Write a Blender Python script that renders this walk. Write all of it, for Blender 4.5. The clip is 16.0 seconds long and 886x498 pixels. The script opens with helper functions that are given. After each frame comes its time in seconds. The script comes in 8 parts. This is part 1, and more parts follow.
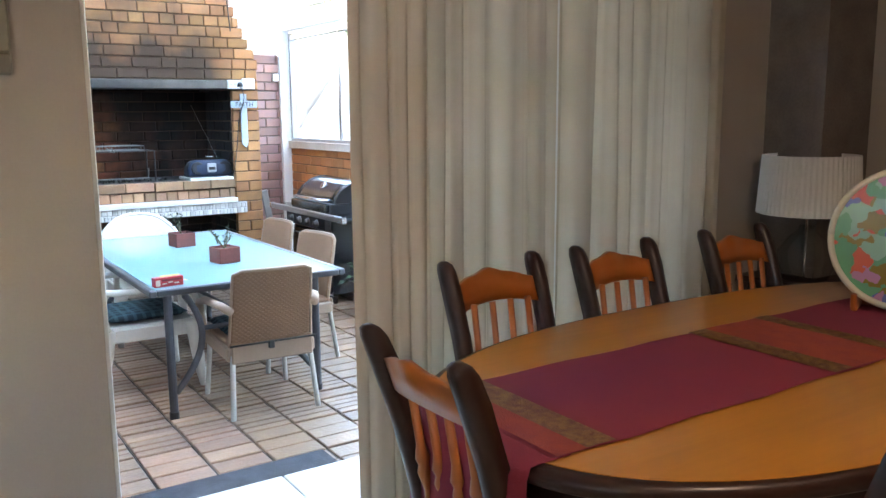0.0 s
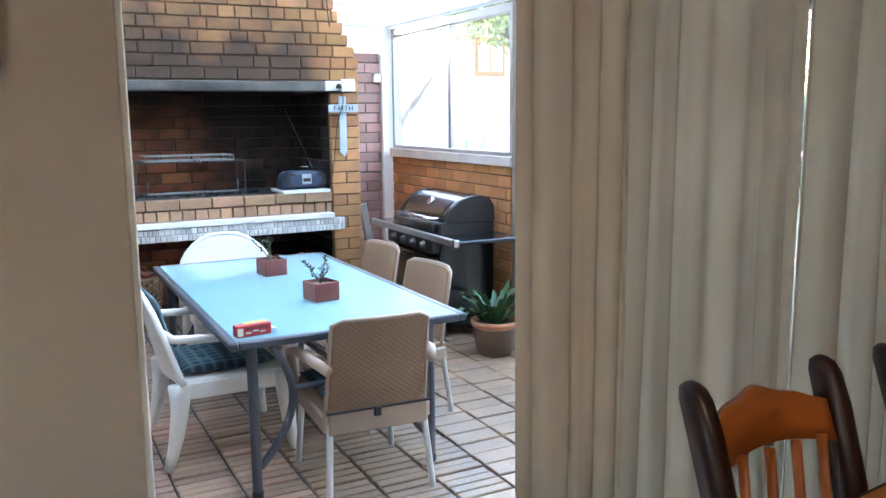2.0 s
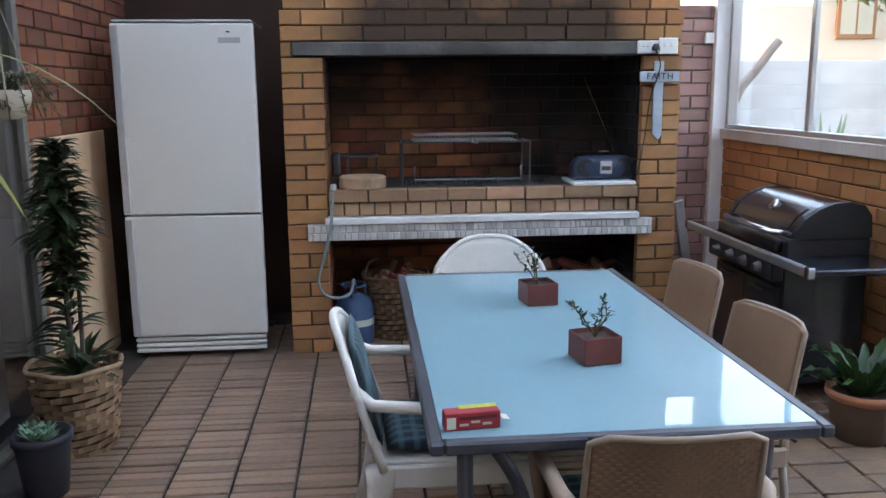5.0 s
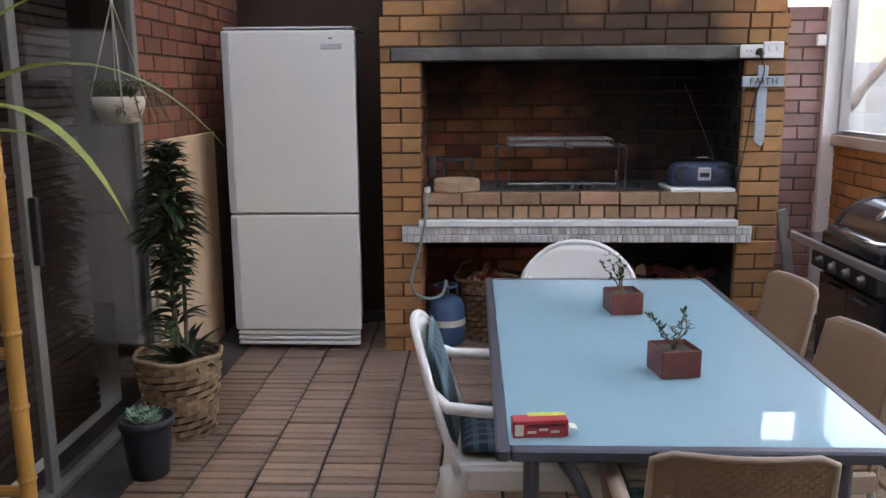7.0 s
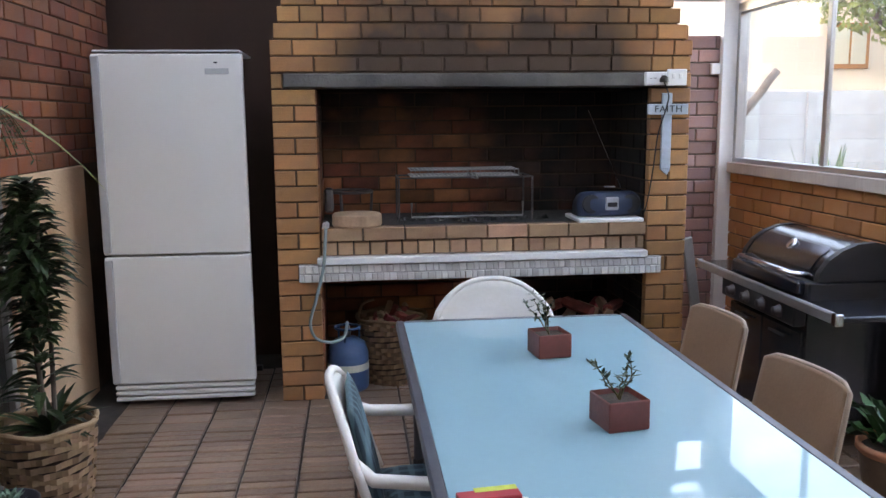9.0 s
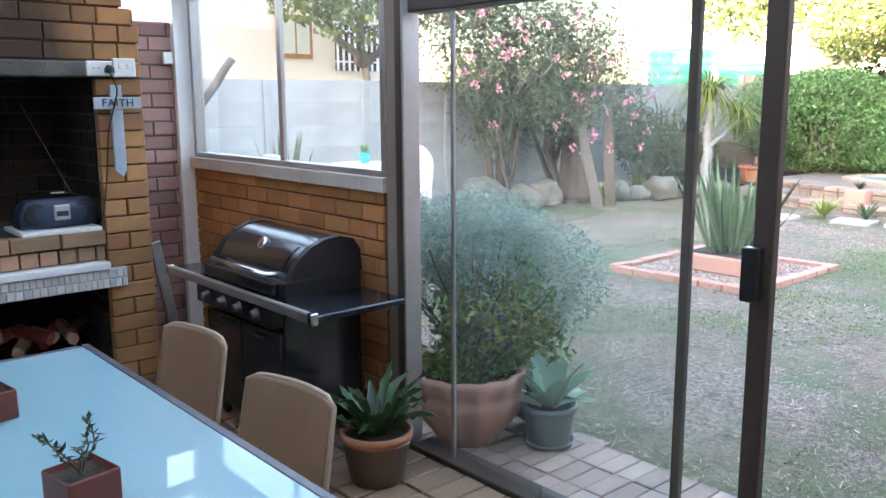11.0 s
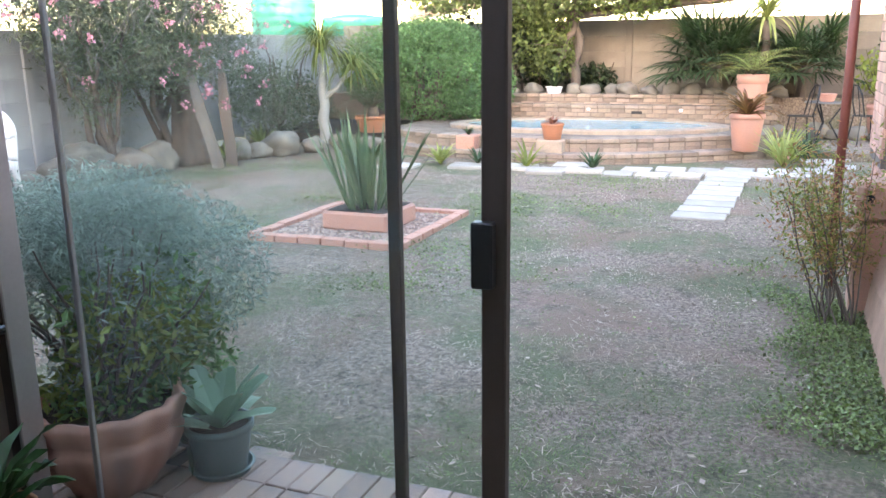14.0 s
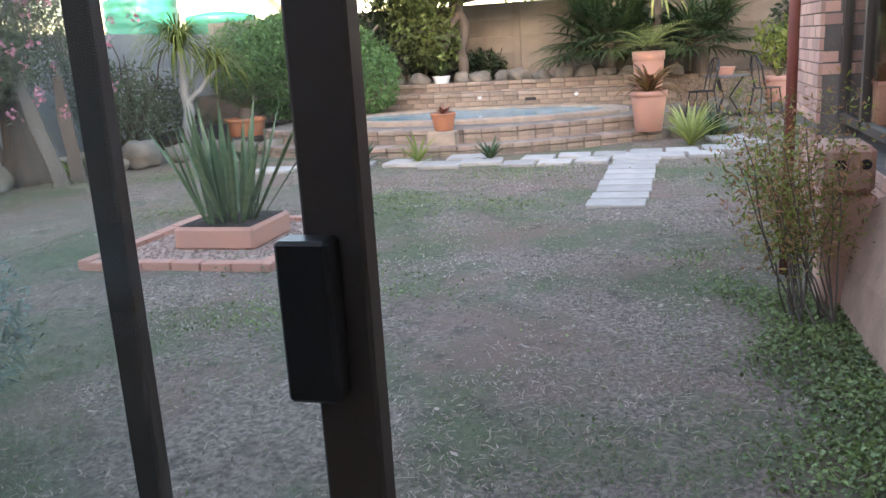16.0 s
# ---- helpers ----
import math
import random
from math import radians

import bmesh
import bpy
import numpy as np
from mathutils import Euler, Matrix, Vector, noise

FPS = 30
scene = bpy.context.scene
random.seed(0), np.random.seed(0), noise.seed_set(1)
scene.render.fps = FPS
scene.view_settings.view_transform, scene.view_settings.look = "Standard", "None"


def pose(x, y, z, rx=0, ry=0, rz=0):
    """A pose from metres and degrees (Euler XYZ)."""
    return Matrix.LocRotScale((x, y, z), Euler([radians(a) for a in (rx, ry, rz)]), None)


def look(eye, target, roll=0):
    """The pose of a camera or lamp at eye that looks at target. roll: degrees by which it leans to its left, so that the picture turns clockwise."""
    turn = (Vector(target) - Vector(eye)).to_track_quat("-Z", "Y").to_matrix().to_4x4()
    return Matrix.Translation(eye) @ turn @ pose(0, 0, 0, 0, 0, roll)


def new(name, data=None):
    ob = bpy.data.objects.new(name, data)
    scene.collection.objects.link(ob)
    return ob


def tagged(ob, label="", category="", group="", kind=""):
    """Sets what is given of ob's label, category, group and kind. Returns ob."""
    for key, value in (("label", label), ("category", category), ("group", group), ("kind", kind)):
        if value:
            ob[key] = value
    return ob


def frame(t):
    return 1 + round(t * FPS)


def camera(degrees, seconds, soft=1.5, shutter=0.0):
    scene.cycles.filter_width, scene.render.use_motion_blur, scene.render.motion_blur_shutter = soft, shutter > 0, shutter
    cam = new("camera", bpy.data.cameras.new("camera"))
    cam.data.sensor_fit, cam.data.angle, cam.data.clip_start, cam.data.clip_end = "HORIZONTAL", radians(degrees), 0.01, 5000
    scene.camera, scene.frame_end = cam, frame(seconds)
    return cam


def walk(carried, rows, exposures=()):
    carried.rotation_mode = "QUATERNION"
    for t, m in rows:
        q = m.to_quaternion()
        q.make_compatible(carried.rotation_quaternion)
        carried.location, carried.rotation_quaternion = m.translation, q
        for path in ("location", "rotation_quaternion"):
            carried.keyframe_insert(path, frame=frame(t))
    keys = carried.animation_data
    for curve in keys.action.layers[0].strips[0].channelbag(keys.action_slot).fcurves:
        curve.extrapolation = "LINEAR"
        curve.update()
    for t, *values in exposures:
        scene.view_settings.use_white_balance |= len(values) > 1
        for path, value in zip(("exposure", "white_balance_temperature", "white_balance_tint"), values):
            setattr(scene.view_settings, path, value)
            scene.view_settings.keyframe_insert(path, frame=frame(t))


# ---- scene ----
cam = camera(55.9, 16.0)
PATH = [
    (0, (-0.383, -6.898, 1.494), (0.7, -5.248, 1.172), -0.5),
    (0.5, (-0.35, -6.741, 1.499), (0.726, -5.087, 1.177), -0.6),
    (1, (-0.296, -6.493, 1.518), (0.794, -4.846, 1.196), -1.1),
    (1.5, (-0.216, -6.278, 1.515), (0.744, -4.553, 1.191), -1.9),
    (2, (-0.101, -6.003, 1.524), (0.801, -4.246, 1.206), -0.6),
    (2.5, (-0.02, -5.685, 1.511), (0.715, -3.851, 1.197), -0.4),
    (3, (0.06, -5.412, 1.514), (0.67, -3.534, 1.197), -0.6),
    (3.5, (0.18, -5.149, 1.498), (0.701, -3.245, 1.175), -0.5),
    (4, (0.253, -4.974, 1.485), (0.675, -3.054, 1.119), -0.0),
    (4.5, (0.332, -4.832, 1.497), (0.699, -2.902, 1.124), -0.2),
    (5, (0.446, -4.769, 1.509), (0.627, -2.812, 1.136), -0.5),
    (5.2, (0.482, -4.77, 1.52), (0.583, -2.809, 1.139), -0.6),
    (7.3, (0.537, -4.82, 1.545), (0.453, -2.857, 1.173), -0.7),
    (7.5, (0.543, -4.802, 1.54), (0.452, -2.834, 1.197), -0.9),
    (8, (0.508, -4.739, 1.546), (0.419, -2.762, 1.255), -0.7),
    (8.5, (0.448, -4.635, 1.554), (0.382, -2.657, 1.268), -0.8),
    (9, (0.416, -4.507, 1.538), (0.625, -2.542, 1.229), -0.5),
    (9.5, (0.459, -4.364, 1.539), (1.058, -2.483, 1.219), 1.0),
    (9.7, (0.488, -4.323, 1.546), (1.178, -2.473, 1.23), 0.6),
    (10, (0.528, -4.281, 1.551), (1.366, -2.493, 1.233), -0.6),
    (10.2, (0.544, -4.256, 1.559), (1.5, -2.528, 1.245), -1.0),
    (12.3, (0.673, -3.98, 1.625), (2.288, -2.882, 1.193), 0.5),
    (12.5, (0.688, -3.907, 1.618), (2.346, -2.873, 1.189), -0.3),
    (13, (0.723, -3.795, 1.614), (2.445, -2.879, 1.169), -1.2),
    (13.5, (0.852, -3.727, 1.606), (2.603, -2.878, 1.145), -1.0),
    (14, (1.029, -3.633, 1.564), (2.828, -2.896, 1.095), -0.7),
    (14.5, (1.252, -3.485, 1.445), (3.105, -2.899, 0.975), -2.2),
    (15, (1.506, -3.383, 1.41), (3.366, -2.82, 0.939), -3.3),
    (15.5, (1.825, -3.33, 1.385), (3.689, -2.78, 0.914), -3.6),
    (16, (2.162, -3.31, 1.326), (4.038, -2.801, 0.856), -3.4),
]
EXPOSURES = [(0.0, 6.0, 6600, 20), (1.5, 5.8, 6500, 20), (2.5, 5.55, 6600, 22), (3.5, 4.75, 6600, 22), (5.0, 4.5, 7300, 29), (7.5, 4.45, 8200, 36), (8.5, 4.5, 8100, 36), (10.0, 4.55, 7100, 25), (12.5, 4.25, 7100, 27), (14.0, 4.05, 7150, 26), (14.5, 3.72, 7100, 27), (16.0, 3.3, 7100, 27)]
walk(cam, [(t, look(eye, target, roll)) for t, eye, target, roll in PATH], EXPOSURES)

# ---- world and sun ----
SUN_ELEV, SUN_AZ = 9.5, 262.0   # degrees; azimuth clockwise from +y, the side the sun stands on
world = bpy.data.worlds.new("sky")
scene.world = world
world.use_nodes = True
wn = world.node_tree.nodes
sky = wn.new("ShaderNodeTexSky")
sky.sky_type = "NISHITA"
sky.sun_disc = False
sky.sun_elevation = radians(SUN_ELEV)
sky.sun_rotation = radians(SUN_AZ)
wn["Background"].inputs["Strength"].default_value = 0.15
world.node_tree.links.new(sky.outputs["Color"], wn["Background"].inputs["Color"])
sun_dir = Vector((math.sin(radians(SUN_AZ)) * math.cos(radians(SUN_ELEV)), math.cos(radians(SUN_AZ)) * math.cos(radians(SUN_ELEV)), math.sin(radians(SUN_ELEV))))
sun_data = bpy.data.lights.new("sun", "SUN")
sun_data.energy, sun_data.angle, sun_data.color = 4.0, radians(0.5), (1.0, 0.86, 0.66)
sun = new("sun", sun_data)
sun.matrix_world = look(sun_dir * 40, (0, 0, 0))

# added fill light for the dining room, set in an unseen made-up window
wl = bpy.data.lights.new("added_fill_light", "AREA")
wl.shape, wl.size, wl.size_y, wl.energy, wl.color = "RECTANGLE", 1.9, 1.0, 0.06, (0.86, 0.94, 1.0)
wlo = new("added_fill_light", wl)
wlo.matrix_world = look((-2.44, -7.5, 1.6), (1.0, -6.6, 1.4))

# ---- materials ----
def mat(name, base, rough=0.6, metal=0.0, var=0.15, scale=3.0, fine=40.0, bump=0.1, per=0.0, second=None, island=False, trans=0.0, coat=0.0, spec=0.5, stretch=(1, 1, 1)):
    """A surface with broad and fine variation; per: variation from object to object; second: a colour mixed in by broad noise."""
    m = bpy.data.materials.new(name)
    m.use_nodes = True
    nt = m.node_tree
    N, L = nt.nodes, nt.links
    b = N["Principled BSDF"]
    tc = N.new("ShaderNodeTexCoord")
    mp = N.new("ShaderNodeMapping")
    mp.inputs["Scale"].default_value = stretch
    L.new(tc.outputs["Object"], mp.inputs["Vector"])
    n1 = N.new("ShaderNodeTexNoise")
    n1.inputs["Scale"].default_value, n1.inputs["Detail"].default_value = scale, 5
    n2 = N.new("ShaderNodeTexNoise")
    n2.inputs["Scale"].default_value, n2.inputs["Detail"].default_value = fine, 4
    for n in (n1, n2):
        L.new(mp.outputs[0], n.inputs["Vector"])
    # broad tone
    mix = N.new("ShaderNodeMix")
    mix.data_type = "RGBA"
    c2 = second or tuple(c * (1 - 1.6 * var) for c in base)
    mix.inputs["A"].default_value = (*base, 1)
    mix.inputs["B"].default_value = (*c2, 1)
    rmp = N.new("ShaderNodeMapRange")
    rmp.inputs["From Min"].default_value, rmp.inputs["From Max"].default_value = 0.35, 0.68
    L.new(n1.outputs["Fac"], rmp.inputs["Value"])
    L.new(rmp.outputs[0], mix.inputs["Factor"])
    # value: fine grain, and difference between pieces
    val = N.new("ShaderNodeMapRange")
    val.inputs["To Min"].default_value, val.inputs["To Max"].default_value = 1 - var, 1 + var
    L.new(n2.outputs["Fac"], val.inputs["Value"])
    hsv = N.new("ShaderNodeHueSaturation")
    L.new(mix.outputs["Result"], hsv.inputs["Color"])
    last = val.outputs[0]
    if per or island:
        if island:
            src = N.new("ShaderNodeNewGeometry").outputs["Random Per Island"]
        else:
            src = N.new("ShaderNodeObjectInfo").outputs["Random"]
        pr = N.new("ShaderNodeMapRange")
        pr.inputs["To Min"].default_value, pr.inputs["To Max"].default_value = 1 - per, 1 + per
        L.new(src, pr.inputs["Value"])
        mul = N.new("ShaderNodeMath")
        mul.operation = "MULTIPLY"
        L.new(last, mul.inputs[0])
        L.new(pr.outputs[0], mul.inputs[1])
        last = mul.outputs[0]
        hr = N.new("ShaderNodeMapRange")
        hr.inputs["To Min"].default_value, hr.inputs["To Max"].default_value = 0.5 - 0.011 * per * 3, 0.5 + 0.011 * per * 2
        wn_ = N.new("ShaderNodeTexWhiteNoise")
        wn_.noise_dimensions = "1D"
        L.new(src, wn_.inputs["W"])
        L.new(wn_.outputs["Value"], hr.inputs["Value"])
        L.new(hr.outputs[0], hsv.inputs["Hue"])
    L.new(last, hsv.inputs["Value"])
    L.new(hsv.outputs[0], b.inputs["Base Color"])
    b.inputs["Roughness"].default_value = rough
    b.inputs["Metallic"].default_value = metal
    b.inputs["Specular IOR Level"].default_value = spec
    if coat:
        b.inputs["Coat Weight"].default_value, b.inputs["Coat Roughness"].default_value = coat, 0.12
    if trans:
        tr = N.new("ShaderNodeBsdfTranslucent")
        L.new(hsv.outputs[0], tr.inputs["Color"])
        ms = N.new("ShaderNodeMixShader")
        ms.inputs[0].default_value = trans
        L.new(b.outputs[0], ms.inputs[1])
        L.new(tr.outputs[0], ms.inputs[2])
        L.new(ms.outputs[0], N["Material Output"].inputs["Surface"])
    if bump:
        bp = N.new("ShaderNodeBump")
        bp.inputs["Strength"].default_value, bp.inputs["Distance"].default_value = bump, 0.01
        L.new(n2.outputs["Fac"], bp.inputs["Height"])
        L.new(bp.outputs[0], b.inputs["Normal"])
    return m


def stained(m, colour, axis, lo, hi, strength, scale=2.5, box=None):
    """Mixes in a colour, such as soot, with a ragged edge: from none at lo to full at hi along a world axis."""
    nt = m.node_tree
    N, L = nt.nodes, nt.links
    b = N["Principled BSDF"]
    src = b.inputs["Base Color"].links[0].from_socket
    geo = N.new("ShaderNodeNewGeometry")
    sep = N.new("ShaderNodeSeparateXYZ")
    L.new(geo.outputs["Position"], sep.inputs[0])
    nz = N.new("ShaderNodeTexNoise")
    nz.inputs["Scale"].default_value, nz.inputs["Detail"].default_value = scale, 6
    L.new(geo.outputs["Position"], nz.inputs["Vector"])
    r1 = N.new("ShaderNodeMapRange")
    r1.inputs["From Min"].default_value, r1.inputs["From Max"].default_value = lo, hi
    L.new(sep.outputs[axis], r1.inputs["Value"])
    ad = N.new("ShaderNodeMath")
    ad.operation = "MULTIPLY_ADD"
    L.new(nz.outputs["Fac"], ad.inputs[0])
    ad.inputs[1].default_value, ad.inputs[2].default_value = 1.6, -0.8
    sm = N.new("ShaderNodeMath")
    sm.operation = "ADD"
    L.new(r1.outputs[0], sm.inputs[0])
    L.new(ad.outputs[0], sm.inputs[1])
    last = sm.outputs[0]
    if box:
        r2 = N.new("ShaderNodeMapRange")
        r2.interpolation_type = "SMOOTHSTEP"
        r2.inputs["From Min"].default_value, r2.inputs["From Max"].default_value = box[1], box[2]
        L.new(sep.outputs[box[0]], r2.inputs["Value"])
        r3 = N.new("ShaderNodeMapRange")
        r3.interpolation_type = "SMOOTHSTEP"
        r3.inputs["From Min"].default_value, r3.inputs["From Max"].default_value = box[4], box[3]
        L.new(sep.outputs[box[0]], r3.inputs["Value"])
        for r in (r2, r3):
            mu = N.new("ShaderNodeMath")
            mu.operation = "MULTIPLY"
            L.new(last, mu.inputs[0])
            L.new(r.outputs[0], mu.inputs[1])
            last = mu.outputs[0]
    fac = N.new("ShaderNodeMath")
    fac.operation, fac.use_clamp = "MULTIPLY", True
    L.new(last, fac.inputs[0])
    fac.inputs[1].default_value = strength
    mx = N.new("ShaderNodeMix")
    mx.data_type = "RGBA"
    L.new(fac.outputs[0], mx.inputs["Factor"])
    L.new(src, mx.inputs["A"])
    mx.inputs["B"].default_value = (*colour, 1)
    L.new(mx.outputs["Result"], b.inputs["Base Color"])
    return m


def glass(name, tint=(1, 1, 1), rough=0.0, gloss=0.03, dust=0.0):
    """Thin clear pane: mostly passes light, with a Fresnel gloss and a film of dust that scatters light."""
    m = bpy.data.materials.new(name)
    m.use_nodes = True
    N, L = m.node_tree.nodes, m.node_tree.links
    tr = N.new("ShaderNodeBsdfTransparent")
    tr.inputs[0].default_value = (*tint, 1)
    gl = N.new("ShaderNodeBsdfGlossy")
    gl.inputs["Roughness"].default_value = rough
    lw = N.new("ShaderNodeLayerWeight")
    pw = N.new("ShaderNodeMath")
    pw.operation = "POWER"
    L.new(lw.outputs["Facing"], pw.inputs[0])
    pw.inputs[1].default_value = 4.0
    fr = N.new("ShaderNodeMapRange")
    fr.inputs["To Min"].default_value, fr.inputs["To Max"].default_value = gloss, 0.75
    L.new(pw.outputs[0], fr.inputs["Value"])
    ms = N.new("ShaderNodeMixShader")
    L.new(fr.outputs[0], ms.inputs[0])
    L.new(tr.outputs[0], ms.inputs[1])
    L.new(gl.outputs[0], ms.inputs[2])
    last = ms.outputs[0]
    if dust:
        tl = N.new("ShaderNodeBsdfTranslucent")
        tl.inputs[0].default_value = (0.85, 0.88, 0.88, 1)
        nz = N.new("ShaderNodeTexNoise")
        nz.inputs["Scale"].default_value, nz.inputs["Detail"].default_value = 1.6, 6
        tc = N.new("ShaderNodeTexCoord")
        L.new(tc.outputs["Object"], nz.inputs["Vector"])
        r = N.new("ShaderNodeMapRange")
        r.inputs["From Min"].default_value, r.inputs["From Max"].default_value = 0.3, 0.7
        r.inputs["To Min"].default_value, r.inputs["To Max"].default_value = dust * 0.5, dust * 1.5
        L.new(nz.outputs["Fac"], r.inputs["Value"])
        md = N.new("ShaderNodeMixShader")
        L.new(r.outputs[0], md.inputs[0])
        L.new(last, md.inputs[1])
        L.new(tl.outputs[0], md.inputs[2])
        last = md.outputs[0]
    L.new(last, N["Material Output"].inputs["Surface"])
    return m


M_BRICK = stained(mat("face_brick", (0.44, 0.205, 0.075), 0.8, var=0.14, scale=9, fine=120, bump=0.25, per=0.26, second=(0.34, 0.17, 0.075)), (0.06, 0.032, 0.017), 2, 2.5, 1.76, 1.45, 3.0, (0, 0.1, 0.7, 1.6, 2.2))
M_BRICK_HEARTH = mat("hearth_brick", (0.40, 0.235, 0.135), 0.85, var=0.2, scale=6, fine=90, bump=0.3, per=0.3, second=(0.29, 0.165, 0.10))
M_BRICK_WIN = mat("face_brick_wall", (0.40, 0.165, 0.05), 0.8, var=0.14, scale=9, fine=120, bump=0.25, per=0.2, second=(0.40, 0.18, 0.07))
M_BRICK_SOOT = stained(stained(mat("sooty_brick", (0.33, 0.115, 0.045), 0.9, var=0.25, scale=4, fine=90, bump=0.3, per=0.5, second=(0.10, 0.055, 0.034)), (0.02, 0.014, 0.011), 2, 1.0, 1.85, 1.15, 2.6), (0.016, 0.012, 0.01), 0, 1.0, 1.75, 1.1, 2.2)
M_BRICK_PURPLE = mat("purple_brick", (0.36, 0.20, 0.165), 0.85, var=0.15, scale=8, fine=110, bump=0.3, per=0.28, second=(0.30, 0.19, 0.18))
M_BRICK_RED = mat("red_brick", (0.23, 0.066, 0.02), 0.85, var=0.2, scale=7, fine=110, bump=0.3, per=0.3, second=(0.17, 0.07, 0.045))
M_BRICK_HOUSE = mat("house_brick", (0.56, 0.30, 0.22), 0.8, var=0.15, scale=8, fine=110, bump=0.25, per=0.22, second=(0.48, 0.29, 0.23))
M_MORTAR = mat("mortar", (0.16, 0.13, 0.11), 0.95, var=0.2, scale=6, fine=80, bump=0.3)
M_POOLMORTAR = mat("pool_mortar", (0.25, 0.20, 0.155), 0.95, var=0.25, scale=6, fine=80, bump=0.3)
M_MORTAR_DK = mat("dark_mortar", (0.10, 0.062, 0.04), 0.95, var=0.2, scale=6, fine=80, bump=0.3)
# pavers turn to a darker brown with growing y, ragged by noise
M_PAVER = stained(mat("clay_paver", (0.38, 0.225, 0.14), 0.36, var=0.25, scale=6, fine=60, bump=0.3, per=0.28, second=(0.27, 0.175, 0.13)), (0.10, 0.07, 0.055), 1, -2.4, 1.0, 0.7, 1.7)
M_PAVER_OUT = mat("outside_paver", (0.42, 0.27, 0.20), 0.8, var=0.2, scale=4, fine=60, bump=0.25, per=0.24, second=(0.21, 0.19, 0.195))
M_JOINT = mat("sand_joint", (0.055, 0.045, 0.04), 0.95, var=0.3, scale=8, fine=90, bump=0.4)
M_WALL = mat("beige_paint", (0.345, 0.295, 0.255), 0.75, var=0.04, scale=1.2, fine=140, bump=0.06)
M_WHITE = mat("white_paint", (0.78, 0.78, 0.76), 0.45, var=0.05, scale=2, fine=60, bump=0.05)
M_CEIL = mat("white_ceiling", (0.76, 0.75, 0.72), 0.8, var=0.04, scale=2, fine=60, bump=0.05)
M_SILLWOOD = mat("weathered_white_timber", (0.55, 0.50, 0.44), 0.65, var=0.12, scale=3, fine=50, bump=0.15, second=(0.42, 0.36, 0.31), stretch=(1, 1, 0.2))
# brown post timber; the dark of its backlit side is in the colour
M_POST_BACKLIT = mat("backlit_brown_timber", (0.21, 0.16, 0.125), 0.7, var=0.12, scale=3, fine=50, bump=0.15, second=(0.24, 0.19, 0.15), stretch=(1, 1, 0.2))
M_TIMBER = mat("grey_weathered_timber", (0.21, 0.19, 0.17), 0.9, var=0.25, scale=5, fine=60, bump=0.4, second=(0.13, 0.115, 0.10), stretch=(1, 1, 0.2))
M_ALU = mat("bronze_aluminium", (0.075, 0.055, 0.045), 0.45, metal=0.3, var=0.08, scale=4, fine=60, bump=0.02)
M_ALU_LT = mat("silver_aluminium", (0.46, 0.46, 0.46), 0.38, metal=0.85, var=0.08, scale=4, fine=60, bump=0.02)
M_ALU_OLD = mat("dull_aluminium", (0.24, 0.23, 0.205), 0.5, metal=0.5, var=0.12, scale=4, fine=60, bump=0.03)
M_ALU_WH = mat("white_aluminium", (0.62, 0.61, 0.58), 0.4, var=0.05, scale=4, fine=60, bump=0.02)
M_BLACK = mat("black_plastic", (0.012, 0.012, 0.013), 0.45, var=0.15, scale=6, fine=90, bump=0.05)
M_BLACK_EN = mat("black_enamel", (0.012, 0.014, 0.018), 0.22, var=0.1, scale=6, fine=90, bump=0.02, coat=0.4)
M_LIDFRONT = mat("dark_steel", (0.10, 0.10, 0.11), 0.16, metal=0.9, var=0.06, scale=3, fine=200, bump=0.01, stretch=(1, 8, 1))
M_CHROME = mat("chrome", (0.75, 0.75, 0.76), 0.12, metal=1.0, var=0.03, bump=0.0)
M_IRON = mat("sooty_iron", (0.11, 0.10, 0.10), 0.5, metal=0.6, var=0.2, scale=8, fine=90, bump=0.1)
M_GRILL = mat("worn_wire", (0.30, 0.29, 0.28), 0.4, metal=0.8, var=0.25, scale=8, fine=90, bump=0.1)
M_LINTEL = stained(mat("concrete_lintel", (0.15, 0.14, 0.125), 0.9, var=0.2, scale=5, fine=70, bump=0.3, second=(0.09, 0.085, 0.08)), (0.02, 0.018, 0.016), 2, 1.80, 1.66, 1.1, 2.5, (0, 0.3, 0.9, 1.5, 2.0))
M_MOSAIC = mat("mosaic_tile", (0.62, 0.60, 0.56), 0.3, var=0.1, scale=20, fine=90, bump=0.03, per=0.2, second=(0.54, 0.53, 0.51))
M_GROUT = mat("pale_grout", (0.40, 0.385, 0.36), 0.9, var=0.1, scale=6, fine=80, bump=0.1)
M_LEDGE = mat("white_ledge_tile", (0.78, 0.77, 0.74), 0.3, var=0.08, scale=6, fine=60, bump=0.04)
M_TILE = mat("cream_floor_tile", (0.66, 0.64, 0.59), 0.28, var=0.06, scale=4, fine=70, bump=0.03)
M_FRIDGE = mat("fridge_enamel", (0.72, 0.70, 0.65), 0.3, var=0.03, scale=1.5, fine=160, bump=0.04)
M_GREY = mat("grey_plastic", (0.42, 0.42, 0.42), 0.45, var=0.06, bump=0.03)
M_TAUPE = mat("taupe_wicker", (0.27, 0.155, 0.09), 0.55, var=0.1, scale=5, fine=90, bump=0.1)
M_TAUPE_LT = mat("taupe_plastic_frame", (0.36, 0.255, 0.185), 0.5, var=0.08, scale=5, fine=90, bump=0.04)
M_ALULEG = mat("satin_tube", (0.60, 0.59, 0.57), 0.35, metal=0.7, var=0.06, bump=0.02)
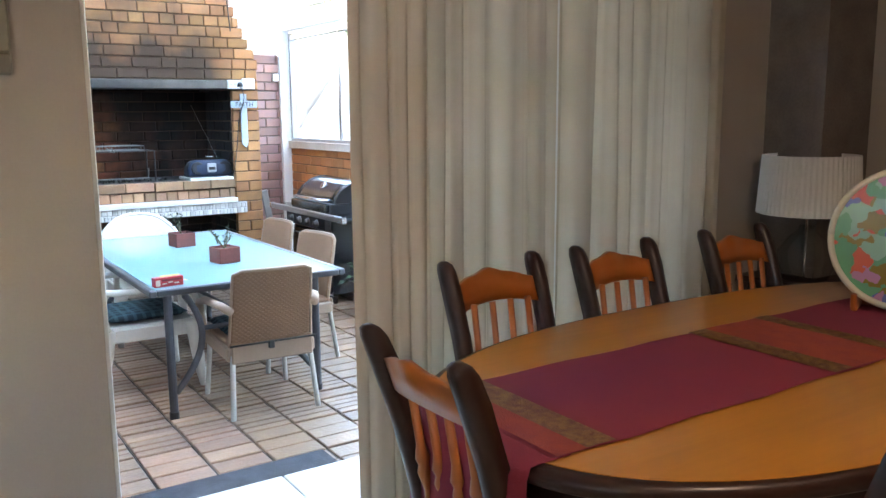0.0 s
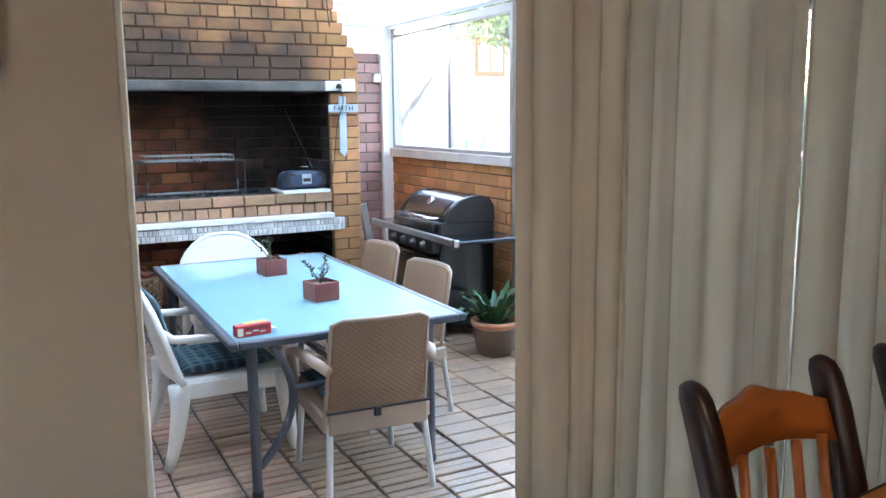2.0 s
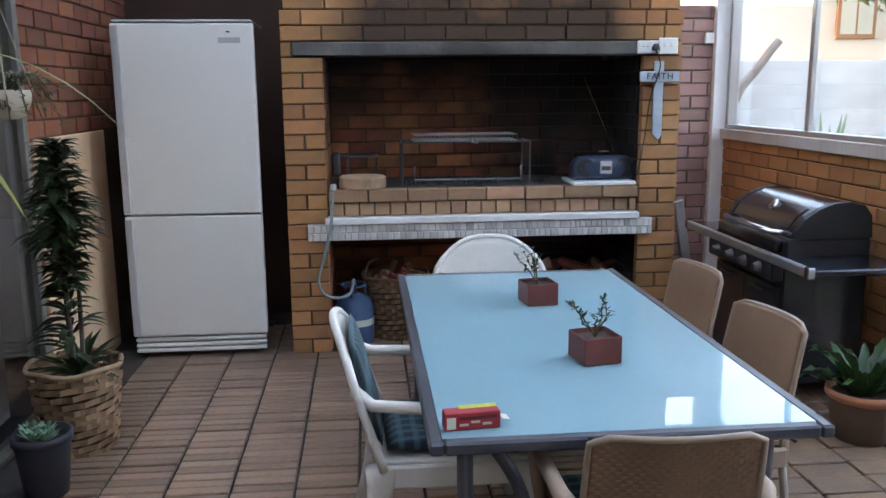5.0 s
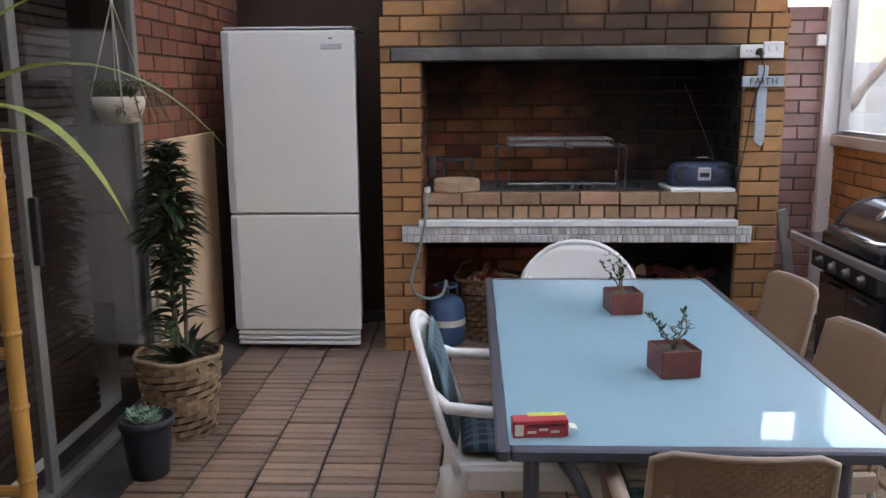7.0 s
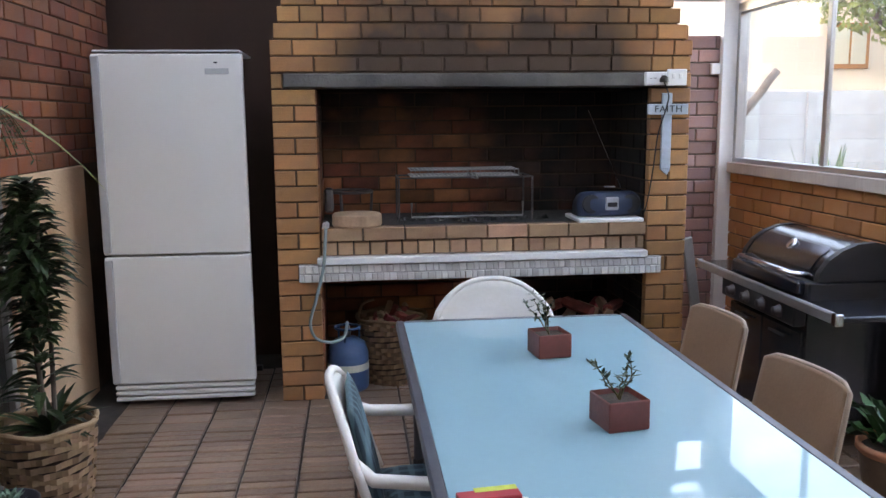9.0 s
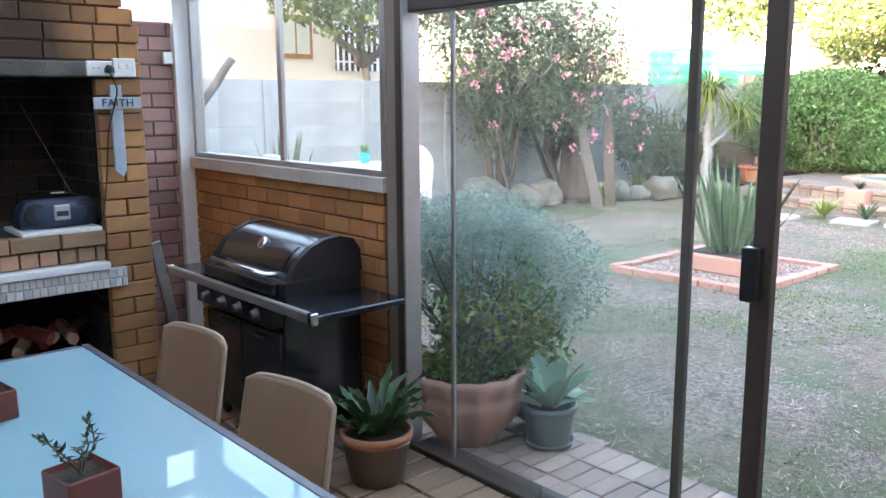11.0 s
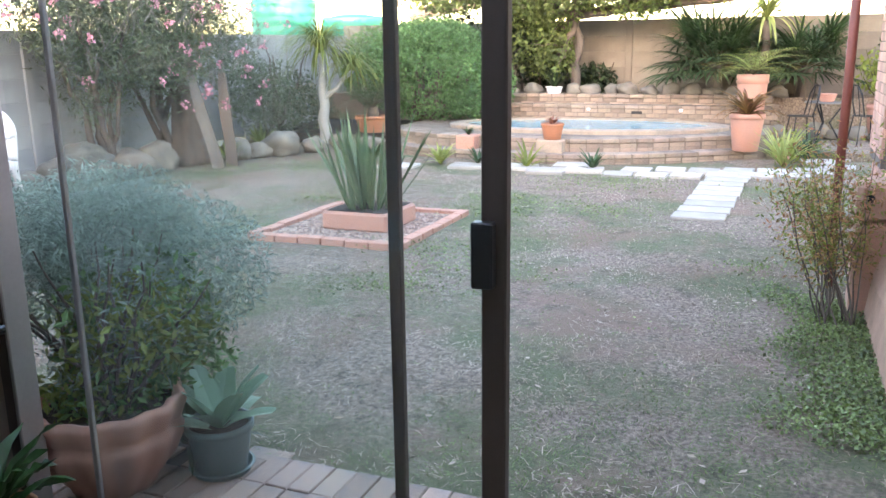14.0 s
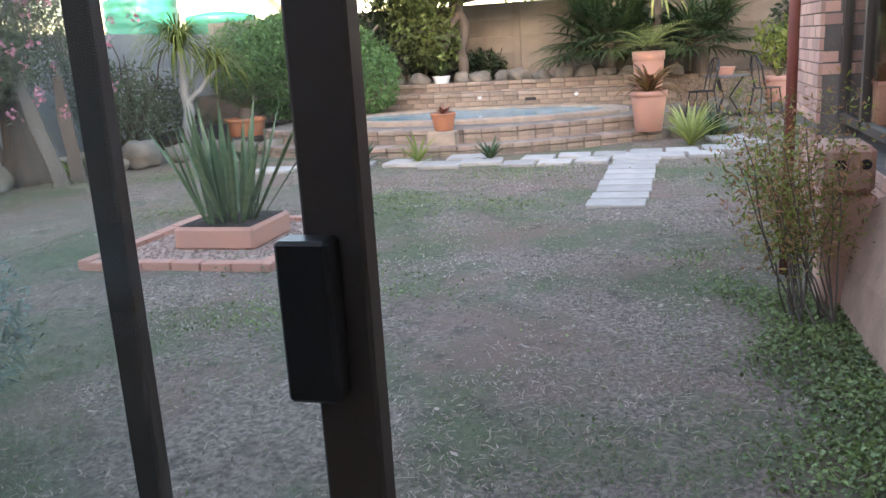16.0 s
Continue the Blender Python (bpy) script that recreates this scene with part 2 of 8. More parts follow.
M_WPLASTIC = mat("white_plastic", (0.72, 0.70, 0.66), 0.42, var=0.06, scale=4, fine=60, bump=0.03, second=(0.64, 0.60, 0.53))
M_TFRAME = mat("grey_table_frame", (0.085, 0.09, 0.105), 0.42, metal=0.4, var=0.1, scale=5, fine=70, bump=0.03)
M_TGLASS = mat("frosted_blue_glass", (0.20, 0.36, 0.405), 0.55, var=0.03, scale=1.5, fine=40, bump=0.0, coat=0.8, spec=0.2)
M_TGLASS.node_tree.nodes["Principled BSDF"].inputs["Coat Roughness"].default_value = 0.015
M_CUBE = mat("red_brown_pot", (0.18, 0.042, 0.03), 0.45, var=0.15, scale=9, fine=60, bump=0.1)
M_SOIL = mat("soil", (0.06, 0.042, 0.03), 0.95, var=0.4, scale=20, fine=120, bump=0.6)
M_STEM = mat("green_brown_stem", (0.12, 0.10, 0.045), 0.8, var=0.2, bump=0.2)
M_BARK = mat("grey_bark", (0.16, 0.125, 0.10), 0.95, var=0.3, scale=6, fine=40, bump=0.6, second=(0.10, 0.08, 0.066), stretch=(1, 1, 0.3))
M_LEAF_FERN = mat("glossy_green_leaf", (0.03, 0.095, 0.025), 0.35, var=0.25, scale=4, fine=40, bump=0.1, island=True, per=0.3, trans=0.15)
M_LEAF_DK = mat("dark_leaf", (0.03, 0.055, 0.018), 0.45, var=0.25, scale=4, fine=40, bump=0.1, island=True, per=0.35, trans=0.15)
M_LEAF_OLE = mat("oleander_leaf", (0.105, 0.145, 0.075), 0.55, var=0.25, scale=2, fine=30, bump=0.05, island=True, per=0.4, trans=0.25, second=(0.13, 0.14, 0.09))
M_LEAF_HEDGE = mat("hedge_leaf", (0.15, 0.29, 0.10), 0.5, var=0.25, scale=2, fine=30, bump=0.05, island=True, per=0.4, trans=0.3)
M_LEAF_COVER = mat("groundcover_leaf", (0.23, 0.31, 0.11), 0.5, var=0.25, scale=2, fine=30, bump=0.05, island=True, per=0.45, trans=0.25)
M_LEAF_TREE = mat("tree_leaf", (0.17, 0.22, 0.065), 0.5, var=0.25, scale=2, fine=30, bump=0.05, island=True, per=0.45, trans=0.35)
M_LEAF_LAV = mat("lavender_leaf", (0.33, 0.42, 0.35), 0.7, var=0.2, scale=3, fine=30, bump=0.05, island=True, per=0.3, trans=0.35)
M_LEAF_YEL = mat("yellow_green_leaf", (0.22, 0.27, 0.05), 0.5, var=0.2, scale=3, fine=30, bump=0.05, island=True, per=0.35, trans=0.3)
# yellow-green of clivia and tufts; on cycad and yucca it paints sunlight
M_LEAF_BRIGHT = mat("bright_leaf", (0.40, 0.46, 0.15), 0.5, var=0.2, scale=3, fine=30, bump=0.05, island=True, per=0.3, trans=0.4)
M_LEAF_PALM = mat("palm_leaf", (0.05, 0.10, 0.038), 0.5, var=0.2, scale=3, fine=30, bump=0.05, island=True, per=0.35, trans=0.25)
M_LEAF_SNAKE = mat("snake_plant_leaf", (0.06, 0.125, 0.06), 0.45, var=0.35, scale=14, fine=40, bump=0.05, island=True, per=0.3, second=(0.12, 0.18, 0.09), stretch=(0.4, 0.4, 2.5))
M_LEAF_PALE = mat("pale_succulent_leaf", (0.23, 0.37, 0.25), 0.5, var=0.12, scale=3, fine=30, bump=0.05, island=True, per=0.2, trans=0.15)
M_LEAF_RUST = mat("rust_leaf", (0.25, 0.16, 0.055), 0.6, var=0.2, scale=3, fine=30, bump=0.05, island=True, per=0.5, trans=0.3, second=(0.20, 0.09, 0.04))
M_LEAF_NANDINA = mat("red_tinged_leaf", (0.36, 0.24, 0.09), 0.6, var=0.2, scale=3, fine=30, bump=0.05, island=True, per=0.5, trans=0.35, second=(0.34, 0.14, 0.08))
M_PINK = mat("pink_petal", (0.72, 0.30, 0.36), 0.6, var=0.1, bump=0.0, island=True, per=0.25, trans=0.3)
M_TERRA = mat("terracotta", (0.44, 0.17, 0.085), 0.75, var=0.15, scale=5, fine=60, bump=0.15, second=(0.36, 0.17, 0.10))
M_TERRA_LT = mat("salmon_terracotta", (0.55, 0.27, 0.19), 0.75, var=0.12, scale=4, fine=60, bump=0.15, second=(0.47, 0.26, 0.20))
M_TERRA_GLZ = mat("glazed_pot", (0.11, 0.065, 0.04), 0.35, var=0.2, scale=5, fine=50, bump=0.1)
M_TUB = mat("grey_green_pot", (0.12, 0.18, 0.175), 0.5, var=0.1, bump=0.05)
M_ROCK = mat("garden_rock", (0.25, 0.22, 0.175), 0.9, var=0.2, scale=3, fine=25, bump=0.6, per=0.2, second=(0.13, 0.12, 0.10))
M_PRECAST = mat("precast_concrete", (0.40, 0.40, 0.385), 0.9, var=0.1, scale=2, fine=50, bump=0.25, second=(0.31, 0.31, 0.30), per=0.06)
# darker, browner copy of the precast: the far wall's shade as colour
M_PRECAST_SHADED = mat("shaded_precast", (0.30, 0.265, 0.225), 0.9, var=0.15, scale=2, fine=50, bump=0.25, second=(0.22, 0.195, 0.165), per=0.1)
M_FLAG = mat("pale_flagstone", (0.46, 0.43, 0.375), 0.85, var=0.12, scale=4, fine=40, bump=0.35, per=0.16)
M_PEBBLE = mat("pebbles", (0.44, 0.31, 0.25), 0.85, var=0.3, scale=40, fine=90, bump=0.5, island=True, per=0.4)
M_POOLBRICK = mat("pool_brick", (0.36, 0.265, 0.195), 0.85, var=0.3, scale=5, fine=70, bump=0.4, per=0.26, second=(0.22, 0.185, 0.15))
M_WATER = mat("pool_water", (0.10, 0.40, 0.50), 0.12, var=0.1, scale=2, fine=9, bump=0.12)
M_POOLIN = mat("pool_plaster", (0.30, 0.52, 0.58), 0.6, var=0.1, scale=3, fine=40, bump=0.1)
M_WICKER = mat("basket_wicker", (0.36, 0.22, 0.125), 0.75, var=0.2, scale=8, fine=60, bump=0.2, per=0.3, island=True)
M_WICKER_DK = mat("dark_basket_wicker", (0.20, 0.115, 0.06), 0.75, var=0.2, scale=8, fine=60, bump=0.2, per=0.3, island=True)
M_BAMBOO = mat("varnished_bamboo", (0.55, 0.26, 0.06), 0.35, var=0.2, scale=4, fine=30, bump=0.1, stretch=(1, 1, 0.3))
M_HONEY = mat("honey_oak", (0.55, 0.215, 0.028), 0.3, var=0.12, scale=2, fine=18, bump=0.03, coat=0.35, stretch=(0.25, 3, 1))
M_ORANGE = mat("orange_stained_wood", (0.44, 0.125, 0.022), 0.35, var=0.14, scale=3, fine=25, bump=0.03, coat=0.3, stretch=(1, 1, 0.3))
M_DARKWOOD = mat("dark_mahogany", (0.032, 0.010, 0.006), 0.38, var=0.2, scale=4, fine=30, bump=0.03, coat=0.1)
M_RUNNER = mat("wine_red_cloth", (0.24, 0.018, 0.03), 0.8, var=0.15, scale=2, fine=300, bump=0.12, second=(0.18, 0.014, 0.045))
M_RUNNER_OR = mat("orange_red_cloth", (0.34, 0.05, 0.02), 0.75, var=0.3, scale=25, fine=220, bump=0.2, second=(0.27, 0.035, 0.025))
M_GOLDTRIM = mat("gold_embroidery", (0.24, 0.13, 0.03), 0.6, metal=0.3, var=0.4, scale=60, fine=180, bump=0.5, second=(0.13, 0.04, 0.02))
M_CURTAIN = mat("cream_curtain", (0.47, 0.405, 0.315), 0.9, var=0.07, scale=2, fine=250, bump=0.1, trans=0.17, second=(0.39, 0.335, 0.255))
# doubled, more opaque cloth; warm indoor light is put into its colour
M_CURTAIN_WARMLIT = mat("warm_lit_curtain", (0.52, 0.42, 0.305), 0.9, var=0.07, scale=2, fine=250, bump=0.1, trans=0.10, second=(0.49, 0.40, 0.30))
M_SHADE = mat("pleated_shade", (0.72, 0.70, 0.66), 0.85, var=0.06, fine=120, bump=0.1, trans=0.2)
M_MATT = mat("charcoal_mat", (0.055, 0.055, 0.065), 0.95, var=0.3, scale=12, fine=200, bump=0.5)
M_BLUE = mat("blue_steel_cylinder", (0.045, 0.10, 0.20), 0.4, var=0.15, scale=5, fine=50, bump=0.05)
M_HOSE = mat("grey_green_hose", (0.22, 0.30, 0.30), 0.5, var=0.1, bump=0.02)
M_CUTWOOD = mat("cut_wood", (0.40, 0.26, 0.16), 0.85, var=0.2, scale=10, fine=60, bump=0.3, per=0.25)
M_LOGRED = mat("red_wood_chunk", (0.30, 0.07, 0.05), 0.85, var=0.3, scale=10, fine=60, bump=0.3, per=0.4)
M_ASH = mat("ash", (0.05, 0.047, 0.045), 0.95, var=0.4, scale=20, fine=90, bump=0.6)
M_RADIO = mat("navy_plastic", (0.02, 0.035, 0.07), 0.5, var=0.1, bump=0.03)
M_PALEBLUE = mat("pale_blue_wood", (0.40, 0.46, 0.52), 0.7, var=0.15, scale=6, fine=50, bump=0.15)
M_PLASTER = mat("cream_plaster", (0.62, 0.42, 0.27), 0.85, var=0.12, scale=3, fine=60, bump=0.25, second=(0.50, 0.30, 0.18))
# brown with the deep shade of walls and interiors put into the colour
M_SHADED_BROWN = mat("shaded_brown_wall", (0.042, 0.018, 0.009), 0.85, var=0.15, scale=2, fine=50, bump=0.1)
M_CARD_RED = mat("red_card", (0.45, 0.03, 0.04), 0.4, var=0.1, scale=20, fine=60, bump=0.02)
M_CARD_DK = mat("dark_red_print", (0.16, 0.015, 0.02), 0.45, var=0.1, bump=0.02)
M_CARD_LT = mat("pale_card", (0.62, 0.62, 0.50), 0.5, var=0.1, bump=0.02)
M_CARD_YEL = mat("yellow_green_card", (0.50, 0.55, 0.06), 0.5, var=0.2, scale=30, bump=0.02)
M_NEIGH = mat("neighbour_plaster", (0.72, 0.62, 0.50), 0.9, var=0.06, bump=0.1)
M_TANK = mat("green_water_tank", (0.03, 0.30, 0.21), 0.45, var=0.1, scale=3, bump=0.05)
M_ORWOOD = mat("orange_window_wood", (0.40, 0.16, 0.05), 0.6, var=0.15, bump=0.1)
M_SANDSTONE = mat("pinkish_sandstone", (0.46, 0.275, 0.195), 0.9, var=0.15, scale=6, fine=50, bump=0.4)
M_RUSTPOLE = mat("red_oxide_paint", (0.20, 0.05, 0.035), 0.55, var=0.15, scale=6, fine=50, bump=0.1)
M_ROOF = mat("roof_sheet", (0.62, 0.62, 0.60), 0.6, var=0.08, bump=0.05)
# translucency added to bring skylight down into the patio
M_SHEET = mat("translucent_roof_sheet", (0.88, 0.88, 0.86), 0.5, var=0.04, bump=0.05, trans=0.70)
M_GLOW = bpy.data.materials.new("warm_lamp_glass")
M_GLOW.use_nodes = True
M_GLOW.node_tree.nodes["Principled BSDF"].inputs["Emission Color"].default_value = (1.0, 0.78, 0.55, 1)
M_GLOW.node_tree.nodes["Principled BSDF"].inputs["Emission Strength"].default_value = 1.0
M_PICFRAME = mat("grey_green_frame", (0.23, 0.20, 0.15), 0.5, var=0.15, bump=0.1)
M_GLASS = glass("window_glass", (0.96, 0.98, 0.97))
M_GLASS_DUST = glass("dusty_door_glass", (0.96, 0.98, 0.97), dust=0.005)
M_GLASS_WIN = glass("dusty_window_glass", (0.96, 0.98, 0.97), dust=0.02)
M_GLASS_DK = glass("door_glass", (0.90, 0.90, 0.90))
M_LAMPGLASS = glass("lamp_glass", (0.86, 0.88, 0.88))


def lawn_material():
    m = mat("dry_lawn", (0.37, 0.29, 0.225), 0.95, var=0.5, scale=42, fine=210, bump=1.0, second=(0.12, 0.09, 0.068))
    nt = m.node_tree
    N, L = nt.nodes, nt.links
    b = N["Principled BSDF"]
    last = b.inputs["Base Color"].links[0].from_socket
    geo = N.new("ShaderNodeNewGeometry")
    # broad green patches, bare reddish earth, fine green tufts
    for sc, lo, hi, top, colour, seed in ((0.7, 0.46, 0.58, 0.8, (0.11, 0.145, 0.065), 0.0), (0.9, 0.50, 0.64, 0.75, (0.26, 0.165, 0.125), 7.0), (7.0, 0.54, 0.66, 0.55, (0.07, 0.065, 0.04), 3.0)):
        mp = N.new("ShaderNodeMapping")
        mp.inputs["Location"].default_value = (seed, seed * 2, 0)
        L.new(geo.outputs["Position"], mp.inputs["Vector"])
        nz = N.new("ShaderNodeTexNoise")
        nz.inputs["Scale"].default_value, nz.inputs["Detail"].default_value, nz.inputs["Roughness"].default_value = sc, 9, 0.65
        L.new(mp.outputs[0], nz.inputs["Vector"])
        r = N.new("ShaderNodeMapRange")
        r.inputs["From Min"].default_value, r.inputs["From Max"].default_value, r.inputs["To Max"].default_value = lo, hi, top
        L.new(nz.outputs["Fac"], r.inputs["Value"])
        mx = N.new("ShaderNodeMix")
        mx.data_type = "RGBA"
        L.new(r.outputs[0], mx.inputs["Factor"])
        L.new(last, mx.inputs["A"])
        mx.inputs["B"].default_value = (*colour, 1)
        last = mx.outputs["Result"]
    L.new(last, b.inputs["Base Color"])
    return m


M_LAWN = lawn_material()
M_BLADE = mat("grass_blade", (0.54, 0.445, 0.36), 0.8, var=0.25, scale=1.2, fine=9, bump=0.0, island=True, per=0.5, trans=0.35, second=(0.27, 0.20, 0.13))
M_BLADE_GR = mat("green_blade", (0.18, 0.25, 0.09), 0.7, var=0.2, scale=1.2, fine=9, bump=0.0, island=True, per=0.4, trans=0.25)

# ---- mesh helpers ----
def link(name, bm, material, parent=None, smooth=False):
    me = bpy.data.meshes.new(name)
    bm.to_mesh(me)
    bm.free()
    me.materials.append(material)
    if smooth:
        for p in me.polygons:
            p.use_smooth = True
    ob = new(name, me)
    if parent:
        ob.parent = parent
    return ob


def part(name, bm, material, parent, label="", smooth=False):
    ob = link(name, bm, material, parent, smooth)
    if name in ("stem", "stalks", "stalk", "leaves", "fronds", "frond", "vines", "canes", "spikes", "rosette", "slats"):
        tagged(ob, kind="stuff")
    if label:
        ob["label"] = label
    return ob


def thing(name, label, category, m=None, group="", kind=""):
    ob = new(name)
    ob.empty_display_size = 0.05
    if m is not None:
        ob.matrix_basis = m
    return tagged(ob, label, category, group, kind)


def structure(name, bm, material, label="", category="", smooth=False):
    return tagged(link(name, bm, material, None, smooth), label, category, "", "structure")


def box(bm, x0, x1, y0, y1, z0, z1, bevel=0.0, m=None, seg=1):
    r = bmesh.ops.create_cube(bm, size=1.0, matrix=Matrix.LocRotScale(((x0 + x1) / 2, (y0 + y1) / 2, (z0 + z1) / 2), None, (abs(x1 - x0), abs(y1 - y0), abs(z1 - z0))))
    vs = r["verts"]
    if bevel:
        es = list({e for v in vs for e in v.link_edges})
        b = bmesh.ops.bevel(bm, geom=es, offset=bevel, segments=seg, affect="EDGES", profile=0.5)
        vs = list({v for f in b["faces"] for v in f.verts} | {v for v in vs if v.is_valid})
    if m is not None:
        bmesh.ops.transform(bm, matrix=m, verts=vs)
    return bm


def boxm(*a, **k):
    return box(bmesh.new(), *a, **k)


def ring(bm, centre, radius, axis_a, axis_b, n):
    return [bm.verts.new(centre + radius * (math.cos(2 * math.pi * i / n) * axis_a + math.sin(2 * math.pi * i / n) * axis_b)) for i in range(n)]


def skin(bm, rings, caps=True, closed=True):
    n = len(rings[0])
    for a, b in zip(rings, rings[1:]):
        for i in range(n if closed else n - 1):
            j = (i + 1) % n
            bm.faces.new((a[i], a[j], b[j], b[i]))
    if caps and closed:
        bm.faces.new(rings[0][::-1])
        bm.faces.new(rings[-1])


def tube(bm, pts, r, n=8, r2=None):
    """A round bar along points; r2: the radius at its end."""
    pts = [Vector(p) for p in pts]
    rings = []
    last = None
    for i, p in enumerate(pts):
        d = (pts[min(i + 1, len(pts) - 1)] - pts[max(i - 1, 0)]).normalized()
        a = last - d * last.dot(d) if last is not None else d.orthogonal()
        if a.length < 1e-4:
            a = d.orthogonal()
        a.normalize()
        last = a
        rr = r if r2 is None else r + (r2 - r) * i / max(1, len(pts) - 1)
        rings.append(ring(bm, p, rr, a, d.cross(a), n))
    skin(bm, rings)
    return bm


def tubem(*a, **k):
    return tube(bmesh.new(), *a, **k)


def lathe(bm, profile, n=24, at=(0, 0, 0), flute=0.0, flutes=0):
    """Turned shape from (radius, height) pairs."""
    at = Vector(at)
    rings = []
    for r, z in profile:
        rg = []
        for i in range(n):
            a = 2 * math.pi * i / n
            rr = r * (1 + flute * math.cos(flutes * a)) if flutes else r
            rg.append(bm.verts.new(at + Vector((rr * math.cos(a), rr * math.sin(a), z))))
        rings.append(rg)
    skin(bm, rings)
    return bm


def lathem(*a, **k):
    return lathe(bmesh.new(), *a, **k)


def sheet(bm, rows):
    """A surface through rows of points."""
    vs = [[bm.verts.new(p) for p in row] for row in rows]
    for a, b in zip(vs, vs[1:]):
        for i in range(len(a) - 1):
            bm.faces.new((a[i], a[i + 1], b[i + 1], b[i]))
    return bm


def solid(bm, t):
    bmesh.ops.recalc_face_normals(bm, faces=bm.faces[:])
    bmesh.ops.solidify(bm, geom=bm.faces[:], thickness=t)
    return bm


def mesh_from(name, verts, faces, material, parent=None, smooth=False):
    me = bpy.data.meshes.new(name)
    me.from_pydata(verts, [], faces)
    me.materials.append(material)
    me.update()
    ob = new(name, me)
    ob.parent = parent
    return ob


# ---- bricks: alike pieces share one mesh ----
BRICKS = {}


def piece_mesh(l, h, d, material, c=0.004):
    """A brick with its face at y = 0, looking to -y, chamfered; from x = 0 to l and z = 0 to h."""
    key = (round(l, 3), round(h, 3), round(d, 3), material.name)
    if key not in BRICKS:
        v = [(x, d, z) for x, z in ((0, 0), (l, 0), (l, h), (0, h))] + [(x, c, z) for x, z in ((0, 0), (l, 0), (l, h), (0, h))]
        v += [(x, 0, z) for x, z in ((c, c), (l - c, c), (l - c, h - c), (c, h - c))]
        f = [(8, 9, 10, 11), (0, 3, 2, 1)]
        for i in range(4):
            j = (i + 1) % 4
            f += [(4 + i, 4 + j, 8 + j, 8 + i), (i, j, 4 + j, 4 + i)]
        me = bpy.data.meshes.new("brick")
        me.from_pydata(v, [], f)
        me.materials.append(material)
        BRICKS[key] = me
    return BRICKS[key]


def lay(parent, l, h, d, material, m, name="brick"):
    ob = new(name, piece_mesh(l, h, d, material))
    ob.parent = parent
    ob.matrix_basis = m
    return ob


def course(parent, x0, x1, z, material, m, h=0.077, d=0.03, unit=0.232, gap=0.008, start=0.0, rnd=None, jig=0.003, mixed=0.0):
    """One course of bricks from x0 to x1 in the plane given by m. start: the first brick's share of a full one; mixed: chance of half bricks."""
    rnd = rnd or random
    x, first = x0, True
    while x < x1 - 0.03:
        w = unit - gap
        if first and start:
            w = unit * start - gap
        elif mixed and rnd.random() < mixed:
            w = unit / 2 - gap
        first = False
        if x + w > x1 - 0.035:
            w = x1 - x
        w = round(w, 2)
        lay(parent, w, h, d, material, m @ pose(x, rnd.uniform(-jig, jig), z))
        x += w + gap


# ---- large structure ----
GROUND = -0.06
XR, XL = 2.93, -1.08          # glass wall to the garden, wall of the inner room
YD0, YD1 = -4.46, -4.33       # wall between dining room and patio
ZC = 2.44
DF = 0.14                     # dining floor, one step up

structure("ground", boxm(-120, 300, -200, 200, -0.5, GROUND - 0.02), M_LAWN, "dry lawn ground reaching to the horizon", "ground")
structure("floor", boxm(XL - 0.3, XR + 0.03, YD1, 1.0, GROUND - 0.05, -0.012), M_JOINT, "dark sand bed under the patio pavers", "floor")
structure("floor_dining", boxm(-2.6, 3.5, -9.2, YD1 + 0.05, GROUND - 0.05, DF), M_TILE, "cream tiled floor of the dining room", "floor")
# threshold step of pale tiles
for i in range(6):
    structure("trim", boxm(-0.25 + i * 0.5, 0.244 + i * 0.5, YD1 + 0.055, -4.05, -0.01, DF - 0.004, 0.004), M_TILE, "pale glazed tile on the door step", "tile")
# roof sheet passes light only to brighten the patio below
structure("ceiling", boxm(XL - 0.25, XR + 0.35, YD0 - 0.02, 1.2, ZC + 0.141, ZC + 0.147), M_SHEET, "pale patio roof sheet, made translucent to brighten the patio", "ceiling")
bm = bmesh.new()
for y in (-3.6, -2.7, -1.8, -0.9, 0.75):
    box(bm, XL, XR + 0.1, y - 0.025, y + 0.025, ZC, ZC + 0.14, 0.004)
structure("ceiling_rafter", bm, M_WHITE, "white painted patio roof rafters", "beam")
structure("beam", boxm(XR - 0.05, XR + 0.05, -4.3, 1.0, ZC - 0.16, ZC, 0.004), M_WHITE, "white painted wall plate beam", "beam")
structure("ceiling_dining", boxm(-2.6, 3.5, -9.2, YD0 - 0.01, 2.55, 2.65), M_CEIL, "white dining room ceiling", "ceiling")
# dining room walls
structure("wall_door_left", boxm(-2.6, 0.072, YD0, YD1, DF, 2.55), M_WALL, "beige painted wall beside the patio door", "wall")
structure("wall_door_right", boxm(2.62, 3.5, YD0, YD1, DF, 2.55), M_WALL, "beige painted wall beside the curtain", "wall")
structure("wall_door_head", boxm(0.072, 2.62, YD0, YD1, 2.15, 2.55), M_WALL, "beige painted wall over the patio door", "wall")
structure("wall_dining_east", boxm(3.36, 3.5, -9.2, YD0, DF, 2.55), M_WALL, "beige painted dining room wall", "wall")
structure("wall_south", boxm(-2.46, 3.36, -9.2, -9.06, DF, 2.55), M_WALL, "beige painted dining room wall", "wall")
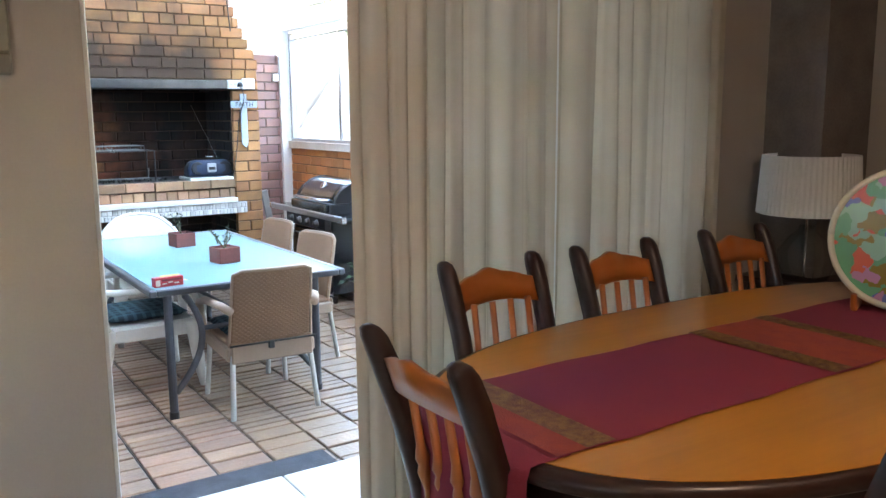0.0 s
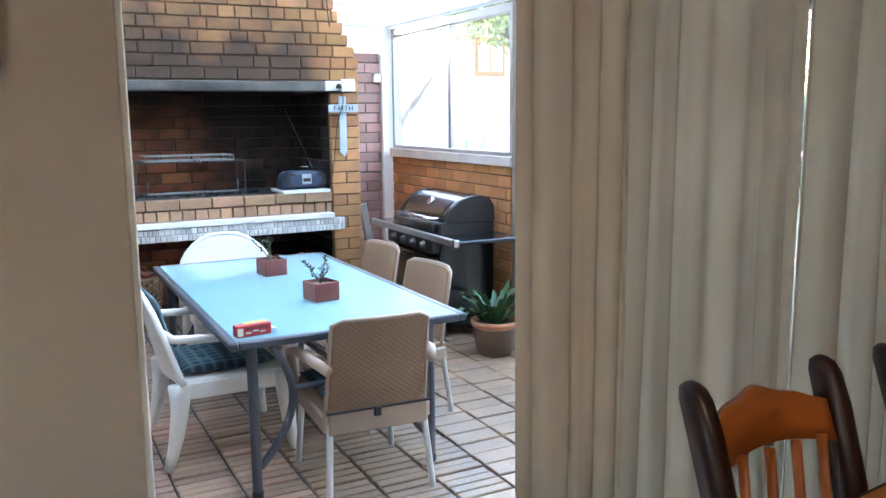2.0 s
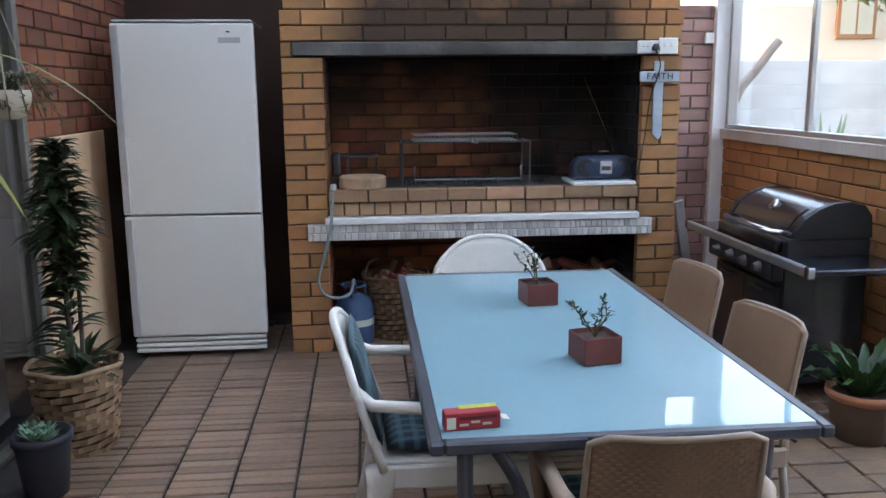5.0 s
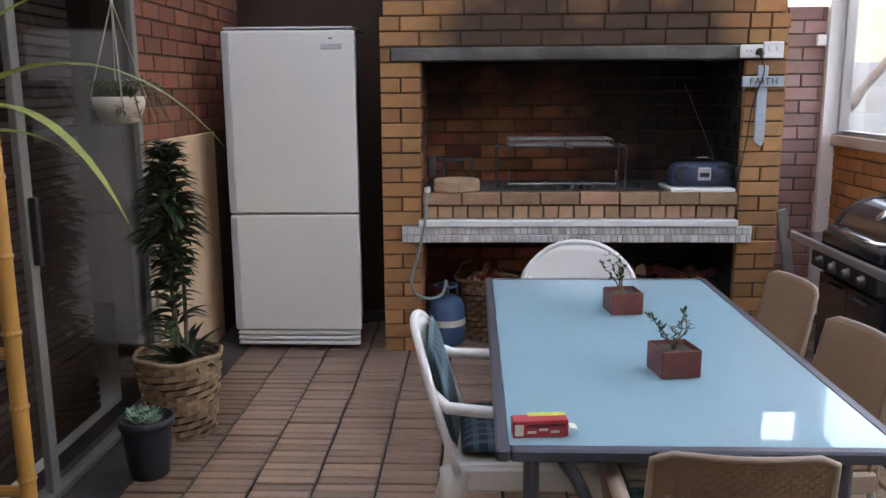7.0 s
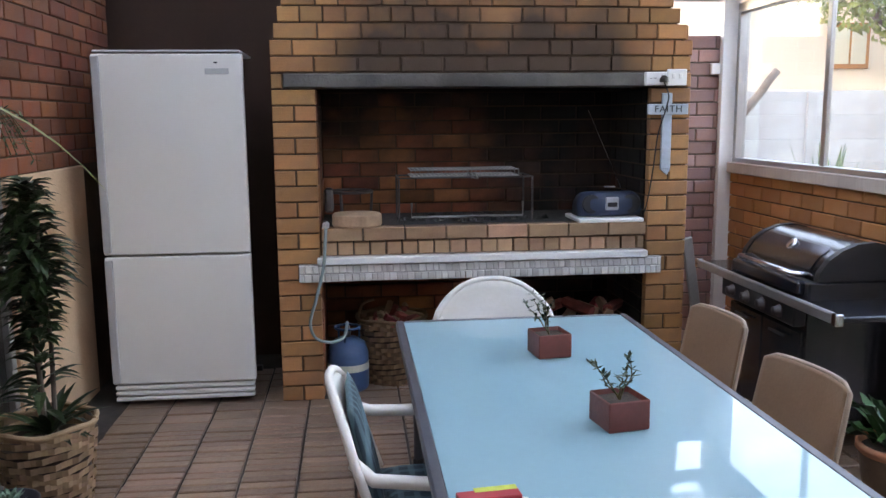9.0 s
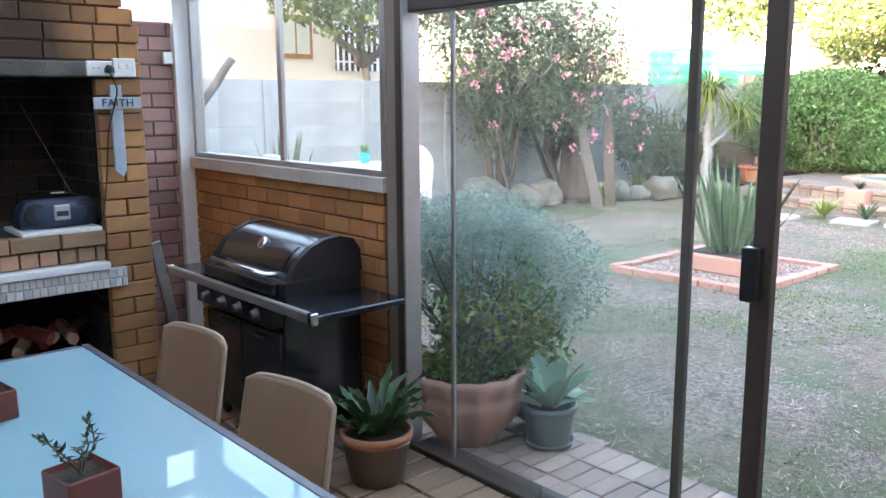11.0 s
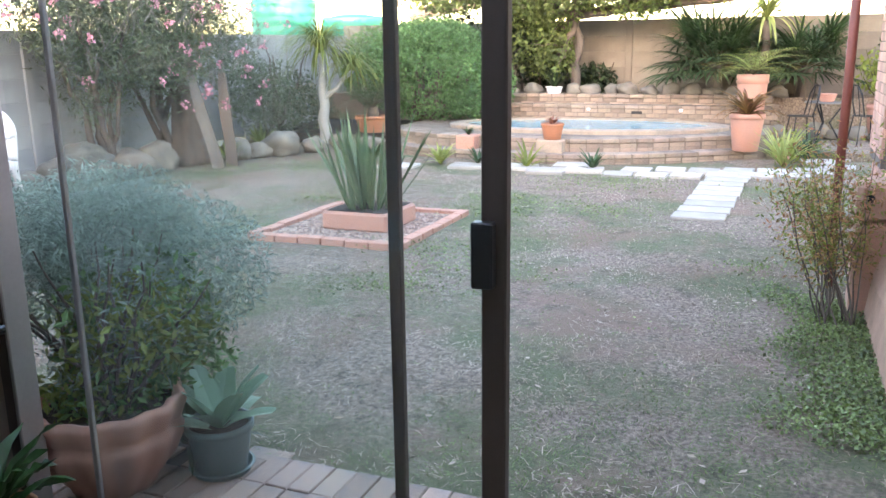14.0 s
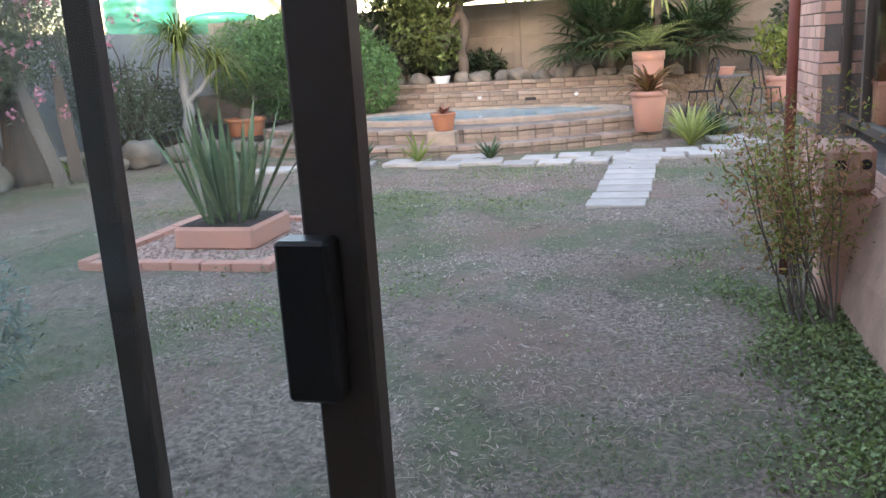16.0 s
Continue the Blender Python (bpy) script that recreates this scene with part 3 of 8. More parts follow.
for nm_, y0_, y1_, z0_, z1_ in (("wall_west_near", -9.2, -8.5, DF, 2.55), ("wall_west_far", -6.5, YD0, DF, 2.55), ("wall_west_sill", -8.5, -6.5, DF, 1.05), ("wall_west_lintel", -8.5, -6.5, 2.15, 2.55)):
    structure(nm_, boxm(-2.6, -2.46, y0_, y1_, z0_, z1_), M_WALL, "beige painted dining room wall", "wall")
# made-up window out of view, housing the fill light
w3 = thing("window_added", "added unseen white-framed window around the dining room fill light", "window", kind="structure")
for y0_, y1_, z0_, z1_ in ((-8.5, -6.5, 1.05, 1.09), (-8.5, -6.5, 2.11, 2.15), (-8.5, -8.46, 1.09, 2.11), (-6.54, -6.5, 1.09, 2.11)):
    part("window_frame", boxm(-2.56, -2.51, y0_, y1_, z0_, z1_, 0.003), M_WHITE, w3)
part("pane", boxm(-2.538, -2.532, -8.46, -6.54, 1.09, 2.11), M_GLASS, w3).visible_shadow = False
# patio door frame
frm = thing("door_1", "white aluminium sliding patio door frame, standing open", "door", kind="structure")
part("door_frame", boxm(0.0725, 0.088, YD0 + 0.012, YD1 + 0.01, DF, 2.15, 0.003), M_ALU_WH, frm)
part("door_frame", boxm(2.58, 2.62, YD0 + 0.01, YD1 + 0.01, DF, 2.15, 0.003), M_ALU_WH, frm)
part("door_frame", boxm(0.088, 2.58, YD0 + 0.01, YD1 + 0.01, 2.10, 2.15, 0.003), M_ALU_WH, frm)
part("door_track", boxm(0.088, 2.58, YD0 + 0.02, YD1, DF, DF + 0.018, 0.003), M_ALU_LT, frm)
for x in (1.0, 1.75, 2.52):
    part("door_stile", boxm(x, x + 0.05, YD0 + 0.04, YD0 + 0.075, DF + 0.02, 2.10, 0.003), M_ALU_WH, frm)
pn = part("pane", boxm(1.05, 2.52, YD0 + 0.054, YD0 + 0.06, DF + 0.05, 2.08), M_GLASS, frm)
pn.visible_shadow = False

# outer shell of the house, with its pitched roof over dining room and inner rooms
# unseen block added in the west; its height sets the garden's shadow line
wh = thing("sun_blocker_west", "added unseen house-shaped block that keeps low sun off the garden", "house")
part("wall", boxm(-13.0, -9.0, -16.0, 7.5, GROUND, 6.7), M_NEIGH, wh)
part("roof", boxm(-13.3, -8.7, -16.3, 7.8, 6.7, 6.95), M_ROOF, wh)
structure("wall_house_west", boxm(-7.0, -6.8, -9.2, 1.2, -0.06, 4.4), M_BRICK_HOUSE, "brick house wall", "wall")
# back wall stands in shade; its near-black colour carries that shade
structure("wall_back", boxm(-6.8, 2.26, 1.05, 1.2, -0.06, 2.7), M_SHADED_BROWN, "brown back wall of the patio, shade put into its colour", "wall")
bm = bmesh.new()
v = [bm.verts.new(p) for p in ((-12, -9.7, 2.7), (9.8, -9.7, 2.7), (9.8, -4.36, 2.7), (-12, -4.36, 2.7), (-12, -7.0, 5.0), (9.8, -7.0, 5.0))]
for f in ((0, 1, 5, 4), (2, 3, 4, 5), (0, 4, 3), (1, 2, 5), (0, 3, 2, 1)):
    bm.faces.new([v[i] for i in f])
structure("roof", bm, M_ROOF, "pitched house roof", "roof")

# inner room wall of the patio, with its sliding glass door
left = thing("wall_west", "red brick patio wall with a low cream plastered part", "wall", kind="structure")
part("core", boxm(XL - 0.2, XL - 0.012, -0.8, 1.05, -0.01, ZC), M_MORTAR_DK, left)
part("plaster", boxm(XL - 0.015, XL + 0.012, -0.74, 0.32, 0.0, 1.30, 0.006), M_PLASTER, left, "worn cream plastered patch")
mw = pose(XL, -0.79, 0, 0, 0, 90)
rw = random.Random(4)
for i in range(13):
    course(left, 0.0, 1.8, 1.305 + i * 0.085, M_BRICK_RED, mw, start=0.5 if i % 2 else 0, rnd=rw)
structure("wall_west_head", boxm(XL - 0.2, XL, YD1, -0.8, 2.08, ZC), M_SHADED_BROWN, "brown wall over the inner door, shade put into its colour", "wall")
structure("wall_west_end", boxm(XL - 0.2, XL, YD1, -3.05, -0.01, 2.08), M_WALL, "beige wall beside the inner door", "wall")
# room behind the inner door
structure("floor_inner", boxm(-5.0, XL - 0.2, -4.3, 1.05, -0.1, 0.02), M_TILE, "pale tiled floor of the inner room", "floor")
structure("wall_inner", boxm(-5.1, -5.0, -4.3, 1.05, 0, 2.5), M_SHADED_BROWN, "brown wall of the inner room, dimness put into its colour", "wall")
structure("wall_inner_south", boxm(-5.0, XL - 0.2, -4.36, -4.3, 0, 2.5), M_WALL, "beige wall of the inner room", "wall")
structure("ceiling_inner", boxm(-5.0, XL - 0.2, -4.3, 1.05, 2.45, 2.5), M_CEIL, "ceiling of the inner room", "ceiling")
d2 = thing("door_2", "dull aluminium sliding glass door to a dim inner room", "door", kind="structure")
part("door_frame", boxm(XL - 0.07, XL + 0.015, -0.85, -0.8, 0, 2.08, 0.003), M_ALU_OLD, d2)
part("door_frame", boxm(XL - 0.07, XL + 0.015, -3.05, -3.0, 0, 2.08, 0.003), M_ALU_OLD, d2)
part("door_frame", boxm(XL - 0.07, XL + 0.015, -3.0, -0.85, 2.03, 2.08, 0.003), M_ALU_OLD, d2)
part("door_track", boxm(XL - 0.07, XL + 0.015, -3.0, -0.85, 0.0, 0.03, 0.003), M_ALU_OLD, d2)
lf = part("door_leaf", boxm(XL - 0.03, XL, -1.90, -1.84, 0.03, 2.03, 0.003), M_ALU_OLD, d2)
part("handle", boxm(XL, XL + 0.03, -1.885, -1.855, 0.92, 1.17, 0.004), M_BLACK, lf, "black plastic pull handle")
part("pane", boxm(XL - 0.019, XL - 0.013, -1.84, -0.85, 0.05, 2.03), M_GLASS_DK, d2)
bm = bmesh.new()
for i in range(46):
    z = 0.021 + i * 0.043
    box(bm, XL - 0.24, XL - 0.215, -2.95, -1.0, z, z + 0.034, 0.004)
bl = thing("blind", "closed slatted blind inside the glass door", "blind")
part("slats", bm, M_SHADED_BROWN, bl)

# ---- fireplace (built-in braai) ----
fire = thing("fireplace", "built-in yellow face-brick barbecue fireplace with sooty opening", "fireplace", kind="structure")
CW = 0.085                      # course height
FX0, FX1 = 0.0, 2.275
OX0, OX1 = 0.232, 2.043
OPT = 20 * CW
rf = random.Random(11)
part("core", boxm(FX0 + 0.012, OX0 - 0.012, 0.014, 0.98, -0.01, OPT), M_MORTAR_DK, fire)
part("core", boxm(OX1 + 0.012, FX1 - 0.012, 0.014, 0.98, -0.01, OPT), M_MORTAR_DK, fire)
part("core", boxm(OX0, OX1, 0.72, 0.98, -0.01, OPT), M_MORTAR_DK, fire)
I4 = Matrix.Identity(4)
for i in range(20):
    z = i * CW
    for x0, x1, side in ((FX0, OX0 - 0.006, 1), (OX1 + 0.006, FX1, 0)):
        if i % 2:
            lay(fire, x1 - x0, 0.077, 0.05, M_BRICK, pose(x0, rf.uniform(-0.003, 0.003), z))
        else:
            w = (x1 - x0 - 0.011) / 2
            lay(fire, w, 0.077, 0.05, M_BRICK, pose(x0, rf.uniform(-0.003, 0.003), z))
            lay(fire, w, 0.077, 0.05, M_BRICK, pose(x0 + w + 0.011, rf.uniform(-0.003, 0.003), z))
# reveals and back of the opening, sooty
for i in range(20):
    z = i * CW
    course(fire, OX0, OX1, z, M_BRICK_SOOT, pose(0, 0.70, 0), start=0.5 if i % 2 else 0, rnd=rf)
    course(fire, 0.0, 0.64, z, M_BRICK_SOOT, pose(OX0 - 0.012, 0.06, 0, 0, 0, 90) @ pose(0, -0.012, 0), d=0.02, start=0.5 if i % 2 else 0, rnd=rf)
    course(fire, 0.0, 0.64, z, M_BRICK_SOOT, pose(OX1 + 0.012, 0.70, 0, 0, 0, -90) @ pose(0, -0.012, 0), d=0.02, start=0.5 if i % 2 else 0, rnd=rf)
# right outer flank
for i in range(24):
    course(fire, 0.05, 0.9, i * CW, M_BRICK, pose(FX1 - 0.012, 0, 0, 0, 0, 90) @ pose(0, -0.012, 0), d=0.02, start=0.5 if i % 2 else 0, rnd=rf)
# lintel
part("lintel", boxm(0.063, 2.2, -0.012, 0.25, OPT + 0.002, OPT + 0.076, 0.006), M_LINTEL, fire, "soot-stained concrete lintel")
lay(fire, 0.055, 0.074, 0.05, M_BRICK, pose(0.0, 0, OPT))
lay(fire, 0.07, 0.074, 0.05, M_BRICK, pose(2.205, 0, OPT))
# corbelled hood
zt = OPT + CW
rows = int((ZC + 0.1 - zt) / CW)
for i in range(rows):
    s = max(0, i - 1) * 0.036
    sl = max(0, i - 1) * 0.022
    part("core", boxm(FX0 + sl + 0.012, FX1 - s - 0.012, 0.014, 0.98, zt + i * CW - 0.01, zt + (i + 1) * CW - 0.0101), M_MORTAR_DK, fire)
    course(fire, FX0 + sl, FX1 - s, zt + i * CW, M_BRICK, I4, d=0.05, start=(0, 0.5, 0, 0.5, 0.75, 0.5, 0.25)[i % 7], rnd=rf, mixed=0.25 if i in (0, 1, 2) else 0.75 if i in (3, 5) else 0.4)
# hearth slab and its brick edge
part("hearth", boxm(OX0, OX1, 0.05, 0.72, 0.70, 0.955, 0.004), M_ASH, fire, "ash-covered hearth bed")
course(fire, OX0 + 0.004, OX1 - 0.004, 0.885, M_BRICK_HEARTH, pose(0, 0.0, 0), h=0.07, d=0.11, rnd=rf, jig=0.008)
course(fire, OX0 + 0.004, OX1 - 0.004, 0.805, M_BRICK_HEARTH, pose(0, 0.012, 0), h=0.072, d=0.1, unit=0.088, rnd=rf, jig=0.004)
part("ledge", boxm(OX0 - 0.02, OX1, -0.045, 0.2, 0.762, 0.80, 0.004), M_LEDGE, fire, "white tiled ledge")
part("band", boxm(0.112, 2.128, -0.026, 0.1, 0.667, 0.762), M_GROUT, fire, "mosaic tile band")
rm = random.Random(3)
for row in range(2):
    x = 0.113
    while x < 2.12:
        w = rm.choice((0.028, 0.034, 0.04))
        w = min(w, 2.126 - x)
        lay(fire, round(w - 0.003, 3), 0.043, 0.008, M_MOSAIC, pose(x, -0.033, 0.669 + row * 0.047), "tile")
        x += w

# purple brick wall behind, white post
pw = thing("wall_north", "old purple brick boundary wall behind the fireplace", "wall", kind="structure")
part("core", boxm(2.10, 2.86, 0.912, 1.05, -0.01, 2.06), M_MORTAR, pw)
for i in range(24):
    course(pw, 2.24, 2.86, i * 0.086, M_BRICK_PURPLE, pose(0, 0.9, 0), start=0.5 if i % 2 else 0, rnd=rf, jig=0.004)
structure("post_corner", boxm(2.84, 2.95, 0.86, 0.96, 0, ZC, 0.004), M_WHITE, "white painted corner post", "post")
structure("beam_north", boxm(2.0, 2.95, 0.88, 0.94, 2.28, 2.36, 0.004), M_WHITE, "white painted beam over the boundary wall", "beam")

# ---- low brick wall with window to the garden ----
lw = thing("wall_east", "low yellow face-brick wall under the window", "wall", kind="structure")
part("core", boxm(XR + 0.012, XR + 0.1, -1.15, 0.88, GROUND, 1.163), M_MORTAR_DK, lw)
me_ = pose(XR, 0.87, 0, 0, 0, -90)
for i in range(14):
    course(lw, 0.0, 1.99, i * CW, M_BRICK_WIN, me_, start=0.5 if i % 2 else 0, rnd=rf)
w1 = thing("window_1", "aluminium sliding window over the low brick wall", "window", kind="structure")
part("window_sill", boxm(XR - 0.03, XR + 0.12, -1.16, 0.87, 1.165, 1.235, 0.004), M_SILLWOOD, w1, "weathered white timber sill")
for z0, z1 in ((1.235, 1.265), (2.2, 2.26)):
    part("window_frame", boxm(XR + 0.0, XR + 0.07, -1.14, 0.85, z0, z1, 0.003), M_ALU_LT, w1)
for y in (-1.14, 0.815):
    part("window_frame", boxm(XR + 0.0, XR + 0.07, y, y + 0.035, 1.265, 2.2, 0.003), M_ALU_LT, w1)
part("mullion", boxm(XR + 0.005, XR + 0.03, -0.235, -0.195, 1.265, 2.2, 0.003), M_ALU_LT, w1)
part("mullion", boxm(XR + 0.035, XR + 0.06, -0.19, -0.15, 1.265, 2.2, 0.003), M_ALU_LT, w1)
for y0, y1, x in ((-1.105, -0.235, XR + 0.015), (-0.19, 0.815, XR + 0.045)):
    p_ = part("pane", boxm(x, x + 0.005, y0, y1, 1.265, 2.2), M_GLASS_WIN, w1)
    p_.visible_shadow = False
structure("post_window", boxm(XR - 0.02, XR + 0.1, -1.25, -1.172, 0, ZC, 0.004), M_POST_BACKLIT, "weathered timber post beside the window, coloured dark as if backlit", "post")

# ---- sliding glass door to the garden, half open ----
d3 = thing("door_3", "bronze aluminium sliding glass door to the garden, half open", "door", kind="structure")
part("door_frame", boxm(XR - 0.03, XR + 0.07, -1.303, -1.253, 0, ZC - 0.16, 0.004), M_ALU, d3)
part("door_frame", boxm(XR - 0.035, XR + 0.06, -1.32, -1.3035, 0, ZC - 0.16, 0.004), M_ALU_LT, d3, "pale aluminium door jamb")
part("door_frame", boxm(XR - 0.04, XR + 0.08, -4.25, -1.36, 1.95, 2.03, 0.004), M_ALU, d3)
part("door_track", boxm(XR - 0.05, XR + 0.09, -4.25, -1.36, -0.03, 0.02, 0.004), M_ALU, d3)
part("glass_light", boxm(XR + 0.01, XR + 0.016, -4.2, -1.36, 2.03, ZC - 0.16), M_GLASS_DUST, d3).visible_shadow = False
lf1 = part("fixed_leaf", boxm(XR + 0.03, XR + 0.055, -2.72, -2.685, 0.02, 1.95, 0.003), M_ALU, d3)
part("pane", boxm(XR + 0.04, XR + 0.045, -2.685, -1.36, 0.02, 1.95), M_GLASS_DUST, d3).visible_shadow = False
lf2 = part("sliding_leaf", boxm(XR - 0.025, XR + 0.012, -3.03, -2.965, 0.02, 1.95, 0.004), M_ALU, d3)
part("handle", boxm(XR - 0.062, XR - 0.0255, -3.005, -2.95, 0.99, 1.155, 0.004), M_BLACK, lf2, "black plastic pull handle")
part("sliding_leaf", boxm(XR - 0.012, XR + 0.004, -1.62, -1.6, 0.02, 1.95, 0.003), M_ALU_LT, d3)
part("pane", boxm(XR - 0.006, XR - 0.001, -2.965, -1.62, 0.02, 1.95), M_GLASS_DUST, d3).visible_shadow = False
structure("wall_door_end", boxm(XR - 0.05, XR + 0.09, -4.36, -4.25, -0.06, 2.6), M_BRICK_HOUSE, "brick wall end beside the garden door", "wall")

# ---- patio pavers: those along the line walked are single pieces ----
PX, PY = 0.249, 0.1255
rp_ = random.Random(21)
far_v, far_f = [], []
count, PAVERS = 0, []
for cx in range(-4, 14):
    xa = -0.353 + cx * PX + 0.006
    xb = min(xa + PX - 0.012, XR - 0.055)
    if xb - xa < 0.05 or xa < XL:
        continue
    off = rp_.uniform(0, PY)
    y = -3.875 + off * 0.3
    while y < 0.62:
        row = 0.062 if xa < 1.5 and -3.3 < y < -0.42 else PY
        yb = min(y + row - 0.010, 0.72)
        dz = rp_.uniform(-0.0035, 0.0035)
        if y < -0.1 and (-0.6 < xa < 2.3) and y > -3.7 and count < 300 and (y < -1.2 or xa < 0.7):
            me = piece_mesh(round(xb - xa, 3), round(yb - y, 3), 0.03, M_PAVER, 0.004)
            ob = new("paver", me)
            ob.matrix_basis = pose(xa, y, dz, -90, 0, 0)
            PAVERS.append(ob)
            count += 1
        elif not (y > -0.02 and xa > -0.05 and xb < 2.3 and not (xa > OX0 and xb < OX1)):
            c = 0.004
            k = len(far_v)
            far_v += [(xa, y, dz - 0.03), (xb, y, dz - 0.03), (xb, yb, dz - 0.03), (xa, yb, dz - 0.03), (xa, y, dz - c), (xb, y, dz - c), (xb, yb, dz - c), (xa, yb, dz - c),
                      (xa + c, y + c, dz), (xb - c, y + c, dz), (xb - c, yb - c, dz), (xa + c, yb - c, dz)]
            far_f.append((k + 8, k + 9, k + 10, k + 11))
            for i in range(4):
                j = (i + 1) % 4
                far_f += [(k + i, k + j, k + 4 + j, k + 4 + i), (k + 4 + i, k + 4 + j, k + 8 + j, k + 8 + i)]
        y += row
pav = thing("pavement_patio", "brown clay brick pavers laid in straight columns", "pavement", kind="structure")
for ob in PAVERS:
    ob.parent = pav
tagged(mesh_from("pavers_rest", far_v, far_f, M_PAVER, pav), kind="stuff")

# ---- patio things ----
def fridge():
    t = thing("fridge", "white two-door fridge-freezer standing on the pavers", "fridge", pose(-0.525, 0.012, 0))
    part("body", boxm(-0.36, 0.30, 0.055, 0.68, 0.03, 1.885, 0.006), M_FRIDGE, t)
    part("top_cap", boxm(-0.37, 0.37, 0.0, 0.5, 1.886, 1.899, 0.004), M_GREY, t)
    up = part("upper_door", boxm(-0.38, 0.38, 0.0, 0.052, 0.835, 1.88, 0.008, seg=2), M_FRIDGE, t)
    dn = part("lower_door", boxm(-0.38, 0.38, 0.0, 0.052, 0.125, 0.825, 0.008, seg=2), M_FRIDGE, t)
    part("handle", boxm(-0.377, -0.335, -0.016, -0.001, 0.85, 1.87, 0.005), M_GREY, up, "grey moulded handle strip")
    part("handle", boxm(-0.377, -0.335, -0.016, -0.001, 0.135, 0.81, 0.005), M_GREY, dn, "grey moulded handle strip")
    part("badge", boxm(0.19, 0.31, -0.004, -0.0005, 1.775, 1.805, 0.001), M_GREY, up, "small grey badge")
    part("badge", boxm(0.235, 0.255, -0.004, -0.0005, 1.83, 1.838, 0.001), M_BLACK, up, "small black mark")
    for z in (0.03, 0.062, 0.094):
        part("kick_slat", boxm(-0.37, 0.37, 0.004, 0.05, z, z + 0.022, 0.004), M_FRIDGE, t)
    for x in (-0.33, 0.33):
        part("foot", boxm(x - 0.02, x + 0.02, 0.08, 0.12, 0, 0.03), M_BLACK, t)
        part("foot", boxm(x - 0.02, x + 0.02, 0.58, 0.62, 0, 0.03), M_BLACK, t)


def patio_table():
    x0, x1, y0, y1, z = 0.585, 1.625, -2.865, -0.93, 0.662
    cx, cy = (x0 + x1) / 2, (y0 + y1) / 2
    t = thing("patio_table", "grey metal patio table with frosted pale blue glass top", "table", pose(cx, cy, 0))
    a, b = (x1 - x0) / 2, (y1 - y0) / 2
    part("glass_top", boxm(-a + 0.034, a - 0.034, -b + 0.034, b - 0.034, z - 0.012, z - 0.001, 0.001), M_TGLASS, t, "frosted pale blue glass top")
    for s in (-1, 1):
        part("frame_rail", boxm(s * a - 0.036 * (s > 0), s * a + 0.036 * (s < 0), -b, b, z - 0.034, z, 0.006), M_TFRAME, t)
        part("frame_rail", boxm(-a + 0.0365, a - 0.0365, s * b - 0.036 * (s > 0), s * b + 0.036 * (s < 0), z - 0.034, z, 0.006), M_TFRAME, t)
    for sy in (-1, 1):
        yy = sy * (b - 0.03)
        for sx, inset in ((-1, 0.09), (1, 0.17)):
            part("leg", tubem([(sx * (a - inset), yy, z - 0.034), (sx * (a - inset), yy, 0.02)], 0.021, 12), M_TFRAME, t)
            part("foot", lathem([(0.024, 0), (0.024, 0.03), (0.022, 0.035)], 12, (sx * (a - inset), yy, 0)), M_BLACK, t)
            pts = []
            for i in range(13):
                u = i / 12
                pts.append((sx * (a - inset - 0.025 - 0.14 * math.sin(math.pi * (0.12 + 0.88 * u)) ** 0.9 + 0.01 * u), yy, z - 0.04 - u * (z - 0.17)))
            part("curved_strut", tubem(pts, 0.017, 10), M_TFRAME, t)
        part("cross_bar", tubem([(-a + 0.24, yy, 0.44), (a - 0.24, yy, 0.44)], 0.013, 8), M_TFRAME, t)
    part("stretcher", tubem([(0, -b + 0.03, 0.44), (0, b - 0.03, 0.44)], 0.013, 8), M_TFRAME, t)


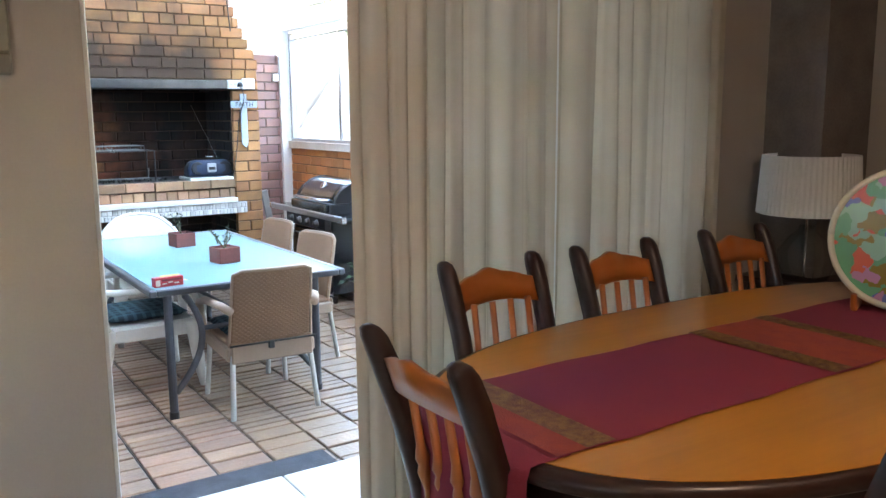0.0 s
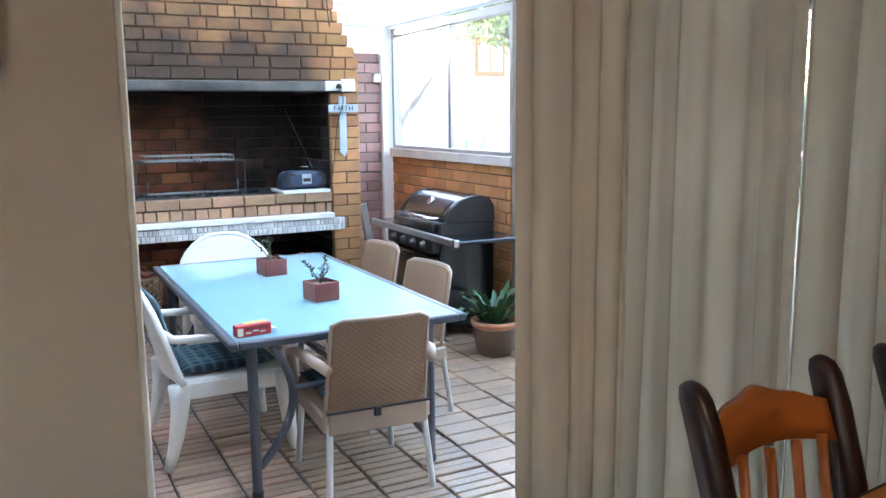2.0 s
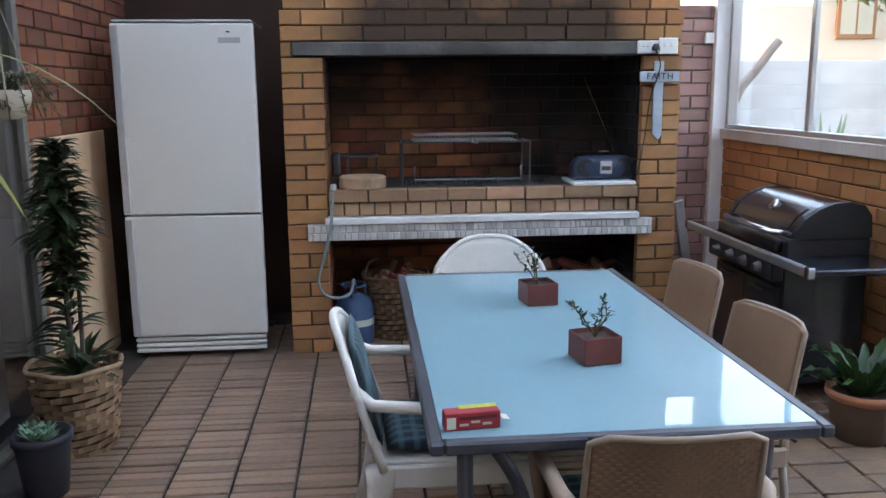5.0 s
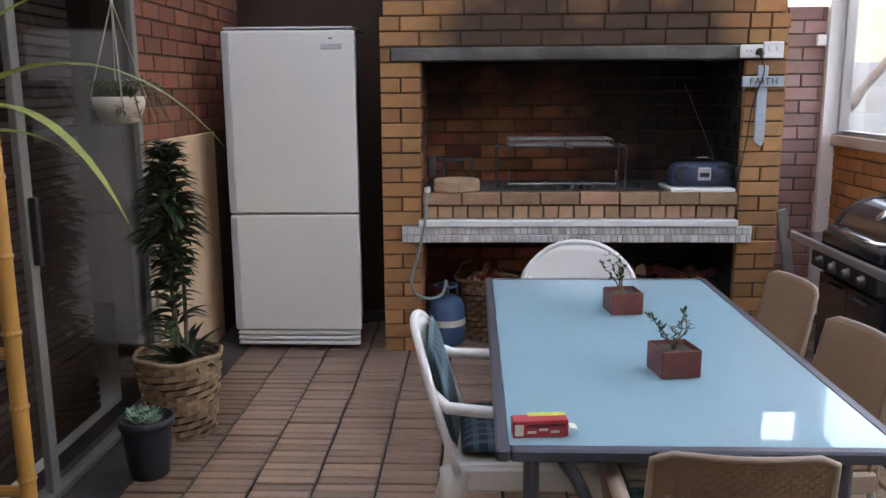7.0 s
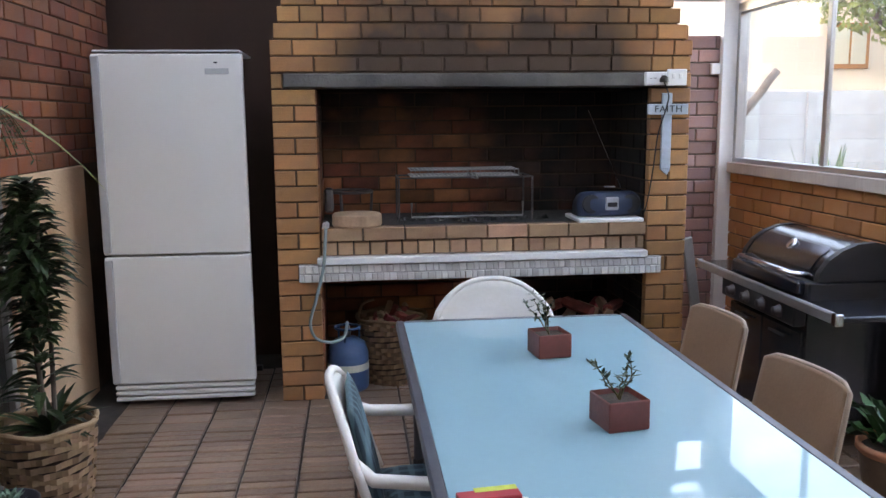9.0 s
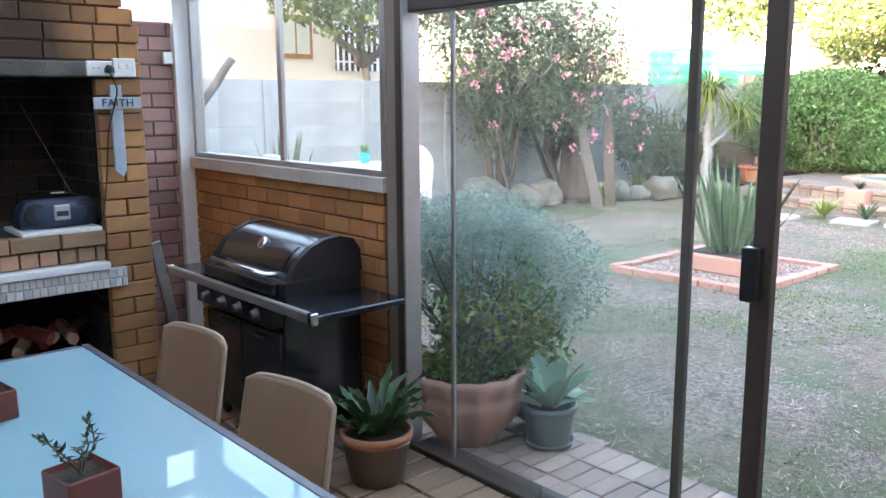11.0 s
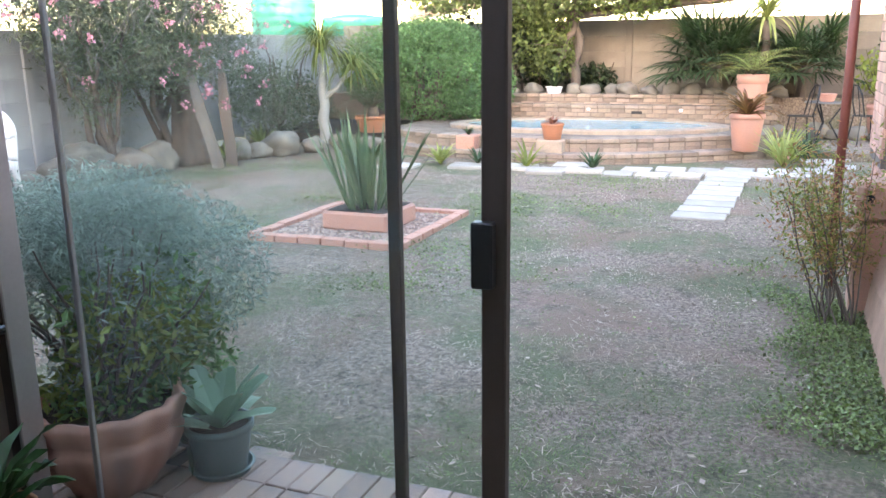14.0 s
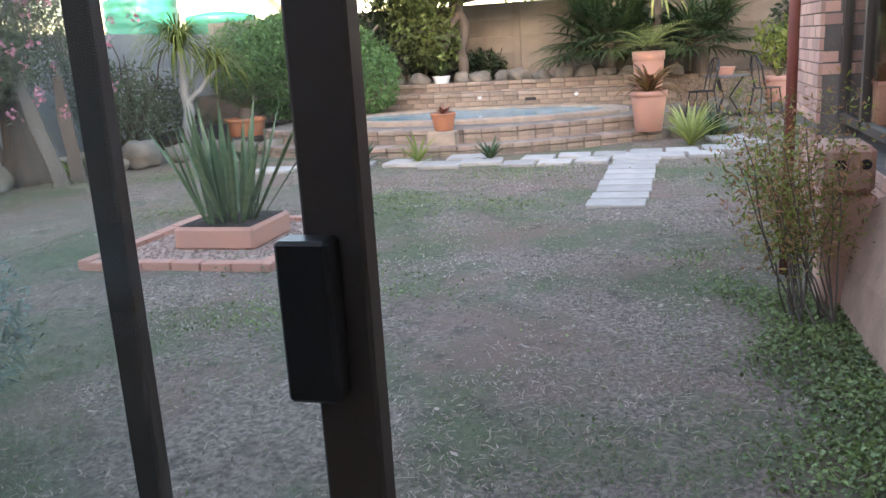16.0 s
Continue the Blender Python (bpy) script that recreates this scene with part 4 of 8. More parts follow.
def wicker_chair(m, label, group, arms=True):
    """Resin wicker armchair on metal tube legs; faces +y, the seat 0.4 high."""
    t = thing("wicker_chair", label, "chair", m, group)
    # curved shell of the back, with a woven face
    rows, weave = [], bmesh.new()
    nu, nv = 30, 36
    def back(u, v, off=0.0):
        w = 0.208 - 0.012 * v
        x = u * w
        y = -0.235 - 0.075 * v + 0.035 * (1 - u * u) * -1 + 0.035 - off
        return Vector((x, y, 0.36 + (0.39 - 0.014 * abs(u) ** 12) * v))
    bm = sheet(bmesh.new(), [[back(-1 + 2 * i / nu, j / nv) for i in range(nu + 1)] for j in range(nv + 1)])
    part("backrest", solid(bm, 0.012), M_TAUPE, t, "woven taupe resin backrest", True)
    for j in range(1, nv):
        for i in range(1, nu):
            if (i + j) % 2:
                c = back(-1 + 2 * i / nu, j / nv, 0.002)
                box(weave, -0.0062, 0.0062, -0.0018, 0.0018, -0.0036, 0.0036, 0.0, Matrix.Translation(c))
    tagged(part("weave", weave, M_TAUPE, t), kind="stuff")
    rim = [back(-1.02, j / 8) for j in range(9)] + [back(-1 + 2 * i / 10, 1.01) for i in range(1, 10)] + [back(1.02, 1 - j / 8) for j in range(9)]
    part("back_rim", tubem(rim, 0.008, 8), M_TAUPE_LT, t, "", True)
    part("lower_panel", boxm(-0.21, 0.21, -0.24, -0.225, 0.28, 0.375, 0.006), M_TAUPE_LT, t)
    part("seat", boxm(-0.215, 0.215, -0.225, 0.24, 0.355, 0.385, 0.014, seg=2), M_TAUPE, t, "woven taupe resin seat")
    for s in (-1, 1):
        if arms:
         arm = [(s * 0.215, -0.27, 0.555), (s * 0.245, -0.2, 0.575), (s * 0.255, 0.05, 0.56), (s * 0.25, 0.19, 0.52), (s * 0.235, 0.225, 0.42), (s * 0.225, 0.21, 0.36)]
         part("armrest", tubem(arm, 0.021, 10), M_TAUPE_LT, t, "", True)
        part("apron", boxm(s * 0.215 - 0.014, s * 0.215 + 0.014, -0.22, 0.22, 0.29, 0.36, 0.008), M_TAUPE_LT, t)
        part("leg", tubem([(s * 0.2, -0.215, 0.32), (s * 0.222, -0.255, 0.0)], 0.0135, 10), M_ALULEG, t, "satin metal tube leg")
        part("leg", tubem([(s * 0.2, 0.2, 0.32), (s * 0.222, 0.235, 0.0)], 0.0135, 10), M_ALULEG, t, "satin metal tube leg")
    part("strap", boxm(-0.222, 0.222, -0.256, -0.246, 0.372, 0.382, 0.002), M_BLACK, t, "black cushion tie strap")
    part("strap_knot", boxm(-0.03, 0.0, -0.268, -0.25, 0.345, 0.385, 0.004), M_BLACK, t)
    return t


def cushion(m, label, back=-0.25, lift=0.205):
    """Padded seat cushion, tufted; optionally with its back pad."""
    t = thing("chair_cushion", label, "cushion", m)
    def pad(w, d, h, name, mm):
        bm = bmesh.new()
        n = 14
        top, bot = [], []
        for j in range(n + 1):
            a, b = [], []
            for i in range(n + 1):
                u, v = -1 + 2 * i / n, -1 + 2 * j / n
                e = (max(0.0, (1 - abs(u) ** 5) * (1 - abs(v) ** 5))) ** 0.5
                tuft = 0.25 * sum(math.exp(-((u - p) ** 2 + (v - q) ** 2) * 40) for p in (-0.4, 0.4) for q in (-0.4, 0.4))
                a.append((u * w, v * d, h * (0.5 + 0.5 * e - tuft * e)))
                b.append((u * w, v * d, h * (0.5 - 0.5 * e)))
            top.append(a)
            bot.append(b)
        sheet(bm, top)
        sheet(bm, bot[::-1])
        bmesh.ops.remove_doubles(bm, verts=bm.verts[:], dist=0.0005)
        bmesh.ops.transform(bm, matrix=mm, verts=bm.verts[:])
        part(name, bm, M_CHECK, t, "", True)
    pad(0.205, 0.215, 0.055, "seat_pad", Matrix.Identity(4))
    pad(0.19, 0.175, 0.045, "back_pad", pose(0, back, lift, 104, 0, 0))
    return t


def white_chair(m, label):
    """Moulded white plastic garden armchair; faces +y."""
    t = thing("plastic_chair", label, "chair", m, "white plastic chairs")
    def back(u, v, off=0.0):
        w = 0.295 - 0.03 * v - (0.035 * ((v - 0.7) / 0.3) ** 2 if v > 0.7 else 0)
        top = 0.795 - 0.10 * abs(u) ** 2.6
        return Vector((u * w, -0.22 - 0.10 * v - 0.05 * (1 - u * u), 0.38 + (top - 0.38) * v))
    bm = sheet(bmesh.new(), [[back(-1 + 2 * i / 14, j / 10) for i in range(15)] for j in range(11)])
    part("backrest", solid(bm, 0.008), M_WPLASTIC, t, "", True)
    rim = [back(-1, j / 8) for j in range(9)] + [back(-1 + 2 * i / 10, 1.0) for i in range(1, 10)] + [back(1, 1 - j / 8) for j in range(9)]
    part("back_rim", tubem(rim, 0.014, 8), M_WPLASTIC, t, "", True)
    part("seat", boxm(-0.24, 0.24, -0.24, 0.24, 0.365, 0.385, 0.009, seg=2), M_WPLASTIC, t)
    for s in (-1, 1):
        part("apron", boxm(s * 0.245 - 0.01, s * 0.245 + 0.01, -0.24, 0.24, 0.30, 0.375, 0.006), M_WPLASTIC, t)
        arm = [(s * 0.235, -0.305, 0.62), (s * 0.275, -0.25, 0.585), (s * 0.29, -0.1, 0.575), (s * 0.29, 0.15, 0.575), (s * 0.28, 0.225, 0.555), (s * 0.272, 0.245, 0.49), (s * 0.27, 0.25, 0.37)]
        part("armrest", tubem(arm, 0.019, 10), M_WPLASTIC, t, "", True)
        # tapered, curved flat legs
        for y, dy in ((-0.23, -0.075), (0.235, 0.03)):
            pts = [(s * (0.245 + 0.03 * u), y + dy * u * u, 0.37 * (1 - u)) for u in (0, 0.15, 0.35, 0.6, 0.8, 1)]
            part("leg", tubem(pts, 0.05, 10, 0.02), M_WPLASTIC, t, "", True)
    part("front_apron", boxm(-0.24, 0.24, 0.225, 0.245, 0.315, 0.375, 0.006), M_WPLASTIC, t)
    return t


def sprig(bm_stem, bm_leaf, h, rnd, n=4, leaf=0.012, spread=0.5):
    for k in range(n):
        a = rnd.uniform(0, 6.28)
        pts, p = [], Vector((0, 0, 0))
        d = Vector((math.cos(a) * spread, math.sin(a) * spread, 1)).normalized()
        seg = h / 6 * rnd.uniform(0.75, 1.1)
        for i in range(7):
            pts.append(p.copy())
            p = p + d * seg
            d = (d + Vector((rnd.uniform(-0.5, 0.5), rnd.uniform(-0.5, 0.5), 0.1))).normalized()
            if i > 1:
                for q in range(3):
                    blade(bm_leaf, p, Vector((rnd.uniform(-1, 1), rnd.uniform(-1, 1), rnd.uniform(-0.2, 1))), leaf * rnd.uniform(0.8, 1.5), leaf * 0.7, 2)
        tube(bm_stem, pts, 0.0032, 5, 0.0015)


def blade(bm, base, way, length, width, n=4, droop=0.0, fold=0.15, tip=0.0):
    """A leaf: tapered strip from base along way, bending down by droop."""
    way = Vector(way).normalized()
    side = way.cross(Vector((0, 0, 1)))
    if side.length < 1e-3:
        side = Vector((1, 0, 0))
    side.normalize()
    up = side.cross(way)
    rows = []
    p = Vector(base)
    d = way.copy()
    for i in range(n + 1):
        u = i / n
        w = width * (0.35 + 1.3 * u) if u < 0.4 else width * (1.0 - ((u - 0.4) / 0.6) ** 2 * (1 - tip)) * 0.87
        w = max(w, width * 0.04)
        rows.append((p - side * w / 2, p - up * fold * w, p + side * w / 2))
        p = p + d * length / n
        d = (d + Vector((0, 0, -droop / n))).normalized()
    vs = [[bm.verts.new(q) for q in r] for r in rows]
    for a, b in zip(vs, vs[1:]):
        bm.faces.new((a[0], a[1], b[1], b[0]))
        bm.faces.new((a[1], a[2], b[2], b[1]))


def cube_pot(x, y, turn, seed):
    rnd = random.Random(seed)
    t = thing("cube_pot", "small red-brown cube pot with a thin jade sprig", "plant pot", pose(x, y, 0.662, 0, 0, turn), "pots on the table")
    s, h = 0.064, 0.088
    bm = boxm(-s, s, -s, s, 0, h, 0.003)
    top = max((f for f in bm.faces), key=lambda f: f.calc_center_median().z)
    r = bmesh.ops.inset_region(bm, faces=[top], thickness=0.008)
    bmesh.ops.translate(bm, vec=(0, 0, -0.02), verts=top.verts[:])
    part("pot", bm, M_CUBE, t)
    part("soil", boxm(-s + 0.009, s - 0.009, -s + 0.009, s - 0.009, h - 0.026, h - 0.014), M_SOIL, t)
    b1, b2 = bmesh.new(), bmesh.new()
    sprig(b1, b2, 0.135, rnd, 5, 0.02, 0.5)
    bmesh.ops.translate(b1, vec=(0, 0, h - 0.016), verts=b1.verts[:])
    bmesh.ops.translate(b2, vec=(0, 0, h - 0.016), verts=b2.verts[:])
    part("stem", b1, M_STEM, t)
    part("leaves", b2, M_LEAF_DK, t)


def snack_box():
    t = thing("snack_box", "small opened red carton lying on the table corner", "box", pose(0.70, -2.765, 0.662, 0, 0, 6))
    part("carton", boxm(-0.072, 0.072, -0.022, 0.022, 0, 0.046, 0.002), M_CARD_RED, t)
    part("label_panel", boxm(-0.068, -0.045, -0.0235, -0.022, 0.006, 0.036), M_CARD_LT, t)
    for i in range(3):
        part("print_bar", boxm(-0.035 + i * 0.03, -0.012 + i * 0.03, -0.0232, -0.022, 0.012 + 0.006 * (i % 2), 0.018 + 0.006 * (i % 2)), M_CARD_LT, t)
    part("print_bar", boxm(-0.036, 0.062, -0.0231, -0.022, 0.028, 0.037), M_CARD_DK, t, "dark red printed band")
    part("end_flap", boxm(0.072, 0.092, -0.018, 0.018, 0.036, 0.038, 0, pose(0, 0, 0, 0, 12, 0)), M_CARD_LT, t, "torn white flap")
    part("flap", boxm(-0.03, 0.07, 0.016, 0.034, 0.042, 0.0445, 0, pose(0, 0, 0, 8, 0, 0)), M_CARD_YEL, t, "torn yellow-green flap")


def gas_barbecue():
    t = thing("gas_barbecue", "black four-burner gas barbecue on a cabinet trolley beside the brick wall", "barbecue", pose(2.62, -0.69, 0))
    # local: x across depth (front at -x), y along the length
    cab = part("cabinet", boxm(-0.2, 0.22, -0.36, 0.36, 0.08, 0.66, 0.006), M_BLACK_EN, t)
    for y0, y1 in ((-0.35, -0.004), (0.004, 0.35)):
        d = part("cabinet_door", boxm(-0.222, -0.2015, y0, y1, 0.1, 0.57, 0.005), M_BLACK_EN, t)
        part("door_handle", tubem([(-0.24, (y0 + y1) / 2 - 0.07, 0.53), (-0.24, (y0 + y1) / 2 + 0.07, 0.53)], 0.007, 8), M_BLACK, d)
    pn = part("control_panel", boxm(-0.265, -0.205, -0.37, 0.37, 0.60, 0.70, 0.008), M_BLACK, t)
    for y in (-0.24, -0.08, 0.08, 0.24):
        bm = lathem([(0.030, 0), (0.030, 0.006), (0.023, 0.01), (0.021, 0.03), (0.016, 0.034)], 18)
        bmesh.ops.transform(bm, matrix=pose(-0.265, y, 0.648, 0, -90, 0), verts=bm.verts[:])
        part("knob", bm, M_IRON, t, "steel-ringed burner knob", True)
    for y0, y1 in ((-0.70, -0.385), (0.385, 0.70)):
        part("side_shelf", boxm(-0.24, 0.22, y0, y1, 0.695, 0.725, 0.006), M_BLACK_EN, t)
    part("front_rail", boxm(-0.272, -0.243, -0.69, 0.69, 0.69, 0.735, 0.006), M_ALU_LT, t, "brushed aluminium front rail")
    for s in (-1, 1):
        part("rail_cap", boxm(-0.276, -0.238, s * 0.69 - 0.018, s * 0.69 + 0.018, 0.686, 0.739, 0.005), M_CHROME, t)
    part("firebox", boxm(-0.2, 0.22, -0.37, 0.37, 0.67, 0.80, 0.008), M_BLACK, t)
    part("drip_tray", boxm(-0.235, -0.19, -0.33, 0.33, 0.735, 0.80, 0.01), M_BLACK_EN, t)
    # curved lid with solid ends
    prof = [(-0.16, 0.80), (-0.15, 0.84), (-0.11, 0.895), (-0.05, 0.938), (0.02, 0.965), (0.10, 0.972), (0.17, 0.955), (0.205, 0.905), (0.215, 0.80)]
    bm = sheet(bmesh.new(), [[(x, y, z) for x, z in prof] for y in (-0.335, -0.2, 0, 0.2, 0.335)])
    lid = part("lid", bm, M_BLACK_EN, t, "glossy black curved lid", True)
    bm = sheet(bmesh.new(), [[(x - 0.004, y, z + 0.003) for x, z in prof[1:4]] for y in (-0.28, 0, 0.28)])
    part("lid_panel", bm, M_LIDFRONT, lid, "glossy dark steel lid front", True)
    for s in (-1, 1):
        bm = bmesh.new()
        a = [bm.verts.new((x * 1.03, s * 0.335, z + 0.004)) for x, z in prof]
        b = [bm.verts.new((x * 1.03, s * 0.372, z + 0.004)) for x, z in prof]
        skin(bm, [a, b])
        part("lid_end", bm, M_BLACK, lid, "cast black lid end")
    part("lid_handle", tubem([(-0.15, -0.28, 0.82), (-0.225, -0.26, 0.825), (-0.225, 0.26, 0.825), (-0.15, 0.28, 0.82)], 0.013, 10), M_CHROME, lid, "chrome bar handle", True)
    bm = lathem([(0.033, 0), (0.033, 0.008), (0.026, 0.014)], 20)
    bmesh.ops.transform(bm, matrix=pose(-0.085, 0, 0.918, 0, -52, 0), verts=bm.verts[:])
    part("thermometer", bm, M_CHROME, lid, "round lid thermometer", True)
    for sx in (-0.16, 0.18):
        for sy in (-0.31, 0.31):
            bm = lathem([(0.03, -0.012), (0.035, -0.008), (0.035, 0.008), (0.03, 0.012)], 16)
            bmesh.ops.transform(bm, matrix=pose(sx, sy, 0.035, 0, 90, 0), verts=bm.verts[:])
            part("caster", bm, M_BLACK, t)
            part("caster_stem", boxm(sx - 0.015, sx + 0.015, sy - 0.015, sy + 0.015, 0.035, 0.085), M_BLACK, t)


def check_material():
    m = mat("green_check_fabric", (0.016, 0.04, 0.055), 0.9, var=0.12, scale=8, fine=220, bump=0.2)
    N, L = m.node_tree.nodes, m.node_tree.links
    b = N["Principled BSDF"]
    src = b.inputs["Base Color"].links[0].from_socket
    tc = N.new("ShaderNodeTexCoord")
    last = src
    for turn, f in ((0, 13.0), (1.5708, 13.0)):
        mp = N.new("ShaderNodeMapping")
        mp.inputs["Rotation"].default_value = (0, 0, turn)
        L.new(tc.outputs["Object"], mp.inputs["Vector"])
        w = N.new("ShaderNodeTexWave")
        w.inputs["Scale"].default_value, w.inputs["Distortion"].default_value = f * 0.5, 0.3
        L.new(mp.outputs[0], w.inputs["Vector"])
        r = N.new("ShaderNodeMapRange")
        r.inputs["From Min"].default_value, r.inputs["From Max"].default_value, r.inputs["To Max"].default_value = 0.6, 0.75, 0.5
        L.new(w.outputs["Fac"], r.inputs["Value"])
        mx = N.new("ShaderNodeMix")
        mx.data_type = "RGBA"
        L.new(r.outputs[0], mx.inputs["Factor"])
        L.new(last, mx.inputs["A"])
        mx.inputs["B"].default_value = (0.09, 0.17, 0.19, 1)
        last = mx.outputs["Result"]
    L.new(last, b.inputs["Base Color"])
    return m


M_CHECK = check_material()
fridge()
patio_table()
wicker_chair(pose(1.14, -2.80, 0, 0, 0, -3), "taupe resin wicker armchair with dark cushion at the table end", "wicker chairs round the patio table")
wicker_chair(pose(1.54, -2.15, 0, 0, 0, 98), "taupe resin wicker chair pushed in beside the barbecue", "wicker chairs round the patio table", False)
wicker_chair(pose(1.593, -1.39, 0, 0, 0, 97), "taupe resin wicker chair pushed in beside the barbecue", "wicker chairs round the patio table", False)
cushion(pose(1.14, -2.79, 0.386, 0, 0, -3), "dark green checked seat cushion on the wicker chair", -0.165, 0.175)
cushion(pose(0.70, -2.12, 0.386, 0, 0, -88), "dark green checked cushion with back pad on the plastic chair")
white_chair(pose(0.70, -2.12, 0, 0, 0, -90), "white moulded plastic armchair with a dark green checked cushion")
white_chair(pose(1.035, -1.08, 0, 0, 0, 178), "white moulded plastic armchair at the table end by the fireplace")
cube_pot(1.13, -1.53, 8, 5)
cube_pot(1.16, -2.27, 10, 9)
snack_box()
gas_barbecue()

# ---- dining room things ----
TCX, TCY, TA, TB, TZ = 1.55, -5.69, 1.10, 0.56, 0.90
STZ = 0.75                    # side table top


def rounded_oval(a, b, n=72, p=2.5):
    out = []
    for i in range(n):
        t_ = 2 * math.pi * i / n
        c, s = math.cos(t_), math.sin(t_)
        out.append((a * math.copysign(abs(c) ** (2 / p), c), b * math.copysign(abs(s) ** (2 / p), s)))
    return out


def dining_table():
    t = thing("dining_table", "long rounded honey-oak dining table with a dark apron", "table", pose(TCX, TCY, DF))
    z = TZ - DF
    bm = bmesh.new()
    rings = []
    for k, zz in ((0.965, z - 0.04), (0.985, z - 0.04), (0.998, z - 0.032), (1.0, z - 0.02), (0.997, z - 0.008), (0.985, z - 0.001), (0.965, z - 0.002)):
        rings.append([bm.verts.new((x * k, y * k, zz)) for x, y in rounded_oval(TA, TB)])
    skin(bm, rings)
    part("table_edge", bm, M_DARKWOOD, t, "dark reddish-brown rounded edge", True)
    bm = bmesh.new()
    skin(bm, [[bm.verts.new((x * k, y * k, zz)) for x, y in rounded_oval(TA, TB)] for k, zz in ((0.972, z - 0.01), (0.972, z))])
    part("tabletop", bm, M_HONEY, t, "honey-coloured polished oak top", False)
    bm = bmesh.new()
    skin(bm, [[bm.verts.new((x * k, y * k, zz)) for x, y in rounded_oval(TA, TB)] for k, zz in ((0.93, z - 0.13), (0.945, z - 0.1), (0.945, z - 0.041))])
    part("apron", bm, M_DARKWOOD, t, "dark mahogany apron")
    prof = [(0.045, 0), (0.05, 0.03), (0.03, 0.06), (0.035, 0.2), (0.055, 0.32), (0.035, 0.42), (0.05, 0.48), (0.05, z - 0.13)]
    for sx in (-1, 1):
        for sy in (-1, 1):
            part("leg", lathem(prof, 18, (sx * 0.7, sy * 0.25, 0)), M_DARKWOOD, t, "turned dark leg", True)


def dining_chair(m, label):
    """Spindle-back chair; faces +y, its back 0.98 high."""
    t = thing("dining_chair", label, "chair", m, "dining chairs")
    H, W = 0.955, 0.140
    def post(v):
        return -0.19 - 0.03 * v - 0.10 * v * v
    for s in (-1, 1):
        bm = bmesh.new()
        rings = []
        for v, w, d in ((-1.0, 0.02, 0.022), (-0.5, 0.022, 0.024), (0, 0.024, 0.028), (0.3, 0.022, 0.03), (0.6, 0.024, 0.034), (0.85, 0.026, 0.034), (0.95, 0.026, 0.03), (0.985, 0.022, 0.022), (1.0, 0.012, 0.010)):
            zz = 0.44 + (H - 0.44) * v if v >= 0 else 0.44 * (1 + v)
            yy = post(v) if v >= 0 else -0.19 + 0.05 * v * abs(v)
            x = s * (W - 0.0 + 0.012 * max(v, 0))
            rings.append([bm.verts.new((x + a * w * 0.66, yy + b * d * 0.72, zz)) for a, b in ((-1, -1), (0, -1.15), (1, -1), (1.1, 0), (1, 1), (0, 1.15), (-1, 1), (-1.1, 0))])
        skin(bm, rings)
        part("back_post", bm, M_DARKWOOD, t, "dark mahogany back post", True)
        part("leg", lathem([(0.016, 0), (0.022, 0.08), (0.018, 0.14), (0.025, 0.25), (0.022, 0.42)], 14, (s * 0.18, 0.2, 0)), M_DARKWOOD, t, "", True)
        part("seat_rail", boxm(s * 0.18 - 0.012, s * 0.18 + 0.012, -0.17, 0.18, 0.36, 0.42, 0.004), M_DARKWOOD, t)
    def crest(z0, z1, name):
        rows = []
        n = 20
        bm = bmesh.new()
        ft, fb, bt, bb = [], [], [], []
        for i in range(n + 1):
            u = -1 + 2 * i / n
            top = z1 + 0.026 * math.cos(u * math.pi * 0.5) ** 2 + 0.003 * math.cos(u * 3 * math.pi)
            bot = z0 - 0.006 + 0.014 * (1 - u * u)
            x = u * (W - 0.012)
            curve = -0.022 * (1 - u * u)
            for lst, zz, off in ((ft, top, 0.009), (fb, bot, 0.011), (bt, top, -0.009), (bb, bot, -0.011)):
                v = (zz - 0.44) / (H - 0.44)
                lst.append(bm.verts.new((x, post(v) + curve + off, zz)))
        for i in range(n):
            bm.faces.new((ft[i], ft[i + 1], fb[i + 1], fb[i]))
            bm.faces.new((bt[i + 1], bt[i], bb[i], bb[i + 1]))
            bm.faces.new((ft[i + 1], ft[i], bt[i], bt[i + 1]))
            bm.faces.new((fb[i], fb[i + 1], bb[i + 1], bb[i]))
        for i in (0, n):
            bm.faces.new((ft[i], fb[i], bb[i], bt[i]))
        part(name, bm, M_ORANGE, t, "orange-stained shaped crest rail", True)
    crest(0.828, 0.893, "crest_rail")
    part("lower_rail", boxm(-W, W, -0.225, -0.2, 0.52, 0.56, 0.006), M_ORANGE, t)
    spin = [(0.009, 0.0), (0.010, 0.03), (0.008, 0.06), (0.016, 0.10), (0.011, 0.115), (0.016, 0.13), (0.009, 0.16), (0.009, 0.285)]
    for x in (-0.093, -0.031, 0.031, 0.093):
        bm = lathem(spin, 10, (0, 0, 0))
        bmesh.ops.transform(bm, matrix=pose(x, -0.2125 - 0.004, 0.558, 9.5, 0, 0), verts=bm.verts[:])
        part("spindle", bm, M_ORANGE, t, "turned orange-stained spindle", True)
    part("seat", boxm(-0.2, 0.2, -0.19, 0.21, 0.42, 0.45, 0.01, seg=2), M_ORANGE, t)
    part("stretcher", tubem([(-0.18, 0.2, 0.17), (0.18, 0.2, 0.17)], 0.011, 8), M_DARKWOOD, t)
    return t


